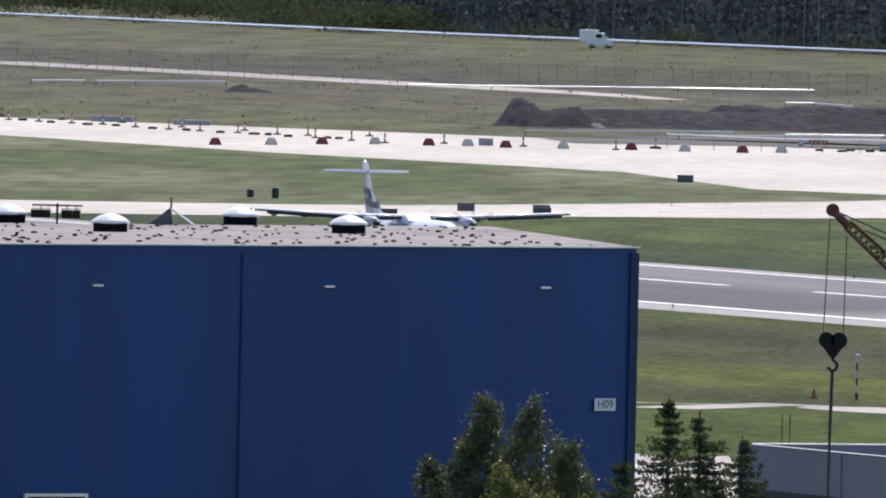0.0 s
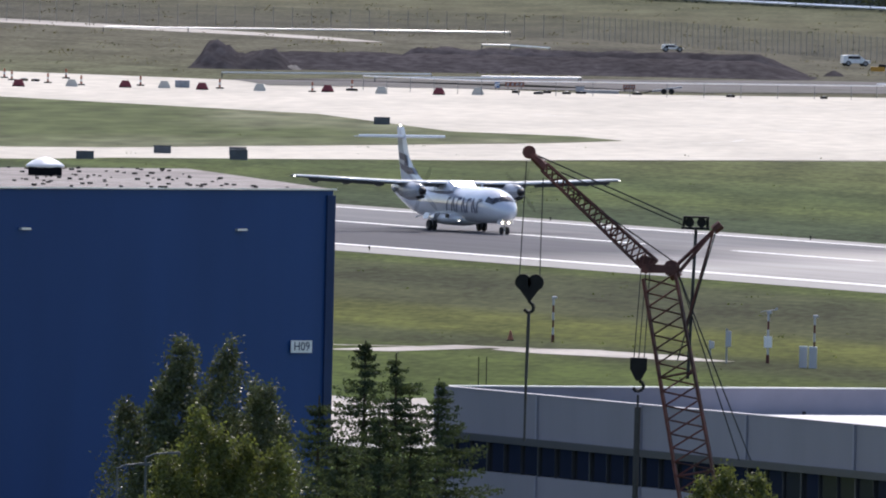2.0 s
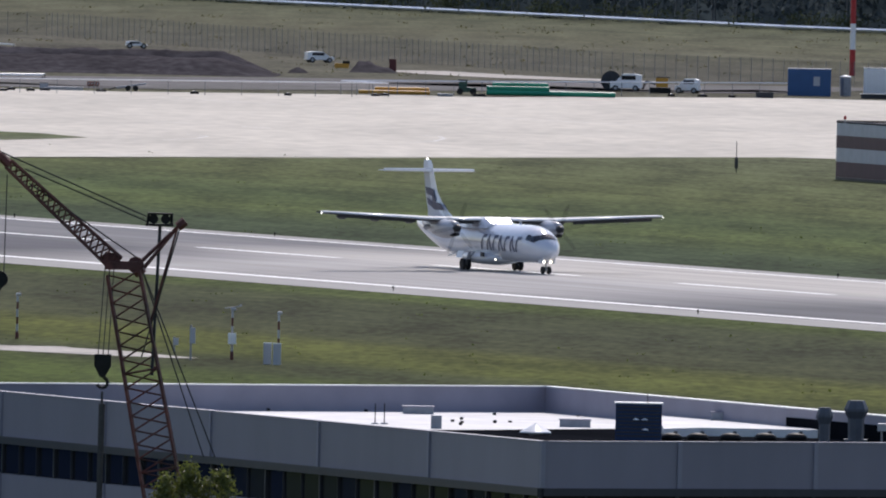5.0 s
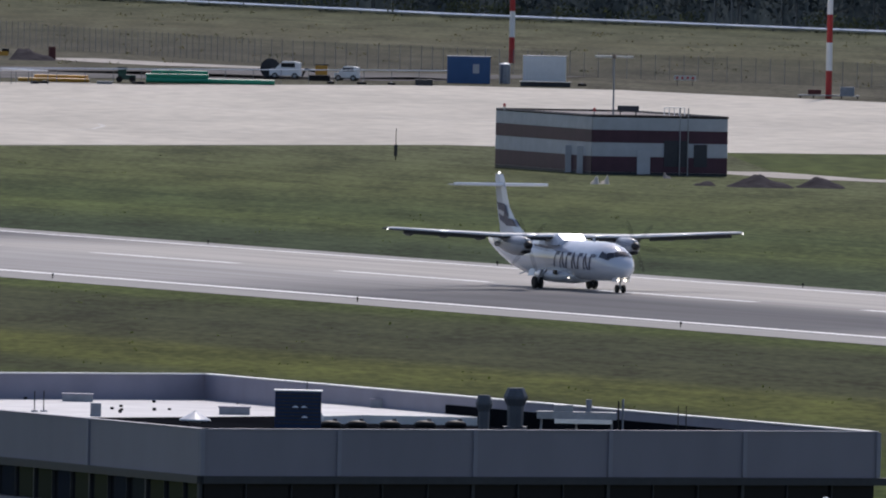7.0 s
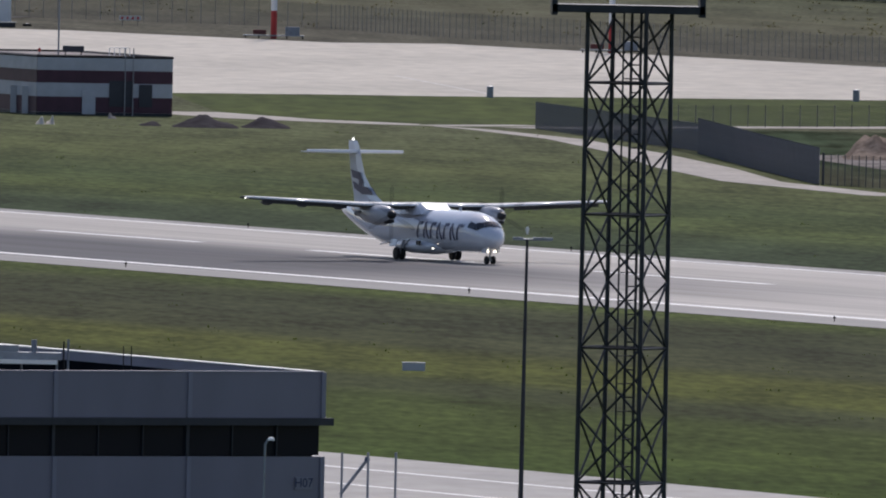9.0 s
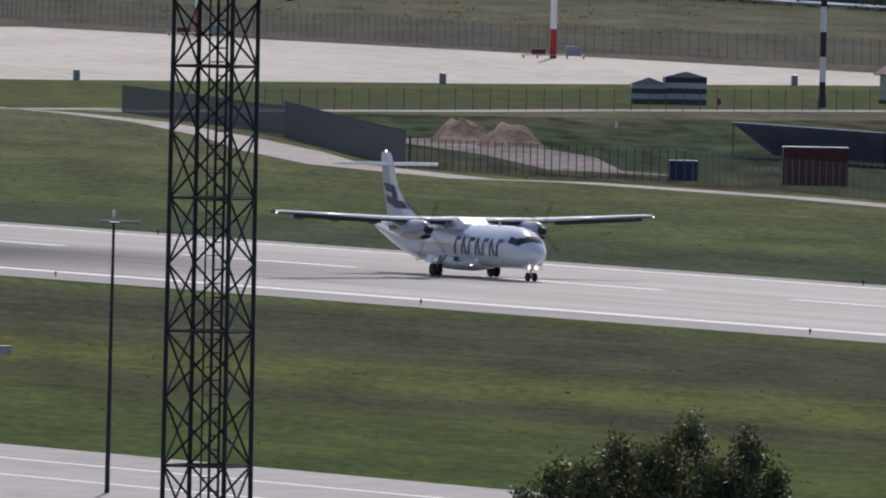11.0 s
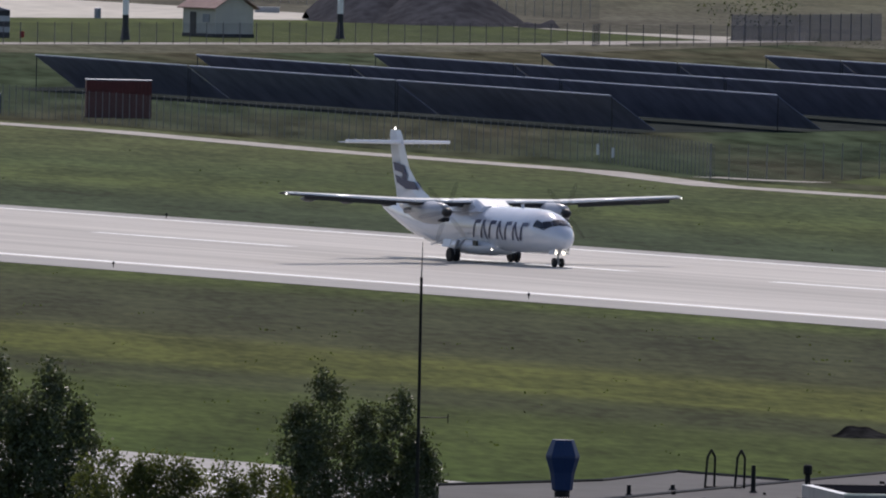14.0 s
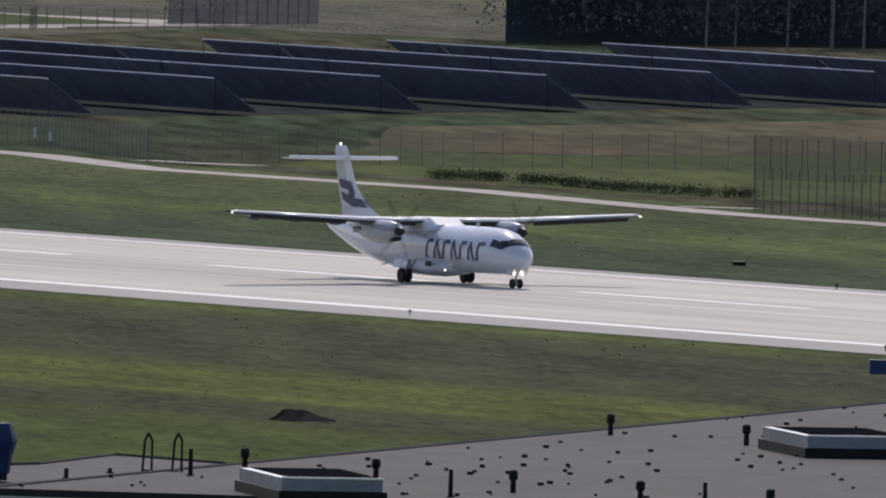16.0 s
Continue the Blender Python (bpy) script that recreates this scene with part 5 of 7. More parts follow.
HK2 = Vector((-28.15, 1150.00, 14.15))
part("hoist_rope", Shape().rod(HK2 + Vector((-.2, 0, .3)), KNEE + Vector((-.25, 0, -.2)), .02, .02, 4).rod(HK2 + Vector((0, 0, .3)), KNEE + Vector((-.05, 0, -.2)), .02, .02, 4).rod(HK2 + Vector((.22, 0, .3)), KNEE + Vector((.12, 0, -.2)), .02, .02, 4), M_CABLE, crane)
blk = part("hook_block", Shape().box(HK2 + Vector((0, 0, .1)), (.7, .3, .5)).add([HK2 + Vector(v) for v in ((-.34, -.14, -.15), (.34, -.14, -.15), (.1, -.14, -.6), (-.1, -.14, -.6), (-.34, .14, -.15), (.34, .14, -.15), (.1, .14, -.6), (-.1, .14, -.6))], [(0, 3, 2, 1), (4, 5, 6, 7), (0, 4, 7, 3), (1, 2, 6, 5), (2, 3, 7, 6)]), M_BLACK, crane, "black hook block")
hook(HK2 + Vector((0, 0, -.82)), .22, blk)
part("sling", Shape().rod(HK2 + Vector((0, 0, -1.2)), HK2 + Vector((0, 0, -1.7)), .05).rod(HK2 + Vector((0, 0, -1.7)), HK2 + Vector((-.05, 0, -7.5)), .14, .13, 8), M_CABLE, crane, "thick hanging sling")
part("undercarriage", Shape().box((FOOT.x, CY, .8), (4.2, 3.2, 1.6)).rod((FOOT.x - 2.4, CY - 1.5, .5), (FOOT.x + 2.4, CY - 1.5, .5), .5, .5, 8), M_CRANE, crane)

# ---- lattice floodlight tower ----
tower = thing("lattice_tower", "dark steel lattice floodlight tower with a top platform", "lattice tower")
WB, WT, TZ = 30.06, 30.16, 26.37
TB0, TB1 = Vector((31.92, 1200, 5.28)), Vector((31.95, 1200, 26.08))
axis_x = TB1.x
w_at = lambda z: 2.75 + (TB1.z - z) * .006
corners = [Vector((math.cos(radians(a)), math.sin(radians(a)), 0)) * .71 for a in (20, 110, 200, 290)]
for i in range(4):
    part("leg", Shape().rod(Vector((axis_x, 1200, 0)) + corners[i] * w_at(0), Vector((axis_x, 1200, TZ)) + corners[i] * w_at(TZ), .11, .10, 6), M_MAST, tower, "dark steel leg")
z, k = 0.0, 0
while z < TZ - .5:
    hb = w_at(z) * 1.02
    z1 = min(z + hb, TZ)
    for i in range(4):
        j = (i + 1) % 4
        a0, a1 = Vector((axis_x, 1200, z)) + corners[i] * w_at(z), Vector((axis_x, 1200, z1)) + corners[i] * w_at(z1)
        b0, b1 = Vector((axis_x, 1200, z)) + corners[j] * w_at(z), Vector((axis_x, 1200, z1)) + corners[j] * w_at(z1)
        part("brace", Shape().rod(a0, b1, .05, .05, 4, False), M_MAST, tower)
        part("brace", Shape().rod(b0, a1, .05, .05, 4, False), M_MAST, tower)
        if k % 2 == 0:
            part("girt", Shape().rod(a0, b0, .06, .06, 4, False), M_MAST, tower)
    z, k = z1, k + 1
lad = Shape().rod((axis_x + .1, 1200.2, 0), (axis_x + .1, 1200.2, TZ), .06, .06, 4).rod((axis_x + .5, 1200.2, 0), (axis_x + .5, 1200.2, TZ), .06, .06, 4).rod((axis_x - .25, 1200.2, 0), (axis_x - .25, 1200.2, TZ), .04, .04, 4)
for k in range(int(TZ / .6)):
    lad.rod((axis_x + .1, 1200.2, k * .6), (axis_x + .5, 1200.2, k * .6), .03, .03, 4, False)
    if k % 2:
        lad.rod((axis_x - .2, 1199.8, k * .6), (axis_x + .5, 1200.4, k * .6), .025, .025, 4, False)
part("ladder", lad, M_MAST, tower, "dark caged ladder")
part("platform", Shape().box((axis_x - .1, 1200, TZ + .05), (6.6, 3.4, .34)), M_MAST, tower, "dark platform")
for sx in (-3.3, 3.1):
    part("platform_edge", Shape().box((axis_x + sx, 1200, TZ + .2), (.25, 3.4, .9)), M_MAST, tower)
part("rail", Shape().rod((axis_x - 3.3, 1198.4, TZ + 1.1), (axis_x + 3.1, 1198.4, TZ + 1.1), .04).rod((axis_x - 3.3, 1198.4, TZ), (axis_x - 3.3, 1198.4, TZ + 1.1), .04).rod((axis_x + 3.1, 1198.4, TZ), (axis_x + 3.1, 1198.4, TZ + 1.1), .04), M_MAST, tower)

# ---- street lamps ----
LZ = 13.18
lamp = thing("apron_lamp", "slim grey lamp post with a twin flat head", "street lamp", Matrix.Translation((31.16 - .06, 1350, 0)))
TOPX = 0.06
part("post", Shape().rod((0, 0, 0), (TOPX, 0, LZ), .13, .07, 8), M_MAST, lamp)
part("arm", Shape().rod((TOPX - .6, 0, LZ), (TOPX + 1.2, 0, LZ), .05), M_GALV, lamp)
for x in (-.45, .55, 1.0):
    part("lamp_head", Shape().box((TOPX + x, 0, LZ + .04), (.5, .35, .14)), M_GALV, lamp, "grey lamp head")
part("beacon", Shape().lathe((TOPX, 0, LZ + .25), [(0, .03), (.15, .08), (.3, .09), (.38, .02)], 8), M_WHITE, lamp, "small white beacon")
yl = thing("yard_lamp", "thin grey lamp post before the office wall", "street lamp", Matrix.Translation((16.49, 1200, 0)))
YZ = 7.54
part("post", Shape().rod((0, 0, 0), (.05, 0, YZ - .3), .06, .05, 6).rod((.05, 0, YZ - .3), (.2, 0, YZ - .05), .05), M_GALV, yl)
part("lamp_head", Shape().lathe((.3, 0, YZ - .12), [(0, .16), (.1, .14), (.16, .04)], 8), M_WHITE, yl)
for X, Z, sd in ((-44.95, 12.61, -1), (-43.89, 13.04, 1)):
    sl = thing("street_lamp", "pale curved street lamp among the trees", "street lamp", Matrix.Translation((X, 1040, 0)))
    part("post", Shape().rod((0, 0, 0), (-.9 * sd * 0, 0, Z - .1), .06, .045, 6), M_COWL, sl)
    part("arm", Shape().rod((0, 0, Z - .1), (.35, 0, Z + .05), .04).rod((.35, 0, Z + .05), (.9, 0, Z + .1), .035), M_COWL, sl)
    part("lamp_head", Shape().box((1.05, 0, Z + .1), (.5, .22, .1)), M_COWL, sl, "pale lamp head")
# gate posts at the road below the office corner
for X, Y in [(22.58, 1362.83), (23.88, 1363.68), (25.26, 1364.59)]:
    gp = thing("gate_post", "thin grey gate post beside the taxiway", "gate post", Matrix.Translation((X, Y, 0)), "gate posts")
    part("post", Shape().rod((0, 0, 0), (0, 0, 2.25), .06), M_GALV, gp)
gb = thing("barrier_arm", "slanting grey barrier arm", "barrier", Matrix.Translation((23.12, 1368.60, 0)))
part("arm", Shape().rod((-.5, 0, 0), (.8, 0, 1.75), .08), M_GALV, gb)
part("end", Shape().lathe((.8, 0, 1.7), [(0, .14), (.2, .1)], 8), M_BLUEDARK, gb)

# whip aerial
WX = 55.89
whip = thing("whip_aerial", "tall thin dark aerial mast beside the tree", "aerial", Matrix.Translation((WX, 940, 0)))
part("mast", Shape().rod((0, 0, 0), (0, 0, 18.39), .09, .05, 6), M_BLACK, whip)
part("whip", Shape().rod((0, 0, 18.39), (.02, 0, 19.60), .025, .012, 5), M_MAST, whip)
part("bracket", Shape().rod((0, 0, 13.63), (1.0, 0, 13.63), .02).rod((1.0, 0, 13.45), (1.0, 0, 13.76), .02), M_BLACK, whip)

# ---- near flat roof with vents ----
RZ = 17.0
R0, R1 = Vector((48.62, 751.05, 0)), Vector((81.73, 843.95, 0))
ru = (R1 - R0).normalized()
rn = Vector((ru.y, -ru.x, 0))
roof = thing("flat_roof_building", "low building with a worn grey sheet roof and many vents", "building")
A0, A1 = R0 - ru * 1, R1 + ru * 40
foot = [A0, A1, A1 + rn * 60, A0 + rn * 60]
part("wall", Shape().prism([p.xy for p in foot], 0, RZ - .2), M_CREAM, roof)
part("roof", Shape().prism([p.xy for p in foot], RZ - .2, RZ), M_ROOFGREY, roof, "worn grey roof sheet")
for a, b in ((A0, A1),):
    part("edge_trim", Shape().rod(a + Vector((0, 0, RZ + .02)), b + Vector((0, 0, RZ + .02)), .05, .05, 5), M_BLACK, roof, "dark roof edge")
wing_pts = [(46.10, 765.19), (51.04, 771.75), (53.80, 781.00), (56.48, 774.84), (49.52, 752.40), (45.19, 750.01)]
part("annexe_roof", Shape().prism(wing_pts, RZ - 1.2, RZ - .03), M_ROOFGREY, roof, "lower grey roof wing")
part("annexe_wall", Shape().prism(inset([Vector(p) for p in wing_pts], -.1), 0, RZ - 1.2), M_CREAM, roof)
for a, b in zip(wing_pts[:3], wing_pts[1:4]):
    part("edge_trim", Shape().rod((*a, RZ), (*b, RZ), .045, .045, 5), M_BLACK, roof)


def on_sheet(name, label, cat, X, Y, group=""):
    return thing(name, label, cat, Matrix.Translation((X, Y, RZ)), group)


for X, Y, hh in ((70.10, 807.21, 0.62), (73.43, 799.97, 0.6), (56.61, 769.20, 0.62), (62.86, 754.18, 0.62), (65.78, 747.70, 0.6), (59.75, 762.53, 0.6), (68.86, 742.74, 0.6)):
    v = on_sheet("roof_vent_pipe", "black roof vent pipe with a thick cap", "vent pipe", X, Y, "roof vent pipes")
    part("pipe", Shape().rod((0, 0, 0), (0, 0, hh * .6), .085, .075, 8), M_BLACK, v)
    part("cap", Shape().lathe((0, 0, hh * .55), [(0, .1), (.04, .125), (hh * .38, .125), (hh * .45, .08)], 10), M_BLACK, v)
for X, Y, hh in ((54.69, 763.48, 0.75), (60.77, 749.48, 0.75), (67.21, 744.06, 0.7), (50.93, 758.66, 0.3), (52.51, 764.15, 0.15)):
    v = on_sheet("roof_post", "short black post on the roof", "roof post", X, Y, "roof posts")
    part("post", Shape().rod((0, 0, 0), (0, 0, hh), .07, .06, 7), M_BLACK, v)
    part("foot", Shape().lathe((0, 0, 0), [(0, .13), (.05, .09)], 8), M_BLACK, v)
r = random.Random(17)
SB = Shape().box((0, 0, .05), (.15, .13, .1)).mesh("ballast_block", M_BLACK)
for i in range(190):
    p = R0 + ru * r.uniform(0, 115) + rn * r.uniform(.2, 22)
    part("ballast_block", SB, M_BLACK, roof, at=Matrix.Translation((p.x, p.y, RZ)) @ Matrix.Rotation(r.uniform(0, 3), 4, "Z") @ Matrix.Scale(r.uniform(.45, .95), 4))
for (X, Y), w in (((56.96, 745.69), 2.75), ((75.55, 791.22), 3.0)):
    v = thing("roof_skylight", "long pale metal skylight box on a dark kerb", "skylight", Matrix.Translation((X, Y, RZ)) @ Matrix.Rotation(radians(4), 4, "Z"), "near roof skylights")
    part("kerb", Shape().box((0, 2, .12), (w + .2, 8.4, .34)), M_BLACK, v, "dark kerb")
    part("frame", Shape().box((0, 2, .45), (w, 8.0, .36)), M_GALV, v, "pale metal frame")
    part("pane", Shape().box((.12, 2, .635), (w - .3, 7.6, .03)), M_DARKROOF, v, "dark glass")
    part("rim", Shape().box((0, -2.0, .64), (w + .04, .08, .05)), M_FLASH, v)
hv = on_sheet("cowl_ventilator", "dark blue hexagonal cowl ventilator", "ventilator", 48.96, 756.63)
part("cowl", Shape().lathe((0, 0, .12), [(0, .12), (.08, .28), (.55, .34), (.95, .46), (1.02, .46), (1.45, .3)], 8), M_BLUEDARK, hv, "dark blue cowl")
part("stub", Shape().rod((0, 0, 0), (0, 0, .3), .22, .22, 8), M_BLACK, hv)
ladder = on_sheet("roof_ladder", "pair of dark bent roof-ladder hoops", "ladder", 54.10, 766.88)
for dx in (-.4, .43):
    part("hoop", Shape().rod((dx - .13, 0, -.3), (dx - .05, 0, .85), .035).rod((dx - .05, 0, .85), (dx + .06, .1, 1.05), .035).rod((dx + .06, .1, 1.05), (dx + .17, .2, .85), .035).rod((dx + .17, .2, .85), (dx + .16, .2, -.2), .035), M_BLACK, ladder, "dark bent hoop")
part("rung", Shape().rod((-.5, 0, .02), (.5, 0, .02), .03), M_BLACK, ladder)
db = thing("dark_sign_box", "dark box on the skyline of a near roof", "sign box", Matrix.Translation((*(83.59, 862.13), 0)))
part("box", Shape().box((0, 0, 17.6), (1.3, .5, .45)), M_BLUEDARK, db)
part("post", Shape().rod((0, 0, 0), (0, 0, 17.5), .08), M_BLACK, db)


# ---- far forest, saplings and bushes ----
def forest(name, label, line, rows, gap, step, tall, seed, mat, leaf=.45, m=100):
    r = np.random.default_rng(seed)
    spots, stems = [], Shape()
    pts = [Vector((*p, 0)) for p in line]
    for a, b in zip(pts[:-1], pts[1:]):
        L = (b - a).length
        u = (b - a) / L
        back = Vector((-u.y, u.x, 0))
        if back.y < 0:
            back = -back
        for row in range(rows):
            k = 0.0
            while k < L:
                p = a + u * k + back * (gap * (row + r.uniform(0, .9)))
                hh = tall * r.uniform(.75, 1.15)
                z = r.beta(1.6, 1.3, m) * hh * .93 + hh * .05
                rad = (.35 + 1.75 * (1 - z / hh) ** .6) * r.uniform(.8, 1.2)
                ang = r.uniform(0, 2 * math.pi, m)
                spots.append(np.stack([p.x + rad * np.cos(ang), p.y + rad * np.sin(ang), z], 1))
                if row < 2 and r.uniform() < .16:
                    stems.rod((p.x, p.y - 2, 0), (p.x + r.uniform(-.3, .3), p.y - 2, hh * .7), .13, .08, 4, False)
                k += step * r.uniform(.6, 1.4)
    S = np.concatenate(spots)
    V = leaf_cloud(S, leaf, r)
    me = leaf_mesh(name, V, mat)
    ob = tagged(part(name, me, mat), label, "forest", "", "stuff")
    part("bare_trunks", stems, M_POSTLIGHT, ob)
    return ob


FLINE = [(-260.60, 4210.94), (-245.26, 4169.83), (-171.71, 4012.77), (-104.38, 3896.76), (-0.64, 3639.65), (56.00, 3541.84), (121.16, 3379.70), (201.83, 3073.93)]
forest("far_forest", "forest behind the airfield, haze put into its blue-grey colour", [(p[0], p[1] + o) for p, o in zip(FLINE, (330, 300, 40, 14, 14, 14, 14, 14))], 5, 6.0, 2.6, 21, 61, M_FOREST)
EDGE = [(219.53, 2509.90), (228.95, 2514.36), (243.49, 2521.43), (271.93, 2529.15)]
# flat walls added behind the trees, dark depth and haze in their colour
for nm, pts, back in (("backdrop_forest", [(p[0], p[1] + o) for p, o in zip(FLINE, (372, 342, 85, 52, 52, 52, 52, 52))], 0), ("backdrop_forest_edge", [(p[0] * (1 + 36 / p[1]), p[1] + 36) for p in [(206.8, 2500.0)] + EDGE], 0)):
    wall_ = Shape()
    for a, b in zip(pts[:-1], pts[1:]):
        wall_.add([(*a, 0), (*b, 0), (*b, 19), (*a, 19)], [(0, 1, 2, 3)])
    tagged(part(nm, wall_, M_FORESTDEPTH if "edge" in nm else M_FOREST), "backdrop wall with the forest's dark depth and haze as colour", "forest", "", "structure")
forest("forest_edge", "dark forest edge beyond the solar park, haze in its colour", EDGE, 6, 5.0, 2.2, 20, 62, M_SPRUCEWOOD, .24, 300)


def bush_row(name, label, pts, size, leaf, seed, mat, count=40):
    """A loose row of low bushes as one mesh."""
    r = np.random.default_rng(seed)
    S = []
    for X, Y in pts:
        S.append(np.array((X, Y, size * .45)) + r.normal(size=(count, 3)) * np.array((size * .5, size * .5, size * .25)))
    S = np.concatenate(S)
    S[:, 2] = np.abs(S[:, 2])
    return tagged(part(name, leaf_mesh(name, leaf_cloud(S, leaf, r), mat), mat), label, "bushes", "", "stuff")


r = random.Random(23)
sap = []
for a, b in zip(FLINE[:-1], FLINE[1:]):
    L = (Vector(b) - Vector(a)).length
    for k in range(int(L / 7)):
        u = r.random()
        sap.append((a[0] + (b[0] - a[0]) * u, a[1] + (b[1] - a[1]) * u + r.uniform(4, 10)))
bush_row("forest_saplings", "pale green saplings along the forest foot", sap, 2.6, .24, 63, M_BUSH, 110)
thick = [(p[0] + r.uniform(-6, 6), p[1] + r.uniform(0, 60)) for p in [(-247.90, 4304.02), (-238.16, 4287.25), (-227.55, 4252.84), (-217.88, 4217.13), (-207.43, 4146.28), (-200.48, 4125.37), (-193.57, 4086.51), (-187.54, 4064.47), (-181.58, 4042.67), (-255.72, 4347.18), (-250.11, 4404.70), (-230.26, 4369.70)] for _ in range(9)]
bush_row("forest_thicket", "olive thicket before the forest", thick, 4.0, .32, 64, M_BUSH, 260)
bush_row("field_bushes", "dark green bushes in the rough ground", [(196.50, 2779.83), (197.83, 2774.55), (200.87, 2785.15), (192.45, 2754.34), (199.32, 2755.83), (188.79, 2676.96), (190.98, 2673.07), (194.26, 2676.87)], 1.8, .16, 65, M_LEAF2, 40)
meadow = [(X + r.uniform(-9, 9), Y + r.uniform(-15, 15)) for X, Y in [(194.20, 2596.03), (196.20, 2580.27), (199.17, 2577.65), (203.30, 2576.33), (205.74, 2567.24), (209.21, 2571.11), (207.06, 2499.36), (212.18, 2499.26), (220.05, 2518.89), (216.10, 2509.04), (189.96, 2567.30), (212.84, 2711.90), (217.25, 2697.56), (205.82, 2509.24)] for _ in range(4)]
bush_row("meadow_growth", "pale weeds and bushes at the solar park", meadow, .9, .06, 66, M_BUSH, 40)
hedge = [(161.48, 1932.43), (162.18, 1931.31), (162.94, 1928.53), (163.70, 1925.77), (164.24, 1922.83), (164.84, 1918.28), (165.59, 1915.54), (166.33, 1912.81), (167.24, 1911.88), (168.19, 1909.33), (169.14, 1906.79), (170.46, 1906.21), (171.46, 1902.07), (172.83, 1899.89), (173.93, 1899.14), (156.08, 1941.65), (156.99, 1940.69), (158.13, 1939.92), (159.26, 1939.14), (159.96, 1938.01)]
bush_row("hedge_row", "low dark hedge along the gravel track", hedge, .85, .055, 67, M_HEDGE, 700)

# grass tufts
r = np.random.default_rng(71)
tufts = []
for n0, n1, s0, s1, k in ((-178, -40, -260, 520, 420), (26, 110, -420, 330, 120), (26, 200, -800, -200, 90)):
    nn, ss = r.uniform(n0, n1, k), r.uniform(s0, s1, k)
    for a, b in zip(nn, ss):
        p = rw(a, b)
        tufts.append(np.array((p.x, p.y, .06)) + r.normal(size=(5, 3)) * np.array((.35, .35, .06)))
S = np.concatenate(tufts)
S[:, 2] = np.abs(S[:, 2])
tagged(part("grass_tufts", leaf_mesh("grass_tufts", leaf_cloud(S, .085, r), M_TUFT), M_TUFT), "scattered coarse tufts in the mown grass", "grass", "", "stuff")


# scrub and weeds in the far rough ground
r = np.random.default_rng(83)
for nm, words, k, leaf, mat_ in (("rough_weeds", "dark coarse weeds in the far rough ground", 140, .14, M_ROUGHWEED), ("dry_weeds", "pale dry weeds in the far rough ground", 450, .14, M_DRYWEED)):
    clumps = []
    while len(clumps) < k:
        y = r.uniform(2980, 3900)
        x = r.uniform(-.062, .045) * y
        edge = np.interp(x, [q[0] for q in FLINE], [q[1] for q in FLINE])
        apron_edge = np.interp(x, [-180, -128, -78, -20, 19, 58, 102, 137], [3075, 3020, 3060, 3110, 3090, 3010, 2880, 2790])
        if apron_edge + 25 < y < edge - 8:
            clumps.append(np.array((x, y, .12)) + r.normal(size=(9, 3)) * np.array((.6, 1.2, .14)))
    S = np.concatenate(clumps)
    S[:, 2] = np.abs(S[:, 2])
    tagged(part(nm, leaf_mesh(nm, leaf_cloud(S, leaf, r), mat_), mat_), words, "weeds", "", "stuff")

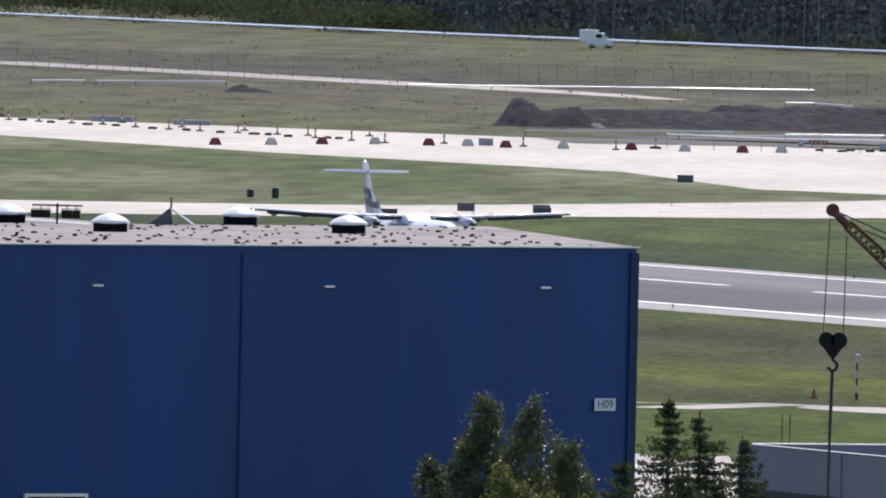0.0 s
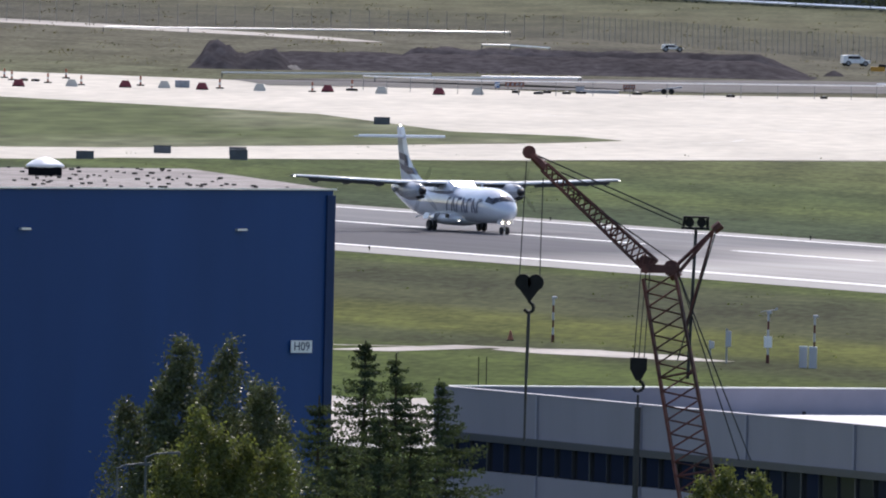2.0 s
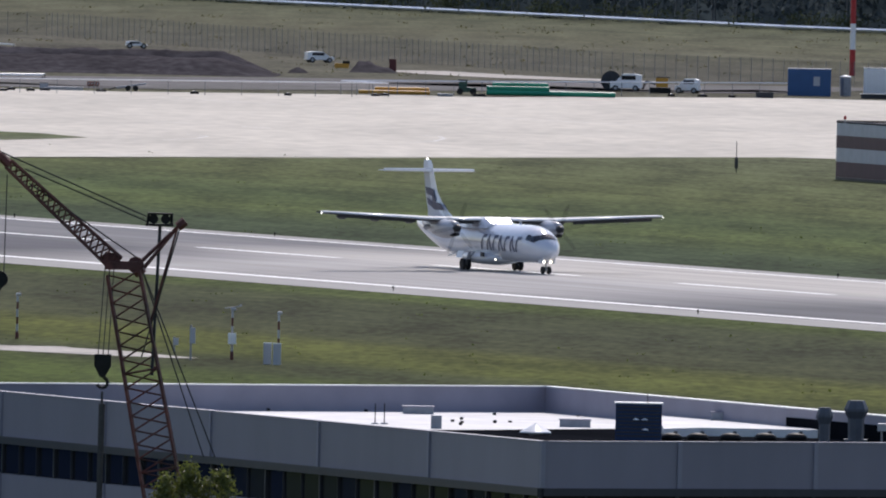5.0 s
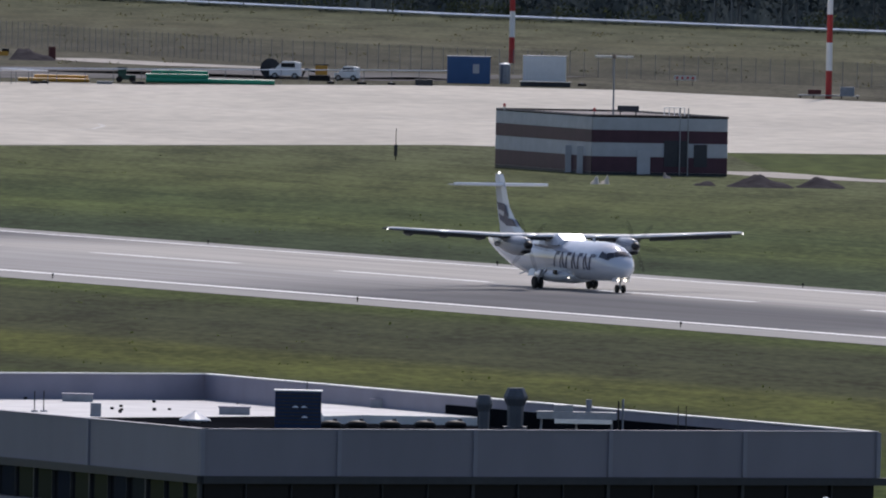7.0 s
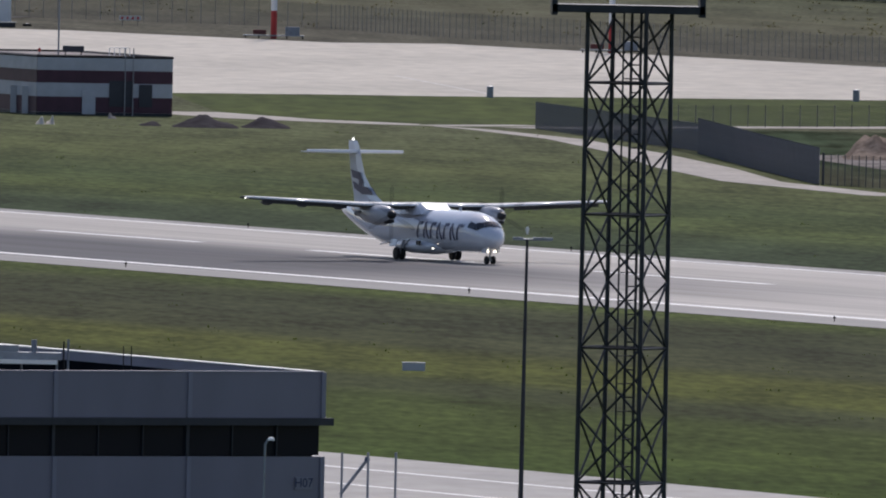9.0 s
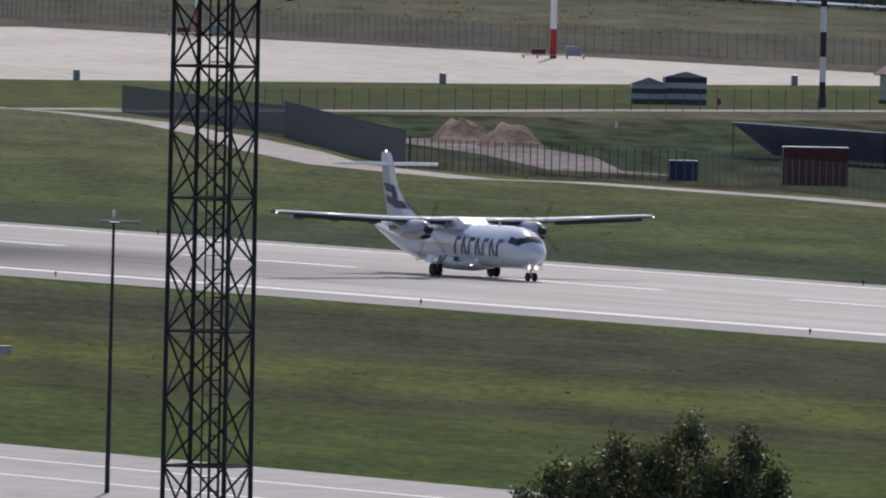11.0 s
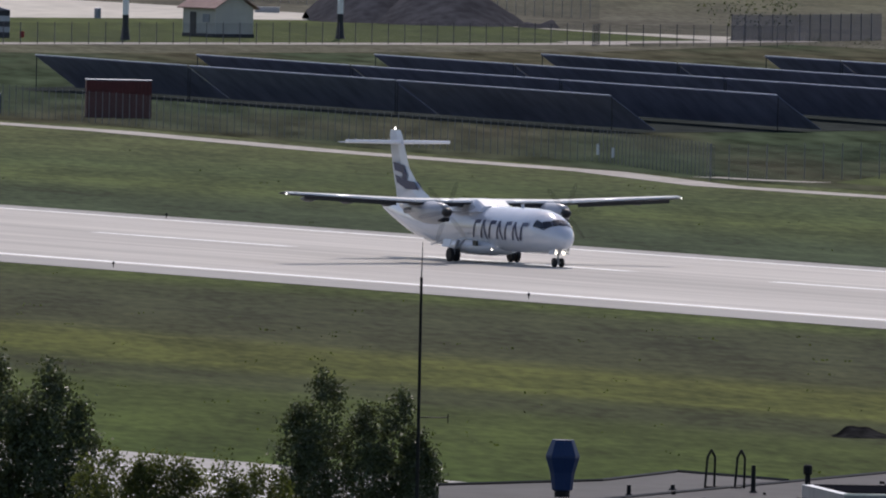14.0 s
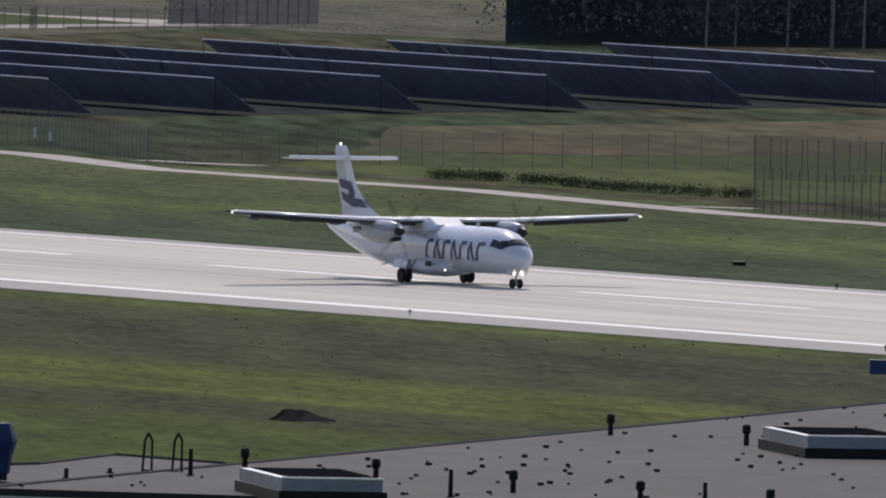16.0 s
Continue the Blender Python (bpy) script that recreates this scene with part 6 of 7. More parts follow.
# ---- mounds of soil ----
def mound(name, label, cat, X, Y, length, depth, height, mat, seed, turn=0.0, peaks=3):
    r = random.Random(seed)
    ob = Shape()
    k, m = 26, 12
    if peaks < 0:
        # a tipped bank: steep front, level ragged crest
        k, vs = 60, []
        for j in range(m + 1):
            for i in range(k + 1):
                u, v = i / k, j / m
                edge = min(1, 14 * u, 9 * (1 - u)) * min(1, 3.2 * v, 3.2 * (1 - v))
                z = height * edge * (1 + .16 * noise.noise((u * length * .35, v * 3, seed)) + .10 * noise.noise((u * length * 1.1, v * 6, seed + 3)))
                vs.append(((u - .5) * length, (v - .5) * depth, z - .04))
        ob.add(vs, [(j * (k + 1) + i, j * (k + 1) + i + 1, (j + 1) * (k + 1) + i + 1, (j + 1) * (k + 1) + i) for j in range(m) for i in range(k)])
        return tagged(part(name, ob, mat, at=Matrix.Translation((X, Y, 0)) @ Matrix.Rotation(radians(turn), 4, "Z"), smooth=True), label, cat)
    if not peaks:
        # a single tipped cone with a little roughness
        vs = []
        for j in range(m + 1):
            for i in range(k + 1):
                u, v = i / k * 2 - 1, j / m * 2 - 1
                z = height * max(0, 1 - math.hypot(u + .12, v)) ** .92
                vs.append((u * length / 2, v * depth / 2, z * (1 + .12 * noise.noise((u * 3, v * 3, seed))) + (.12 * noise.noise((u * 9, v * 9, seed)) if z > .1 else 0) - .03))
        ob.add(vs, [(j * (k + 1) + i, j * (k + 1) + i + 1, (j + 1) * (k + 1) + i + 1, (j + 1) * (k + 1) + i) for j in range(m) for i in range(k)])
        return tagged(part(name, ob, mat, at=Matrix.Translation((X, Y, 0)) @ Matrix.Rotation(radians(turn), 4, "Z"), smooth=True), label, cat)
    hills = [(r.uniform(.15, .85), r.uniform(.35, .65), r.uniform(.6, 1)) for _ in range(peaks)]
    vs = []
    for j in range(m + 1):
        for i in range(k + 1):
            u, v = i / k, j / m
            edge = min(1, 5 * min(u, 1 - u)) * math.sin(math.pi * v) ** .8
            hgt = max(a * math.exp(-((u - c) / .22) ** 2 - ((v - e) / .4) ** 2) for c, e, a in hills)
            z = height * edge * (.35 + .65 * hgt) * (1 + .35 * noise.noise((X + u * length, Y + v * depth, seed))) + .25 * height * edge * noise.noise((u * length * .6, v * depth * .6, seed + 4))
            vs.append((( u - .5) * length, (v - .5) * depth, max(0, z) - .05))
    ob.add(vs, [(j * (k + 1) + i, j * (k + 1) + i + 1, (j + 1) * (k + 1) + i + 1, (j + 1) * (k + 1) + i) for j in range(m) for i in range(k)])
    return tagged(part(name, ob, mat, at=Matrix.Translation((X, Y, 0)) @ Matrix.Rotation(radians(turn), 4, "Z"), smooth=True), label, cat)


mound("soil_heap", "dark heap of dug soil on the building site", "soil heap", -120.26, 3081.27, 12, 14, 3.4, M_SOIL, 2, 0, 2)
mound("gravel_heap", "small grey gravel heap", "gravel heap", -115.18, 3080.00, 3.4, 6, 1.0, M_SITE, 3, 0, 1)
mound("soil_bank", "long flat-topped dark bank of excavated soil", "soil bank", -90.5, 3098, 68, 34, 1.8, M_SOIL, 4, 0, -1)
mound("soil_ridge", "ragged dark ridge of soil along the bank", "soil bank", -82.0, 3124, 48, 16, 2.2, M_SOIL, 5, 0, -1)
mound("soil_heap", "low dark soil heap in the grass", "soil heap", -165.77, 3330.56, 6, 14, 1.0, M_SOIL, 7, 0, 2)
mound("soil_heap", "dark soil heap behind the fence", "soil heap", -46.98, 3141.71, 5.5, 14, 1.6, M_SOIL, 8, 0, 1)
mound("soil_heap", "small soil heap behind the fence", "soil heap", -55.17, 3123.33, 2.5, 8, .9, M_SOIL, 9, 0, 1)
mound("soil_heap", "dark soil heap beside the striped hut", "soil heap", 22.64, 2411.98, 2.2, 8, .55, M_SOIL, 10, 0, 1)
mound("soil_heap", "dark soil heap beside the striped hut", "soil heap", 27.42, 2409.30, 6.2, 12, 1.0, M_SOIL, 11, 0, 2)
mound("soil_heap", "dark soil heap beside the striped hut", "soil heap", 32.73, 2412.85, 4.6, 12, 1.0, M_SOIL, 12, 0, 1)
mound("gravel_heap", "tall dark grey gravel heap behind the grass strip", "gravel heap", 154.4, 2676, 14, 30, 5.6, M_DARKGRAVEL, 13, 0, 0)
mound("gravel_heap", "broad dark gravel heap behind the grass strip", "gravel heap", 161.4, 2668.0, 16, 30, 4.9, M_DARKGRAVEL, 14, 0, 0)
mound("gravel_heap", "low dark gravel heap", "gravel heap", 168.72, 2657.36, 4, 14, 1.0, M_DARKGRAVEL, 15, 0, 1)
mound("sand_heap", "brown sand heap beside the fence", "sand heap", 82.74, 2320.91, 6.0, 16, 2.3, M_SAND, 16, 0, 2)
mound("sand_heap", "brown sand heap beside the fence", "sand heap", 86.16, 2304.47, 6.0, 14, 1.9, M_SAND, 17, 0, 2)
mound("rubble_heap", "low dark rubble heap in the grass", "rubble", 104.25, 1377.39, 3.6, 5, .6, M_RUBBLE, 18, 0, 3)
mound("stone", "pale boulder before the striped hut", "boulder", 13.07, 2406.10, .9, 1.6, .95, M_CONCRETE, 19, 0, 1)
mound("stone", "pale boulder before the striped hut", "boulder", 13.91, 2407.11, .9, 1.6, .9, M_CONCRETE, 20, 0, 1)
mound("stone", "grey boulder before the striped hut", "boulder", 19.58, 2442.47, .9, 1.6, .6, M_SITE, 21, 0, 1)


# ---- fences ----
def fence(label, pts, gap, tall, net, post_mat, seed=0, top=None, radius=.05):
    ob = thing("fence", label, "fence")
    post = Shape().rod((0, 0, 0), (0, 0, tall), radius, radius, 5).mesh("post", post_mat)
    for a, b in zip(pts[:-1], pts[1:]):
        a, b = Vector((*a, 0)), Vector((*b, 0))
        L = (b - a).length
        k = max(1, round(L / gap))
        for i in range(k):
            part("post", post, post_mat, ob, at=Matrix.Translation(a.lerp(b, i / k)))
        if net:
            part("netting", Shape().add([a, b, b + Vector((0, 0, tall * .97)), a + Vector((0, 0, tall * .97))], [(0, 1, 2, 3)]), net, ob)
        if top:
            part("top_rail", Shape().rod(a + Vector((0, 0, tall)), b + Vector((0, 0, tall)), .06, .06, 4), top, ob)
    return ob


fence("tall faint mesh fence across the rough ground", [(-206.36, 3510.91), (-147.79, 3456.70), (-91.38, 3415.56), (-46.67, 3240.56)], 3.0, 2.9, M_NET, M_POSTLIGHT, 0, None, .035)
fence("tall faint mesh fence behind the building site", [(-46.67, 3240.56), (-21.16, 3152.06), (-0.42, 3113.75), (48.36, 3050.95)], 2.6, 2.8, M_NET, M_POSTLIGHT, 0, None, .035)
fence("tall faint mesh fence along the apron", [(48.36, 3050.95), (59.71, 3001.67), (103.24, 2876.13), (139.25, 2804.36), (178.33, 2714.51)], 2.0, 2.7, M_NET, M_POSTLIGHT, 0, None, .035)
fence("light site fence with a white top rail", [(-101.59, 2933.86), (-88.46, 2913.97), (-42.30, 2942.47), (-47.56, 2954.38), (-0.01, 3009.06)], 4.6, 1.5, None, M_POSTLIGHT, 0, M_FLASH, .04)
fence("mesh fence along the service road", [(69.85, 2456.24), (89.10, 2478.87), (99.04, 2487.82), (124.95, 2514.63), (168.32, 2561.35), (167.19, 2553.52), (187.22, 2573.14)], 2.4, 2.0, M_NET, M_POST, 0, None, .04)
fence("dense grey screen fence", [(56.75, 2435.18), (62.55, 2386.70), (68.27, 2340.28)], .9, 2.4, M_NETDARK, M_POST)
fence("dense grey screen fence", [(67.96, 2329.62), (70.98, 2258.31), (73.89, 2200.42)], 1.2, 3.0, M_NETDARK, M_POST)
fence("dark post fence round the solar park", [(74.36, 2207.79), (74.26, 2201.27), (84.67, 2180.19), (95.10, 2164.07)], 1.15, 2.5, M_NET, M_POST, 0, None, .04)
fence("faint post fence round the solar park", [(95.10, 2164.07), (105.84, 2127.34), (117.44, 2088.91), (133.68, 2031.49), (138.85, 1983.68)], 1.6, 2.5, M_NET, M_POSTLIGHT, 0, None, .028)
fence("mesh fence before the meadow", [(137.93, 1975.61), (151.36, 1992.57), (159.63, 1981.59), (172.84, 1985.65), (193.07, 1997.40), (211.31, 2002.02)], 2.35, 2.6, M_NET, M_POSTLIGHT, 0, None, .032)
fence("dark mesh fence beyond the road loop", [(182.99, 2595.40), (189.94, 2603.32), (198.91, 2619.67)], 2.2, 2.6, M_NETDARK, M_POST)
cage = [(170.92, 1859.78), (182.23, 1833.01), (194.05, 1952.50), (180.25, 1961.83), (170.92, 1859.78)]
fence("dark mesh cage beside the gravel track", cage, 1.25, 3.0, M_NET, M_POST, 0, None, .035)
# guard rail at the forest
rail = thing("guard_rail", "long white guard rail before the forest", "guard rail")
for a, b in zip(FLINE[:-1], FLINE[1:]):
    part("rail", Shape().rod((*a, .5), (*b, .5), .22, .22, 4), M_FLASH, rail)
    L = (Vector(b) - Vector(a)).length
    for i in range(int(L / 14)):
        p = Vector(a).lerp(Vector(b), i / int(L / 14))
        part("post", Shape().rod((p.x, p.y + .1, 0), (p.x, p.y + .1, .5), .08, .08, 4), M_POST, rail)
for pts in ([(-193.46, 3356.31), (-187.58, 3367.62)], [(-186.03, 3364.47), (-181.67, 3372.83), (-171.33, 3386.49)], [(-149.42, 3391.48), (-139.32, 3398.41), (-117.04, 3416.02), (-100.51, 3422.68)], [(-100.10, 3295.49), (-96.75, 3295.90), (-91.53, 3277.46)], [(-119.42, 3005.41), (-97.45, 3027.60)], [(-102.43, 2993.98), (-81.13, 3019.05)], [(-91.62, 3017.09), (-81.01, 3024.98)]):
    pl_ = thing("plastic_pipe", "pale plastic pipe lying on trestles", "pipe")
    for a, b in zip(pts[:-1], pts[1:]):
        part("pipe", Shape().rod((*a, .55), (*b, .55), .09, .09, 5), M_WHITE, pl_)
    for q in pts:
        part("trestle", Shape().rod((*q, 0), (*q, .5), .06, .06, 4), M_POST, pl_)


# ---- barriers, posts, signs on the apron edge ----
def barrier(X, Y, mat, label):
    ob = thing("traffic_barrier", label, "traffic barrier", Matrix.Translation((X, Y, .02)), "apron edge barriers")
    part("body", Shape().loft([[Vector((sx * a, sy * b, z)) for sx, sy in ((-1, -1), (1, -1), (1, 1), (-1, 1))] for z, a, b in ((0, .62, .45), (.25, .6, .42), (.6, .42, .3), (.75, .34, .25))]), mat, ob)
    part("foot", Shape().box((0, 0, .05), (1.3, .95, .1)), M_BLACK if mat is M_BARRIER else M_WORN, ob)


for k, (X, Y) in enumerate([(-146.86, 2883.12), (-141.45, 2891.85), (-136.71, 2903.94), (-131.52, 2912.35), (-125.88, 2912.57), (-121.86, 2914.61), (-117.61, 2908.18), (-111.59, 2909.02), (-104.55, 2911.48), (-98.77, 2907.56), (-92.75, 2908.41), (-88.85, 2914.59)]):
    if k % 2 == 0:
        barrier(X, Y, M_BARRIER, "dark red plastic traffic barrier on the apron edge")
    else:
        barrier(X, Y, M_CREAM, "white plastic traffic barrier on the apron edge")
for X, Y in [(-177.50, 3037.76), (-179.79, 3063.90), (-173.68, 3029.50), (-172.13, 3047.04), (-169.64, 3021.67), (-166.04, 3018.05), (-161.57, 3001.44), (-164.86, 3034.78), (-157.32, 2989.48), (-153.55, 2981.58), (-156.95, 3009.26), (-149.12, 2974.84), (-149.33, 2993.39), (-144.56, 2968.41), (-141.11, 2964.83), (-139.56, 2948.92), (-135.00, 2933.62), (-134.77, 2970.66), (-130.95, 2922.20), (-124.91, 2927.51), (-116.21, 2919.26), (-106.07, 2909.06), (-102.72, 2932.05)]:
    ob = thing("marker_post", "short orange-banded marker post on a dark foot", "marker post", Matrix.Translation((X, Y, .02)), "apron marker posts")
    part("post", Shape().rod((0, 0, 0), (0, 0, 1.05), .11, .1, 7), M_ORANGE, ob)
    part("band", Shape().rod((0, 0, .4), (0, 0, .65), .125, .12, 7), M_WORN, ob, "pale band")
    part("foot", Shape().box((0, 0, .07), (.8, .5, .14)), M_BLACK, ob)
r = random.Random(29)
for X, Y in [(-175.83, 3035.68), (-171.98, 3022.57), (-167.32, 3011.01), (-164.02, 3006.93), (-159.17, 2991.11), (-155.12, 2983.67), (-150.86, 2971.94), (-146.85, 2964.60), (-145.24, 2962.63), (-142.66, 2953.03), (-138.13, 2946.69), (-136.82, 2944.29), (-102.43, 2923.67), (-85.41, 2933.17), (-82.88, 2928.40), (-80.02, 2932.94), (-72.68, 2938.72), (-62.75, 2936.77), (-52.91, 2939.03), (-43.77, 2948.86), (-82.22, 2936.91), (-78.65, 2938.12), (-42.84, 2952.84), (-12.51, 2994.51), (-9.16, 2995.19), (-5.93, 2995.69), (14.75, 3018.12)]:
    ob = thing("kerb_weight", "dark rubber weight block on the apron edge", "weight block", Matrix.Translation((X, Y, .02)), "apron weight blocks")
    part("block", Shape().box((0, 0, .12), (r.uniform(.7, 1.2), .6, .24)), M_BLACK, ob)
    part("handle", Shape().rod((-.15, 0, .27), (.15, 0, .27), .04), M_METAL, ob)


def slab(name, label, cat, X, Y, size, mat, lid=None, z=0.02, group=""):
    """A low solid box with a lid strip."""
    ob = thing(name, label, cat, Matrix.Translation((X, Y, z)), group)
    part("body", Shape().box((0, 0, size[2] / 2), size), mat, ob)
    part("lid", Shape().box((0, 0, size[2] + .03), (size[0] * 1.04, size[1] * 1.04, .06)), lid or mat, ob)
    return ob


slab("concrete_beam", "long grey concrete beam on the grass", "concrete beam", -166.38, 3042.05, (4.6, 1.2, .6), M_GALV, M_CONCRETE)
slab("concrete_beam", "long grey concrete beam on the grass", "concrete beam", -156.86, 3028.83, (4.0, 1.2, .5), M_GALV, M_CONCRETE)
for X, Y in [(-91.50, 2696.85), (-97.79, 2500.60), (-109.88, 2462.29), (-104.64, 2501.31)]:
    slab("airfield_sign", "black airfield sign board on the grass", "airfield sign", X, Y, (1.55, .3, .66), M_COWL, M_MAST, .05, "airfield signs")
slab("airfield_sign", "black airfield sign board on the grass", "airfield sign", -96.66, 2473.81, (1.6, .3, .85), M_COWL, M_MAST, .05, "airfield signs")
for X, Y, hh in ((-126.71, 2553.12, .7), (-124.25, 2549.79, .95)):
    ob = thing("equipment_bin", "dark equipment bin in the grass", "bin", Matrix.Translation((X, Y, .05)))
    part("drum", Shape().lathe((0, 0, 0), [(0, .32), (hh * .8, .34), (hh, .28)], 10), M_MAST, ob)
    part("lid", Shape().lathe((0, 0, hh), [(0, .36), (.06, .3)], 10), M_METAL, ob)
for X, Y, hh in ((56.24, 2600.18, 1.0), (91.34, 2621.50, 1.05), (126.39, 2658.15, .95)):
    ob = thing("equipment_drum", "grey cylindrical equipment drum beside the apron", "drum", Matrix.Translation((X, Y, 0)), "apron drums")
    part("drum", Shape().lathe((0, 0, 0), [(0, .32), (hh * .9, .32), (hh, .28)], 12), M_GALV, ob)
    part("lid", Shape().lathe((0, 0, hh), [(0, .37), (.05, .34), (.1, .1)], 12), M_METAL, ob)


def board(name, label, cat, X, Y, w, hh, z, mat, mark):
    ob = thing(name, label, cat, Matrix.Translation((X, Y, 0)))
    for sx in (-.35, .35):
        part("leg", Shape().rod((sx * w, 0, 0), (sx * w, 0, z + .1), .04, .04, 5), M_POST, ob)
    part("board", Shape().box((0, 0, z + hh / 2), (w, .06, hh)), mat, ob)
    for k in range(4):
        part("stripe", Shape().box((w * (-.36 + .24 * k), -.04, z + hh / 2), (w * .1, .02, hh * .6), Matrix.Rotation(radians(25), 3, "Y")), mark, ob)
    return ob


board("warning_board", "orange and white closure board", "warning board", -86.27, 2958.43, 2.0, .5, .35, M_ORANGE, M_PALE)
board("warning_board", "small blue sign board on thin legs", "warning board", -87.93, 2951.30, .5, .65, .3, M_BLUEBOX, M_WHITE)
board("warning_board", "orange closure board on thin legs", "warning board", -74.14, 2961.89, 1.3, .45, .3, M_ORANGE, M_PALE)
board("arrow_board", "red chevron board on the apron edge", "warning board", 26.13, 3039.73, 2.4, .5, .6, M_WORN, M_RED)


# ---- vehicles and site gear ----
def vehicle(name, label, X, Y, L, W, H, mat, cab=.35, turn=0.0, box_h=None, tall_cab=False):
    ob = thing(name, label, "vehicle", Matrix.Translation((X, Y, .03)) @ Matrix.Rotation(radians(turn), 4, "Z"))
    part("body", Shape().loft([[Vector((x, sy * w, z)) for sy, z in ((-1, .35), (1, .35), (1, H * .55), (-1, H * .55))] for x, w in ((-L / 2, W / 2 - .05), (-L / 2 + .1, W / 2), (L / 2 - .3, W / 2), (L / 2, W / 2 - .15))]), mat, ob)
    part("cabin", Shape().loft([[Vector((x, sy * W * .47, z)) for sy, z in ((-1, H * .5), (1, H * .5), (1, zt), (-1, zt))] for x, zt in ((-L / 2 + .05, H * .93), (-L * .3, H), (L * .08, H), (L * .3, H * .6))]), mat, ob)
    part("windscreen", Shape().add([(L * .1, -W * .42, H * .96), (L * .1, W * .42, H * .96), (L * .29, W * .44, H * .64), (L * .29, -W * .44, H * .64)], [(0, 1, 2, 3), (3, 2, 1, 0)]), M_WINDOW, ob)
    for sy in (-1, 1):
        part("side_window", Shape().box((-L * .1, sy * W * .475, H * .78), (L * .45, .03, H * .24)), M_WINDOW, ob)
        for sx in (-.32, .32):
            wh = part("wheel", Shape().lathe((sx * L, sy * W * .45, .33), [(-.1, .2), (-.1, .33), (.1, .33), (.1, .2)], 12, "y"), M_TYRE, ob)
            part("rim", Shape().lathe((sx * L, sy * W * .46, .33), [(-.11, .1), (-.11, .19), (.11, .19), (.11, .1)], 10, "y"), M_METAL, wh)
    return ob


truck = vehicle("box_truck", "white box truck on the road before the forest", -144.92, 3905.25, 3.6, 2.0, 2.2, M_WHITE, .35, -10)
part("cargo_box", Shape().box((-1.6, 0, 1.75), (2.4, 2.1, 1.7)), M_WHITE, truck, "white cargo box")
vehicle("van", "white van parked behind the site fence", -10.84, 3019.29, 2.6, 1.8, 1.6, M_WHITE, .35, 170)
vehicle("car", "white car on the building site", -17.59, 3026.92, 3.4, 1.8, 1.9, M_WHITE, .35, 175)
vehicle("car", "white estate car behind the soil bank", -54.25, 3210.58, 3.2, 1.8, 1.3, M_WHITE, .35, 15)
vehicle("car", "pale car far behind the soil bank", -77.69, 3305.77, 2.6, 1.7, .9, M_WHITE, .35, 5)
ex = thing("excavator", "small dark excavator with a yellow cab on the site", "excavator", Matrix.Translation((-13.83, 3014.71, .05)))
part("track", Shape().box((0, -.6, .3), (2.3, .45, .6)), M_BLACK, ex)
part("track", Shape().box((0, .6, .3), (2.3, .45, .6)), M_BLACK, ex)
part("cab", Shape().box((.2, 0, 1.15), (1.3, 1.4, 1.0)), M_YELLOW, ex)
part("roof", Shape().box((.3, 0, 1.75), (1.5, 1.4, .12)), M_BLACK, ex)
part("arm", Shape().rod((-.5, 0, 1.0), (-1.5, 0, 1.3), .14).rod((-1.5, 0, 1.3), (-1.9, 0, .4), .11), M_BLACK, ex)
reel = thing("cable_reel", "large dark cable reel standing on edge", "cable reel", Matrix.Translation((-19.27, 3028.86, 1.1)))
for yy in (-.5, .5):
    part("flange", Shape().lathe((0, yy, 0), [(-.06, 1.1), (.06, 1.1)], 20, "y"), M_MAST, reel)
part("drum", Shape().lathe((0, 0, 0), [(-.5, .75), (.5, .75)], 16, "y"), M_BLACK, reel)
lt = thing("forklift", "dark green site tractor", "tractor", Matrix.Translation((-34.44, 2969.99, .05)))
part("chassis", Shape().box((.2, 0, .55), (1.9, 1.1, .5)), M_DKGREEN, lt)
part("cab", Shape().box((-.3, 0, 1.15), (.9, 1.0, .8)), M_DKGREEN, lt)
part("roof", Shape().box((-.3, 0, 1.6), (1.1, 1.1, .1)), M_BLACK, lt)
for sx in (-.6, .8):
    for sy in (-.55, .55):
        part("wheel", Shape().lathe((sx, sy, .35), [(-.12, .22), (-.12, .35), (.12, .35), (.12, .22)], 12, "y"), M_TYRE, lt)
pipes = thing("green_pipe_stack", "stack of shiny green plastic pipes", "pipe stack", Matrix.Translation((-25.34, 2975.04, .03)))
for k in range(4):
    part("pipe", Shape().rod((-6.9, k * .55 - .9, .27), (6.9, k * .55 - .9, .27), .27, .27, 12), M_GREEN, pipes)
for k in range(3):
    part("pipe", Shape().rod((-6.9, k * .55 - .6, .72), (-.2, k * .55 - .6, .72), .27, .27, 12), M_GREEN, pipes)
part("pipe", Shape().rod((-6.3, 0, 1.13), (-.3, 0, 1.13), .25, .25, 12), M_GREEN, pipes)
yp = thing("yellow_pipe_stack", "ochre plastic pipes lying in a bundle", "pipe stack", Matrix.Translation((-42.03, 2967.20, .03)))
for k, (x0, x1, z) in enumerate(((-3.8, 3.6, .2), (-2.2, 3.8, .2), (-2.0, 3.7, .55), (-2.1, 3.2, .5))):
    part("pipe", Shape().rod((x0, k * .45 - .6, z), (x1, k * .45 - .6, z), .2, .2, 10), M_YELLOW, yp)
tr = thing("tilted_trailer", "grey flat trailer with a raised end", "trailer", Matrix.Translation((-69.73, 2946.66, .1)))
part("bed", Shape().box((0, 0, .5), (3.2, 1.6, .16), Matrix.Rotation(radians(-9), 3, "Y")), M_GALV, tr)
for x in (-.3, .5):
    part("wheel", Shape().lathe((x, -.8, .25), [(-.1, .15), (-.1, .3), (.1, .3), (.1, .15)], 10, "y"), M_TYRE, tr)
part("drawbar", Shape().rod((-1.5, 0, .3), (-2.4, 0, .05), .06), M_BLACK, tr)
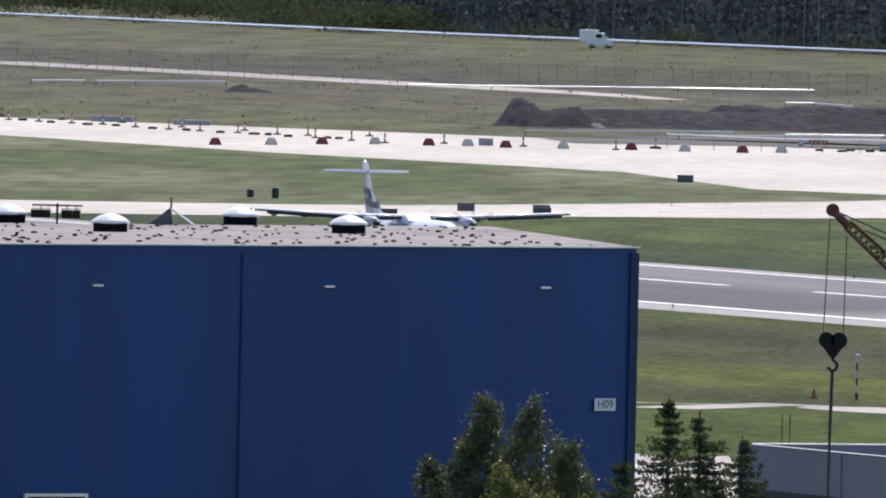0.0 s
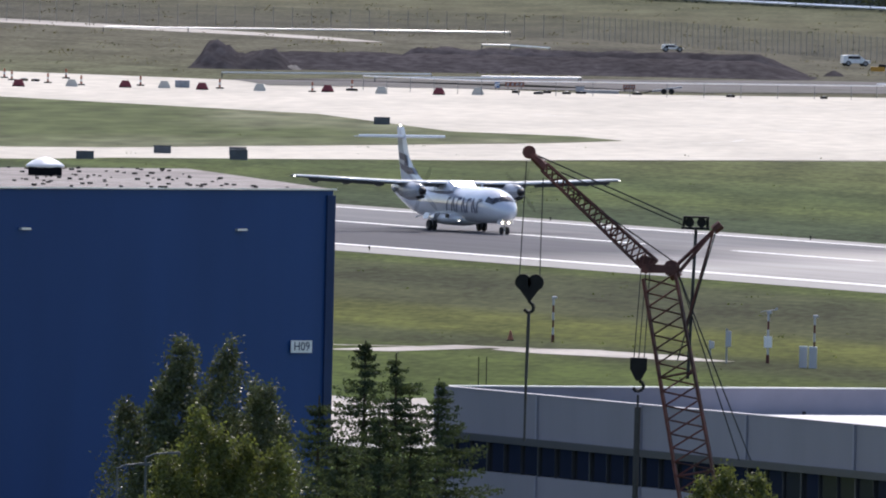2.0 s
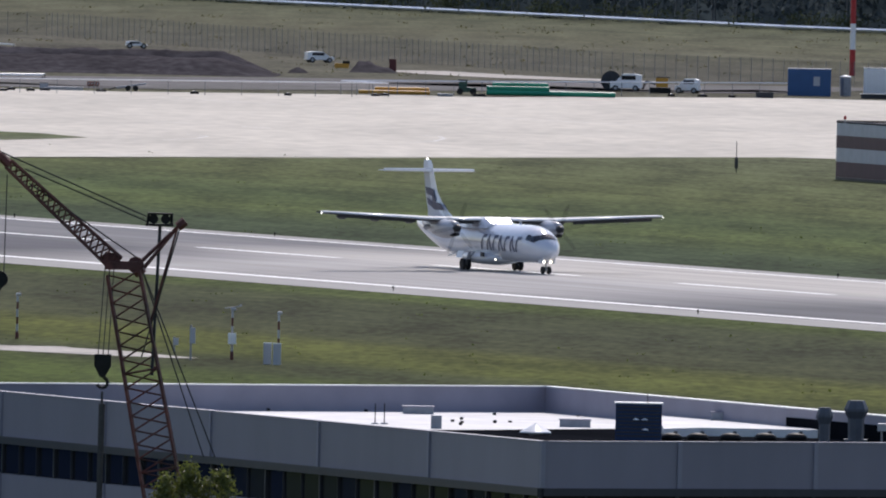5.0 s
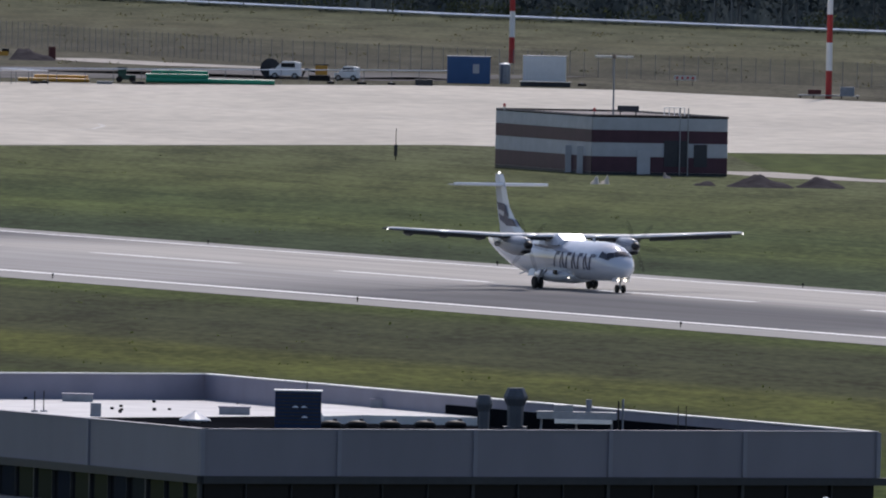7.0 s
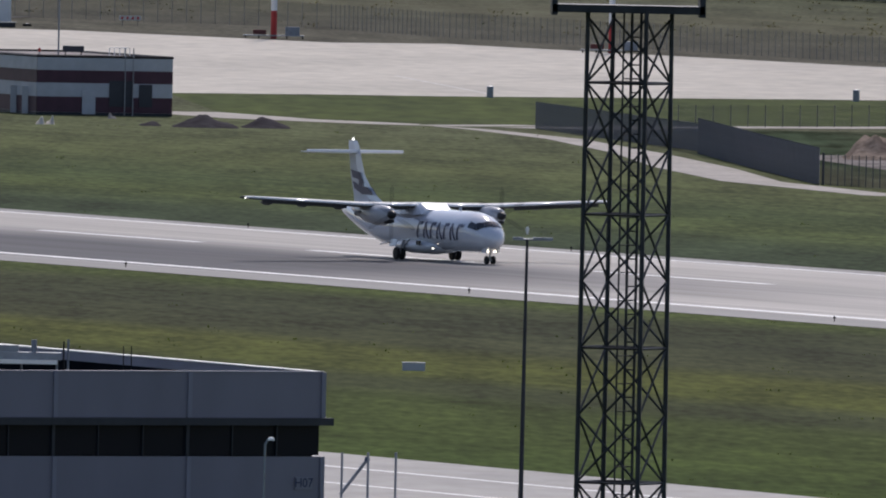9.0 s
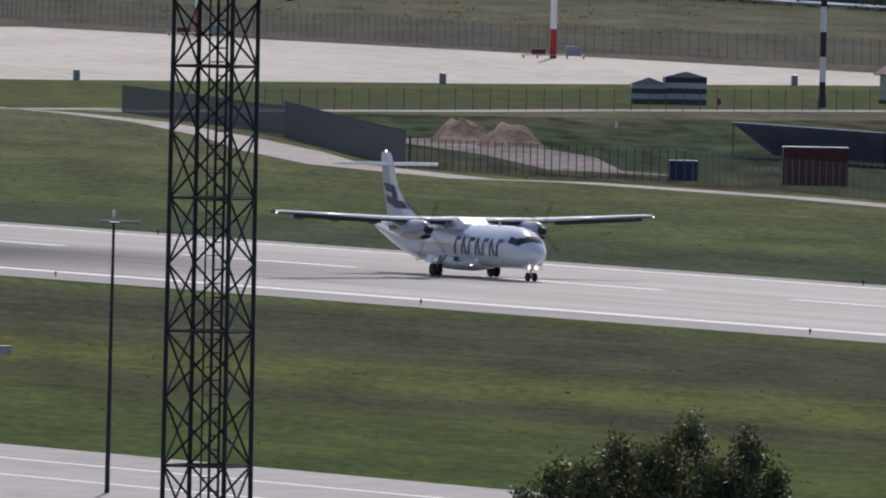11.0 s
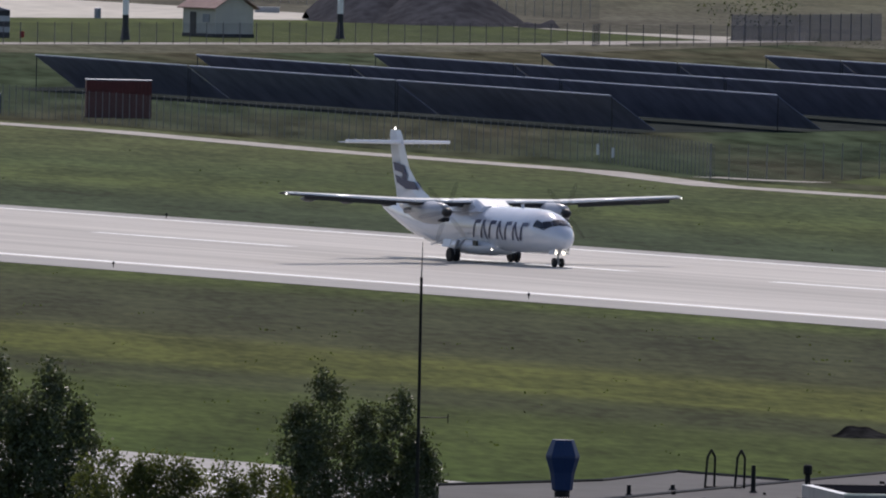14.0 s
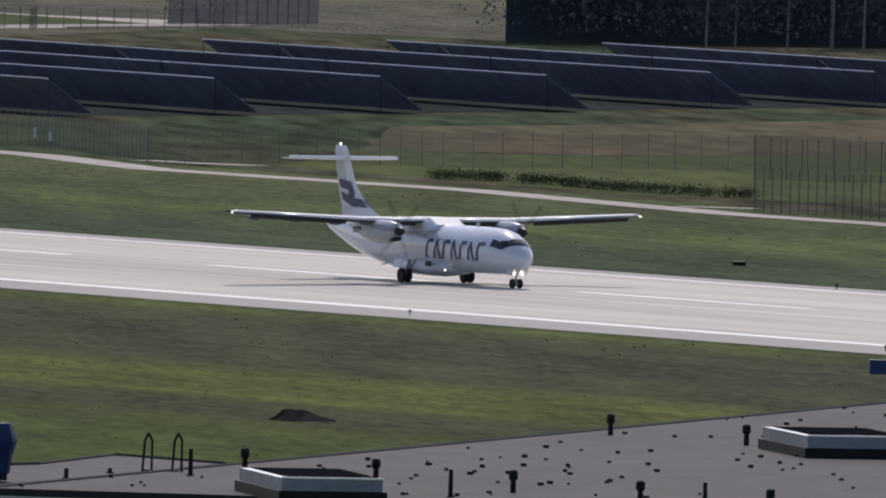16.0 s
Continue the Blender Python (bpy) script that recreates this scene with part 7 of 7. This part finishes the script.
gn = slab("generator", "small grey generator cabinet", "generator", -78.83, 2941.22, (.9, .8, .75), M_GALV, M_BLACK)
slab("generator", "grey generator cabinet among the barriers", "generator", -120.25, 2921.65, (1.5, 1.0, .7), M_GALV, M_CLADB)
slab("steel_plate_stack", "flat stack of steel plates on the apron edge", "plate stack", -76.70, 2944.56, (3.8, 1.2, .3), M_METAL)
slab("water_tank", "dark low tank on the apron edge", "tank", -2.45, 2996.55, (1.9, 1.2, .6), M_MAST)
slab("pallet", "grey pallet beside the tractor", "pallet", -36.47, 2958.16, (1.6, 1.0, .22), M_METAL)
slab("pallet", "dark pallet beside the tractor", "pallet", -32.91, 2963.56, (1.3, 1.0, .2), M_BLACK)
ol = thing("loader", "orange loader bucket beside a soil heap", "loader", Matrix.Translation((-50.89, 3165.17, .05)))
part("bucket", Shape().box((0, 0, .3), (1.6, 1.2, .5)), M_YELLOW, ol)
part("frame", Shape().box((.5, 0, .6), (.8, .8, .5)), M_BLACK, ol)
slab("red_cabin", "dark red machine cabin behind the fence", "machine cabin", -44.79, 3145.31, (.8, .8, 1.4), M_REDBOX)


def container(name, label, X, Y, L, W, H, mat, turn=0.0):
    ob = thing(name, label, "container", Matrix.Translation((X, Y, .03)) @ Matrix.Rotation(radians(turn), 4, "Z"))
    part("shell", Shape().box((0, 0, H / 2), (L, W, H)), mat, ob)
    k = int(L / .3)
    rib = Shape().box((0, 0, 0), (.12, .08, H * .9)).mesh("rib", mat)
    for i in range(k):
        part("rib", rib, mat, ob, at=Matrix.Translation((-L / 2 + (i + .5) * L / k, -W / 2 - .02, H / 2)))
    part("roof_edge", Shape().box((0, 0, H + .03), (L * 1.02, W * 1.02, .08)), M_GALV, ob)
    return ob


bc = container("blue_container", "blue site container with a pale window", 2.39, 3021.58, 4.7, 2.4, 2.9, M_BLUEBOX)
part("window", Shape().box((.8, -1.27, 1.6), (.7, .06, 1.0)), M_PALE, bc, "pale window")
wc = container("white_container", "white site cabin beside a mast", 10.67, 3029.70, 4.7, 2.4, 3.0, M_WHITE)
slab("cable_heap", "dark heap of cables and sacks before the cabin", "cable heap", 10.72, 3007.63, (5.4, 1.5, .5), M_MAST, M_WORN)
tk = thing("toilet_cabin", "slim grey round-topped site cabin", "site cabin", Matrix.Translation((6.34, 3023.12, .03)))
part("body", Shape().lathe((0, 0, 0), [(0, .6), (1.9, .6), (2.1, .5), (2.25, .1)], 10), M_GALV, tk)
part("cap", Shape().lathe((0, 0, 2.1), [(0, .65), (.1, .5), (.2, .1)], 10), M_WHITE, tk)
rc = container("red_container", "rust-red shipping container beside the solar park", 104.68, 2164.82, 5.1, 2.4, 2.9, M_REDBOX)
b2 = container("blue_container", "dark blue-grey storage box behind the fence", 94.71, 2172.48, 2.2, 1.8, 1.5, M_BLUEDARK)


def striped_mast(label, X, Y, tall, start_red, base, dark=False):
    ob = thing("striped_mast", label, "mast", Matrix.Translation((X, Y, 0)), "striped floodlight masts")
    k = int(tall / 3.0)
    for i in range(k):
        red = (i % 2 == 0) == start_red
        part("band", Shape().rod((0, 0, i * 3.0), (0, 0, (i + 1) * 3.0), .34 - .008 * i, .33 - .008 * i, 10), (M_MAST if i == 0 and dark else M_RED) if red else M_WHITE, ob, "red band" if red else "white band")
    if base:
        part("base_frame", Shape().box((0, 0, .35), (6.5, 1.4, .12)), M_METAL, ob)
        for x in (-3, -1.6, 1.4, 3.1):
            part("leg", Shape().rod((x, 0, 0), (x, 0, .35), .08, .08, 5), M_BLACK, ob)
        part("cabinet", Shape().box((2.0, 0, .85), (1.5, .9, .9)), M_GALV, ob)
        part("ballast", Shape().box((-1.5, 0, .7), (1.4, .9, .5)), M_REDBOX, ob)
    return ob


striped_mast("red and white banded mast behind the site fence", 7.44, 3199.11, 30, True, False)
striped_mast("red and white banded mast on a steel frame", 40.82, 2962.03, 30, True, True)
striped_mast("red and white banded mast on a steel frame", 75.45, 2904.44, 30, True, True)
striped_mast("red and white banded mast on a steel frame", 108.73, 2801.45, 30, True, True)
striped_mast("red and white banded mast behind the white house", 145.91, 2777.15, 30, True, False)
for X, Y in ((123.16, 2536.12), (144.58, 2566.92)):
    ob = thing("striped_mast", "dark-footed banded mast on the grass strip", "mast", Matrix.Translation((X, Y, 0)), "striped floodlight masts")
    for i in range(8):
        part("band", Shape().rod((0, 0, i * 2.3), (0, 0, (i + 1) * 2.3), .3, .3, 8), M_MAST if i % 2 == 0 else M_WHITE, ob)
    part("foot", Shape().lathe((0, 0, 0), [(0, .5), (.3, .4), (1.2, .32)], 10), M_MAST, ob)
slab("low_table", "low grey trestle beside the white house", "trestle", 145.71, 2714.87, (2.4, .8, .5), M_METAL)

# ---- striped hut and its small neighbours ----
def stripes_wall(ob, a, b, tall, bands, thick=.06):
    a, b = Vector((*a, 0)), Vector((*b, 0))
    u = (b - a).normalized()
    L = (b - a).length
    rot = Matrix.Rotation(math.atan2(u.y, u.x), 4, "Z")
    out = Vector((u.y, -u.x, 0))
    for z0, z1, m in bands:
        part("wall_band", Shape().box((0, 0, 0), (L, thick, (z1 - z0) * tall - .02)), m, ob, "maroon band" if m is M_MAROON else "pale band", at=Matrix.Translation((a + b) / 2 + out * .03 + Vector((0, 0, (z0 + z1) / 2 * tall))) @ rot)
    return u, L, out, rot


H0, H1, H2 = (4.55, 2482.87), (13.01, 2454.79), (25.00, 2457.79)
hut = thing("striped_hut", "maroon and white striped equipment hut with a flat roof", "hut")
HH = 5.1
H3 = (H0[0] + H2[0] - H1[0], H0[1] + H2[1] - H1[1])
part("core", Shape().prism([H0, H1, H2, H3], 0, HH), M_PALE, hut)
part("roof", Shape().prism(inset([Vector(p) for p in (H0, H1, H2, H3)], .25), HH, HH + .06), M_ROOFGRAVEL, hut)
BANDS = [(0, .05, M_MAST), (.05, .32, M_MAROON), (.32, .56, M_PALE), (.56, .78, M_MAROON), (.78, 1.0, M_PALE)]
stripes_wall(hut, H0, H1, HH, BANDS)
u, L, out, rot = stripes_wall(hut, H1, H2, HH, BANDS)
for a, b in ((H0, H1), (H1, H2), (H2, H3), (H3, H0)):
    part("roof_edge", Shape().rod((*a, HH + .1), (*b, HH + .1), .12, .12, 4), M_BLACK, hut)
for f_, w, hh, m in ((.38, 1.2, 2.1, M_PALE), (.62, 2.2, 2.3, M_MULLION), (.8, 1.2, 2.0, M_MULLION)):
    c = Vector((*H1, 0)) + u * L * f_ + out * .1
    part("door", Shape().box((0, 0, 0), (w, .1, hh)), m, hut, "pale door" if m is M_PALE else "dark shutter", at=Matrix.Translation(c + Vector((0, 0, hh / 2 + (.1 if m is M_PALE else .8)))) @ rot)
u0 = (Vector(H1) - Vector(H0)).normalized()
L0 = (Vector(H1) - Vector(H0)).length
for f_ in (.78, .9):
    c = Vector(H0) + u0 * L0 * f_
    part("door", Shape().box((c.x + u0.y * .1, c.y - u0.x * .1, 1.25), (.75, .75, 2.4)), M_PALE, hut, "pale door")
part("external_ladder", Shape().rod(Vector((*H1, 0)) + u * L * .64 + out * .4, Vector((*H1, HH + .9)) + u * L * .64 + out * .4, .05).rod(Vector((*H1, 0)) + u * L * .70 + out * .4, Vector((*H1, HH + .9)) + u * L * .70 + out * .4, .05), M_METAL, hut)
mid = (Vector(H1) + Vector(H2) + Vector(H0) + Vector(H3)) / 4
ra = thing("roof_aerial", "T-shaped aerial mast on the hut roof", "aerial", Matrix.Translation((14.88, mid.y - 4, HH + .06)))
part("mast", Shape().rod((0, 0, 0), (0, 0, 5.2), .085, .06, 6), M_GALV, ra)
part("crossbar", Shape().rod((-1.7, 0, 5.15), (1.7, 0, 5.15), .11), M_WORN, ra)
part("head", Shape().lathe((0, 0, 5.0), [(0, .2), (.25, .2), (.4, .05)], 8), M_SAND, ra)
ac = thing("roof_unit", "dark box unit on the hut roof", "roof unit", Matrix.Translation((16.21, mid.y - 4, HH + .06)))
part("body", Shape().box((0, 0, .55), (1.9, .9, .55)), M_MULLION, ac)
part("leg", Shape().rod((-.7, 0, 0), (-.7, 0, .3), .05).rod((.7, 0, 0), (.7, 0, .3), .05), M_BLACK, ac)
rl = thing("roof_railing", "white railing over the hut ladder", "railing", Matrix.Translation((20.31, mid.y - 6, HH + .06)))
for k in range(5):
    part("upright", Shape().rod((-.9 + k * .45, 0, 0), (-.9 + k * .45, 0, .75), .035), M_WHITE, rl)
part("top_bar", Shape().rod((-.9, 0, .75), (.9, 0, .75), .035), M_WHITE, rl)
for x in (5.21, 13.15):
    ol2 = thing("obstruction_light", "small red obstruction light on the hut roof", "obstruction light", Matrix.Translation((x, H1[1] + (18 if x < H1[0] - 3 else 2), HH + .1)))
    part("stem", Shape().rod((0, 0, 0), (0, 0, .35), .05), M_METAL, ol2)
    part("lens", Shape().lathe((0, 0, .35), [(0, .12), (.25, .12), (.35, .04)], 8), M_RED, ol2)

hut2 = thing("striped_hut", "small dark and white striped hut with a pitched roof", "hut")
S0, S1 = (105.66, 2533.66), (108.63, 2534.14)
S2 = (112.47, 2535.62)
for (a, b, hh, deep) in ((S0, S1, 1.9, 4), (S1, S2, 2.5, 5)):
    X = (a[0] + b[0]) / 2
    W = b[0] - a[0]
    for k in range(4 if hh < 2 else 5):
        m = (M_MULLION, M_PALE)[k % 2]
        n_ = 4 if hh < 2 else 5
        part("wall_band", Shape().box((X, a[1] + deep / 2, hh * (k + .5) / n_), (W, deep, hh / n_ - .01)), m, hut2)
    part("roof", Shape().loft([[Vector((X - W * .53, y, hh)), Vector((X + W * .53, y, hh)), Vector((X, y, hh + .55))] for y in (a[1] - .3, a[1] + deep + .3)]), M_CLADB, hut2, "pale pitched roof")
house = thing("cream_house", "small cream house with a pinkish pitched roof", "house", Matrix.Translation((132.65, 2560, 0)) @ Matrix.Rotation(radians(31), 4, "Z"))
# its corner stands at the origin: the gable runs along x, the long wall along y
GW, GL, EAVE, RIDGE = 4.2, 5.4, 2.75, 4.0
part("gable_wall", Shape().add([(x, y, z) for y in (0, .25) for x, z in ((0, 0), (GW, 0), (GW, EAVE), (GW / 2, RIDGE), (0, EAVE))], [(0, 1, 2, 3, 4), (9, 8, 7, 6, 5), (0, 5, 6, 1), (1, 6, 7, 2), (2, 7, 8, 3), (3, 8, 9, 4), (4, 9, 5, 0)]), M_CREAM, house, "cream gable wall")
part("gable_wall", Shape().add([(x, y, z) for y in (GL - .25, GL) for x, z in ((0, 0), (GW, 0), (GW, EAVE), (GW / 2, RIDGE), (0, EAVE))], [(0, 1, 2, 3, 4), (9, 8, 7, 6, 5), (0, 5, 6, 1), (1, 6, 7, 2), (2, 7, 8, 3), (3, 8, 9, 4), (4, 9, 5, 0)]), M_CREAM, house, "cream gable wall")
for x in (.125, GW - .125):
    part("long_wall", Shape().box((x, GL / 2, EAVE / 2), (.25, GL - .5, EAVE)), M_CREAM, house, "cream long wall")
for sx in (-1, 1):
    x0, x1 = GW / 2, GW / 2 + sx * (GW / 2 + .4)
    z1 = RIDGE + .1 - (RIDGE - EAVE) * (GW / 2 + .4) / (GW / 2)
    part("roof", Shape().add([(x, y, z + dz) for dz in (0, .1) for x, y, z in ((x0, -.45, RIDGE + .1), (x1, -.45, z1), (x1, GL + .45, z1), (x0, GL + .45, RIDGE + .1))], [(0, 3, 2, 1)[::sx], (4, 5, 6, 7)[::sx], (0, 1, 5, 4)[::sx], (1, 2, 6, 5)[::sx], (2, 3, 7, 6)[::sx], (3, 0, 4, 7)[::sx]]), M_TILE, house, "pinkish roof slope")
part("plinth", Shape().box((GW / 2, -.04, .16), (GW + .1, .12, .32)), M_MAST, house, "dark plinth")
part("plinth", Shape().box((-.04, GL / 2, .16), (.12, GL, .32)), M_MAST, house, "dark plinth")
part("door", Shape().box((-.03, GL * .68, 1.3), (.1, .95, 2.0)), M_MULLION, house, "dark door")
part("window", Shape().box((-.03, GL * .28, 1.75), (.1, 1.1, .75)), M_GALV, house, "shuttered window")

# small aerial pole and white marker posts
ap = thing("aerial_pole", "thin dark pole with a small box in the grass", "aerial", Matrix.Translation((-4.46, 2508.06, 0)))
part("pole", Shape().rod((0, 0, 0), (0, 0, 2.9), .05, .03, 5), M_BLACK, ap)
part("box", Shape().box((0, 0, .9), (.3, .3, 1.0)), M_MAST, ap)
for X, Y, hh in ((98.80, 2401.10, .6), (126.22, 2238.08, .8), (144.79, 2195.14, .8), (135.29, 2057.98, .8), (135.40, 2059.58, .75), (135.79, 2048.28, .75)):
    mp_ = thing("marker_stake", "short white marker stake in rough grass", "marker stake", Matrix.Translation((X, Y, 0)))
    part("stake", Shape().box((0, 0, hh / 2), (.2, .12, hh)), M_WHITE, mp_)
    part("cap", Shape().box((0, 0, hh), (.22, .14, .06)), M_WORN, mp_)

# ---- solar park ----
ROWS_END = [(141.75, 2142.04), (155.82, 2158.46), (170.47, 2180.10), (185.31, 2199.75), (200.94, 2227.38), (215.85, 2244.96), (231.51, 2265.75), (247.01, 2284.03)]
RDIR = Vector((-0.28, 0.96, 0))
for i, (X, Y) in enumerate(ROWS_END):
    t = thing("solar_row", "long tilted row of dark solar panels", "solar panels", group="solar rows")
    e = Vector((X, Y, 0))
    Lr = 30.0
    while (e + RDIR * Lr).y < np.interp((e + RDIR * Lr).x, [90, 105.5, 120, 134, 148, 188, 205, 230], [2260, 2276, 2293, 2310, 2327, 2354, 2362, 2345]) and Lr < 400:
        Lr += 1
    side = Vector((3.4, -1.0, 0))
    seg = 50.0
    k = 0.0
    while k < Lr:
        a, b = e + RDIR * k, e + RDIR * min(k + seg - .45, Lr)
        hi0, hi1 = a + Vector((0, 0, 2.9)), b + Vector((0, 0, 2.9))
        lo0, lo1 = a + side + Vector((0, 0, .35)), b + side + Vector((0, 0, .35))
        dz = Vector((0, 0, .06))
        part("panel", Shape().add([hi0, hi1, lo1, lo0, hi0 - dz, hi1 - dz, lo1 - dz, lo0 - dz], [(0, 3, 2, 1), (4, 5, 6, 7), (0, 4, 7, 3), (1, 2, 6, 5), (0, 1, 5, 4), (3, 7, 6, 2)]), M_PV, t, "dark panel table")
        # added pale rod draws the lit line along the high edge
        part("top_frame", Shape().rod(hi0 + dz * .6, hi1 + dz * .6, .04, .04, 4), M_PVEDGE, t)
        for q in (a, b):
            part("leg", Shape().rod(q + Vector((.1, 0, 0)), q + Vector((.1, 0, 2.85)), .04, .04, 4), M_MAST, t)
        k += seg

# Dark sheet under the rows; its colour holds the shade between them.
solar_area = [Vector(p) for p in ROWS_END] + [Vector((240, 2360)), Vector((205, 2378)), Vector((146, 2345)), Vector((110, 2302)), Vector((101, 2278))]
tagged(part("solar_park_ground", flat([(p.x, p.y) for p in solar_area], .04), M_SOLARGROUND), "ground under the solar rows, their shade put into its colour", "ground", "", "structure")

# ---- weather instruments in the near meadow ----
def instrument(X, Y, tall, label, kind):
    ob = thing("weather_instrument", label, "weather instrument", Matrix.Translation((X, Y, 0)), "weather instruments")
    k = 6
    for i in range(k):
        part("band", Shape().rod((0, 0, tall * i / k), (0, 0, tall * (i + 1) / k), .07 if i else .12, .065 if i else .11, 7), M_REDBOX if i % 2 == 0 else M_PALE, ob)
    part("sensor", Shape().lathe((.05, 0, tall), [(-.16, .05), (-.1, .1), (.1, .1), (.18, .04)], 8, "x"), M_PALE, ob, "white sensor head")
    if kind:
        part("cross_arm", Shape().rod((-.5, 0, tall + .05), (.5, 0, tall + .2), .03), M_GALV, ob)
        part("cup", Shape().lathe((.5, 0, tall + .2), [(0, .1), (.12, .04)], 7), M_GALV, ob)
        part("cabinet", Shape().box((0, -.15, tall * .42), (.5, .3, .7)), M_WHITE, ob, "white cabinet")
    return ob


instrument(-49.67, 1800.02, 2.9, "red and white banded weather post with a sensor", 0)
instrument(-34.81, 1755.51, 3.2, "banded weather post with a cross arm and cabinet", 1)
instrument(-31.73, 1747.67, 3.2, "banded weather post with a sensor head", 0)
slab("instrument_cabinet", "pale instrument cabinets beside a weather post", "cabinet", -32.37, 1745.57, (.5, .4, 1.3), M_PALE, M_WHITE, 0)
slab("instrument_cabinet", "pale instrument cabinets beside a weather post", "cabinet", -31.75, 1744.62, (.5, .4, 1.3), M_PALE, M_WHITE, 0)
for X, Y, hh in ((-37.37, 1753.15, 2.2), (-38.83, 1771.94, 1.0)):
    iv = thing("weather_instrument", "pale slim instrument on a post", "weather instrument", Matrix.Translation((X, Y, 0)), "weather instruments")
    part("post", Shape().rod((0, 0, 0), (0, 0, hh), .06, .06, 6), M_GALV, iv)
    part("shield", Shape().box((.1, 0, hh * .7), (.35, .3, hh * .45)), M_PALE, iv)
tc = thing("traffic_cone", "small faded orange cone in the meadow", "traffic cone", Matrix.Translation((-52.49, 1802.22, 0)))
part("cone", Shape().lathe((0, 0, .05), [(0, .2), (.6, .05)], 9), M_ORANGE, tc)
part("foot", Shape().box((0, 0, .03), (.5, .5, .06)), M_BLACK, tc)
slab("grass_marker_box", "pale box with a dark end lying in the grass", "marker box", 30.68, 1607.70, (1.3, .7, .42), M_PALE, M_METAL, 0)
slab("dark_grass_plate", "dark plate in the grass beside the runway", "cover plate", 156.30, 1710.63, (.8, 1.2, .2), M_BLACK, None, 0)
slab("red_hydrant", "small red hydrant in the grass", "hydrant", 113.73, 2537.08, (.4, .4, .5), M_RED, None, 0)


def motions():
    """The aeroplane rolls along the runway; its propellers turn."""
    head = -90 + HEADING
    walk(plane, [(t, Matrix.Translation(rw(PLANE_N, s, .36)) @ pose(0, 0, 0, 0, 0, head + yaw)) for t, s, yaw in PLANE_S])
    for prop, sd in PROPS:
        walk(prop, [(k * .1, Matrix.Translation((3.15, sd * 4.05, 3.55 - DROP)) @ Matrix.Rotation(radians(-70 * k), 4, "X")) for k in range(161)])


motions()
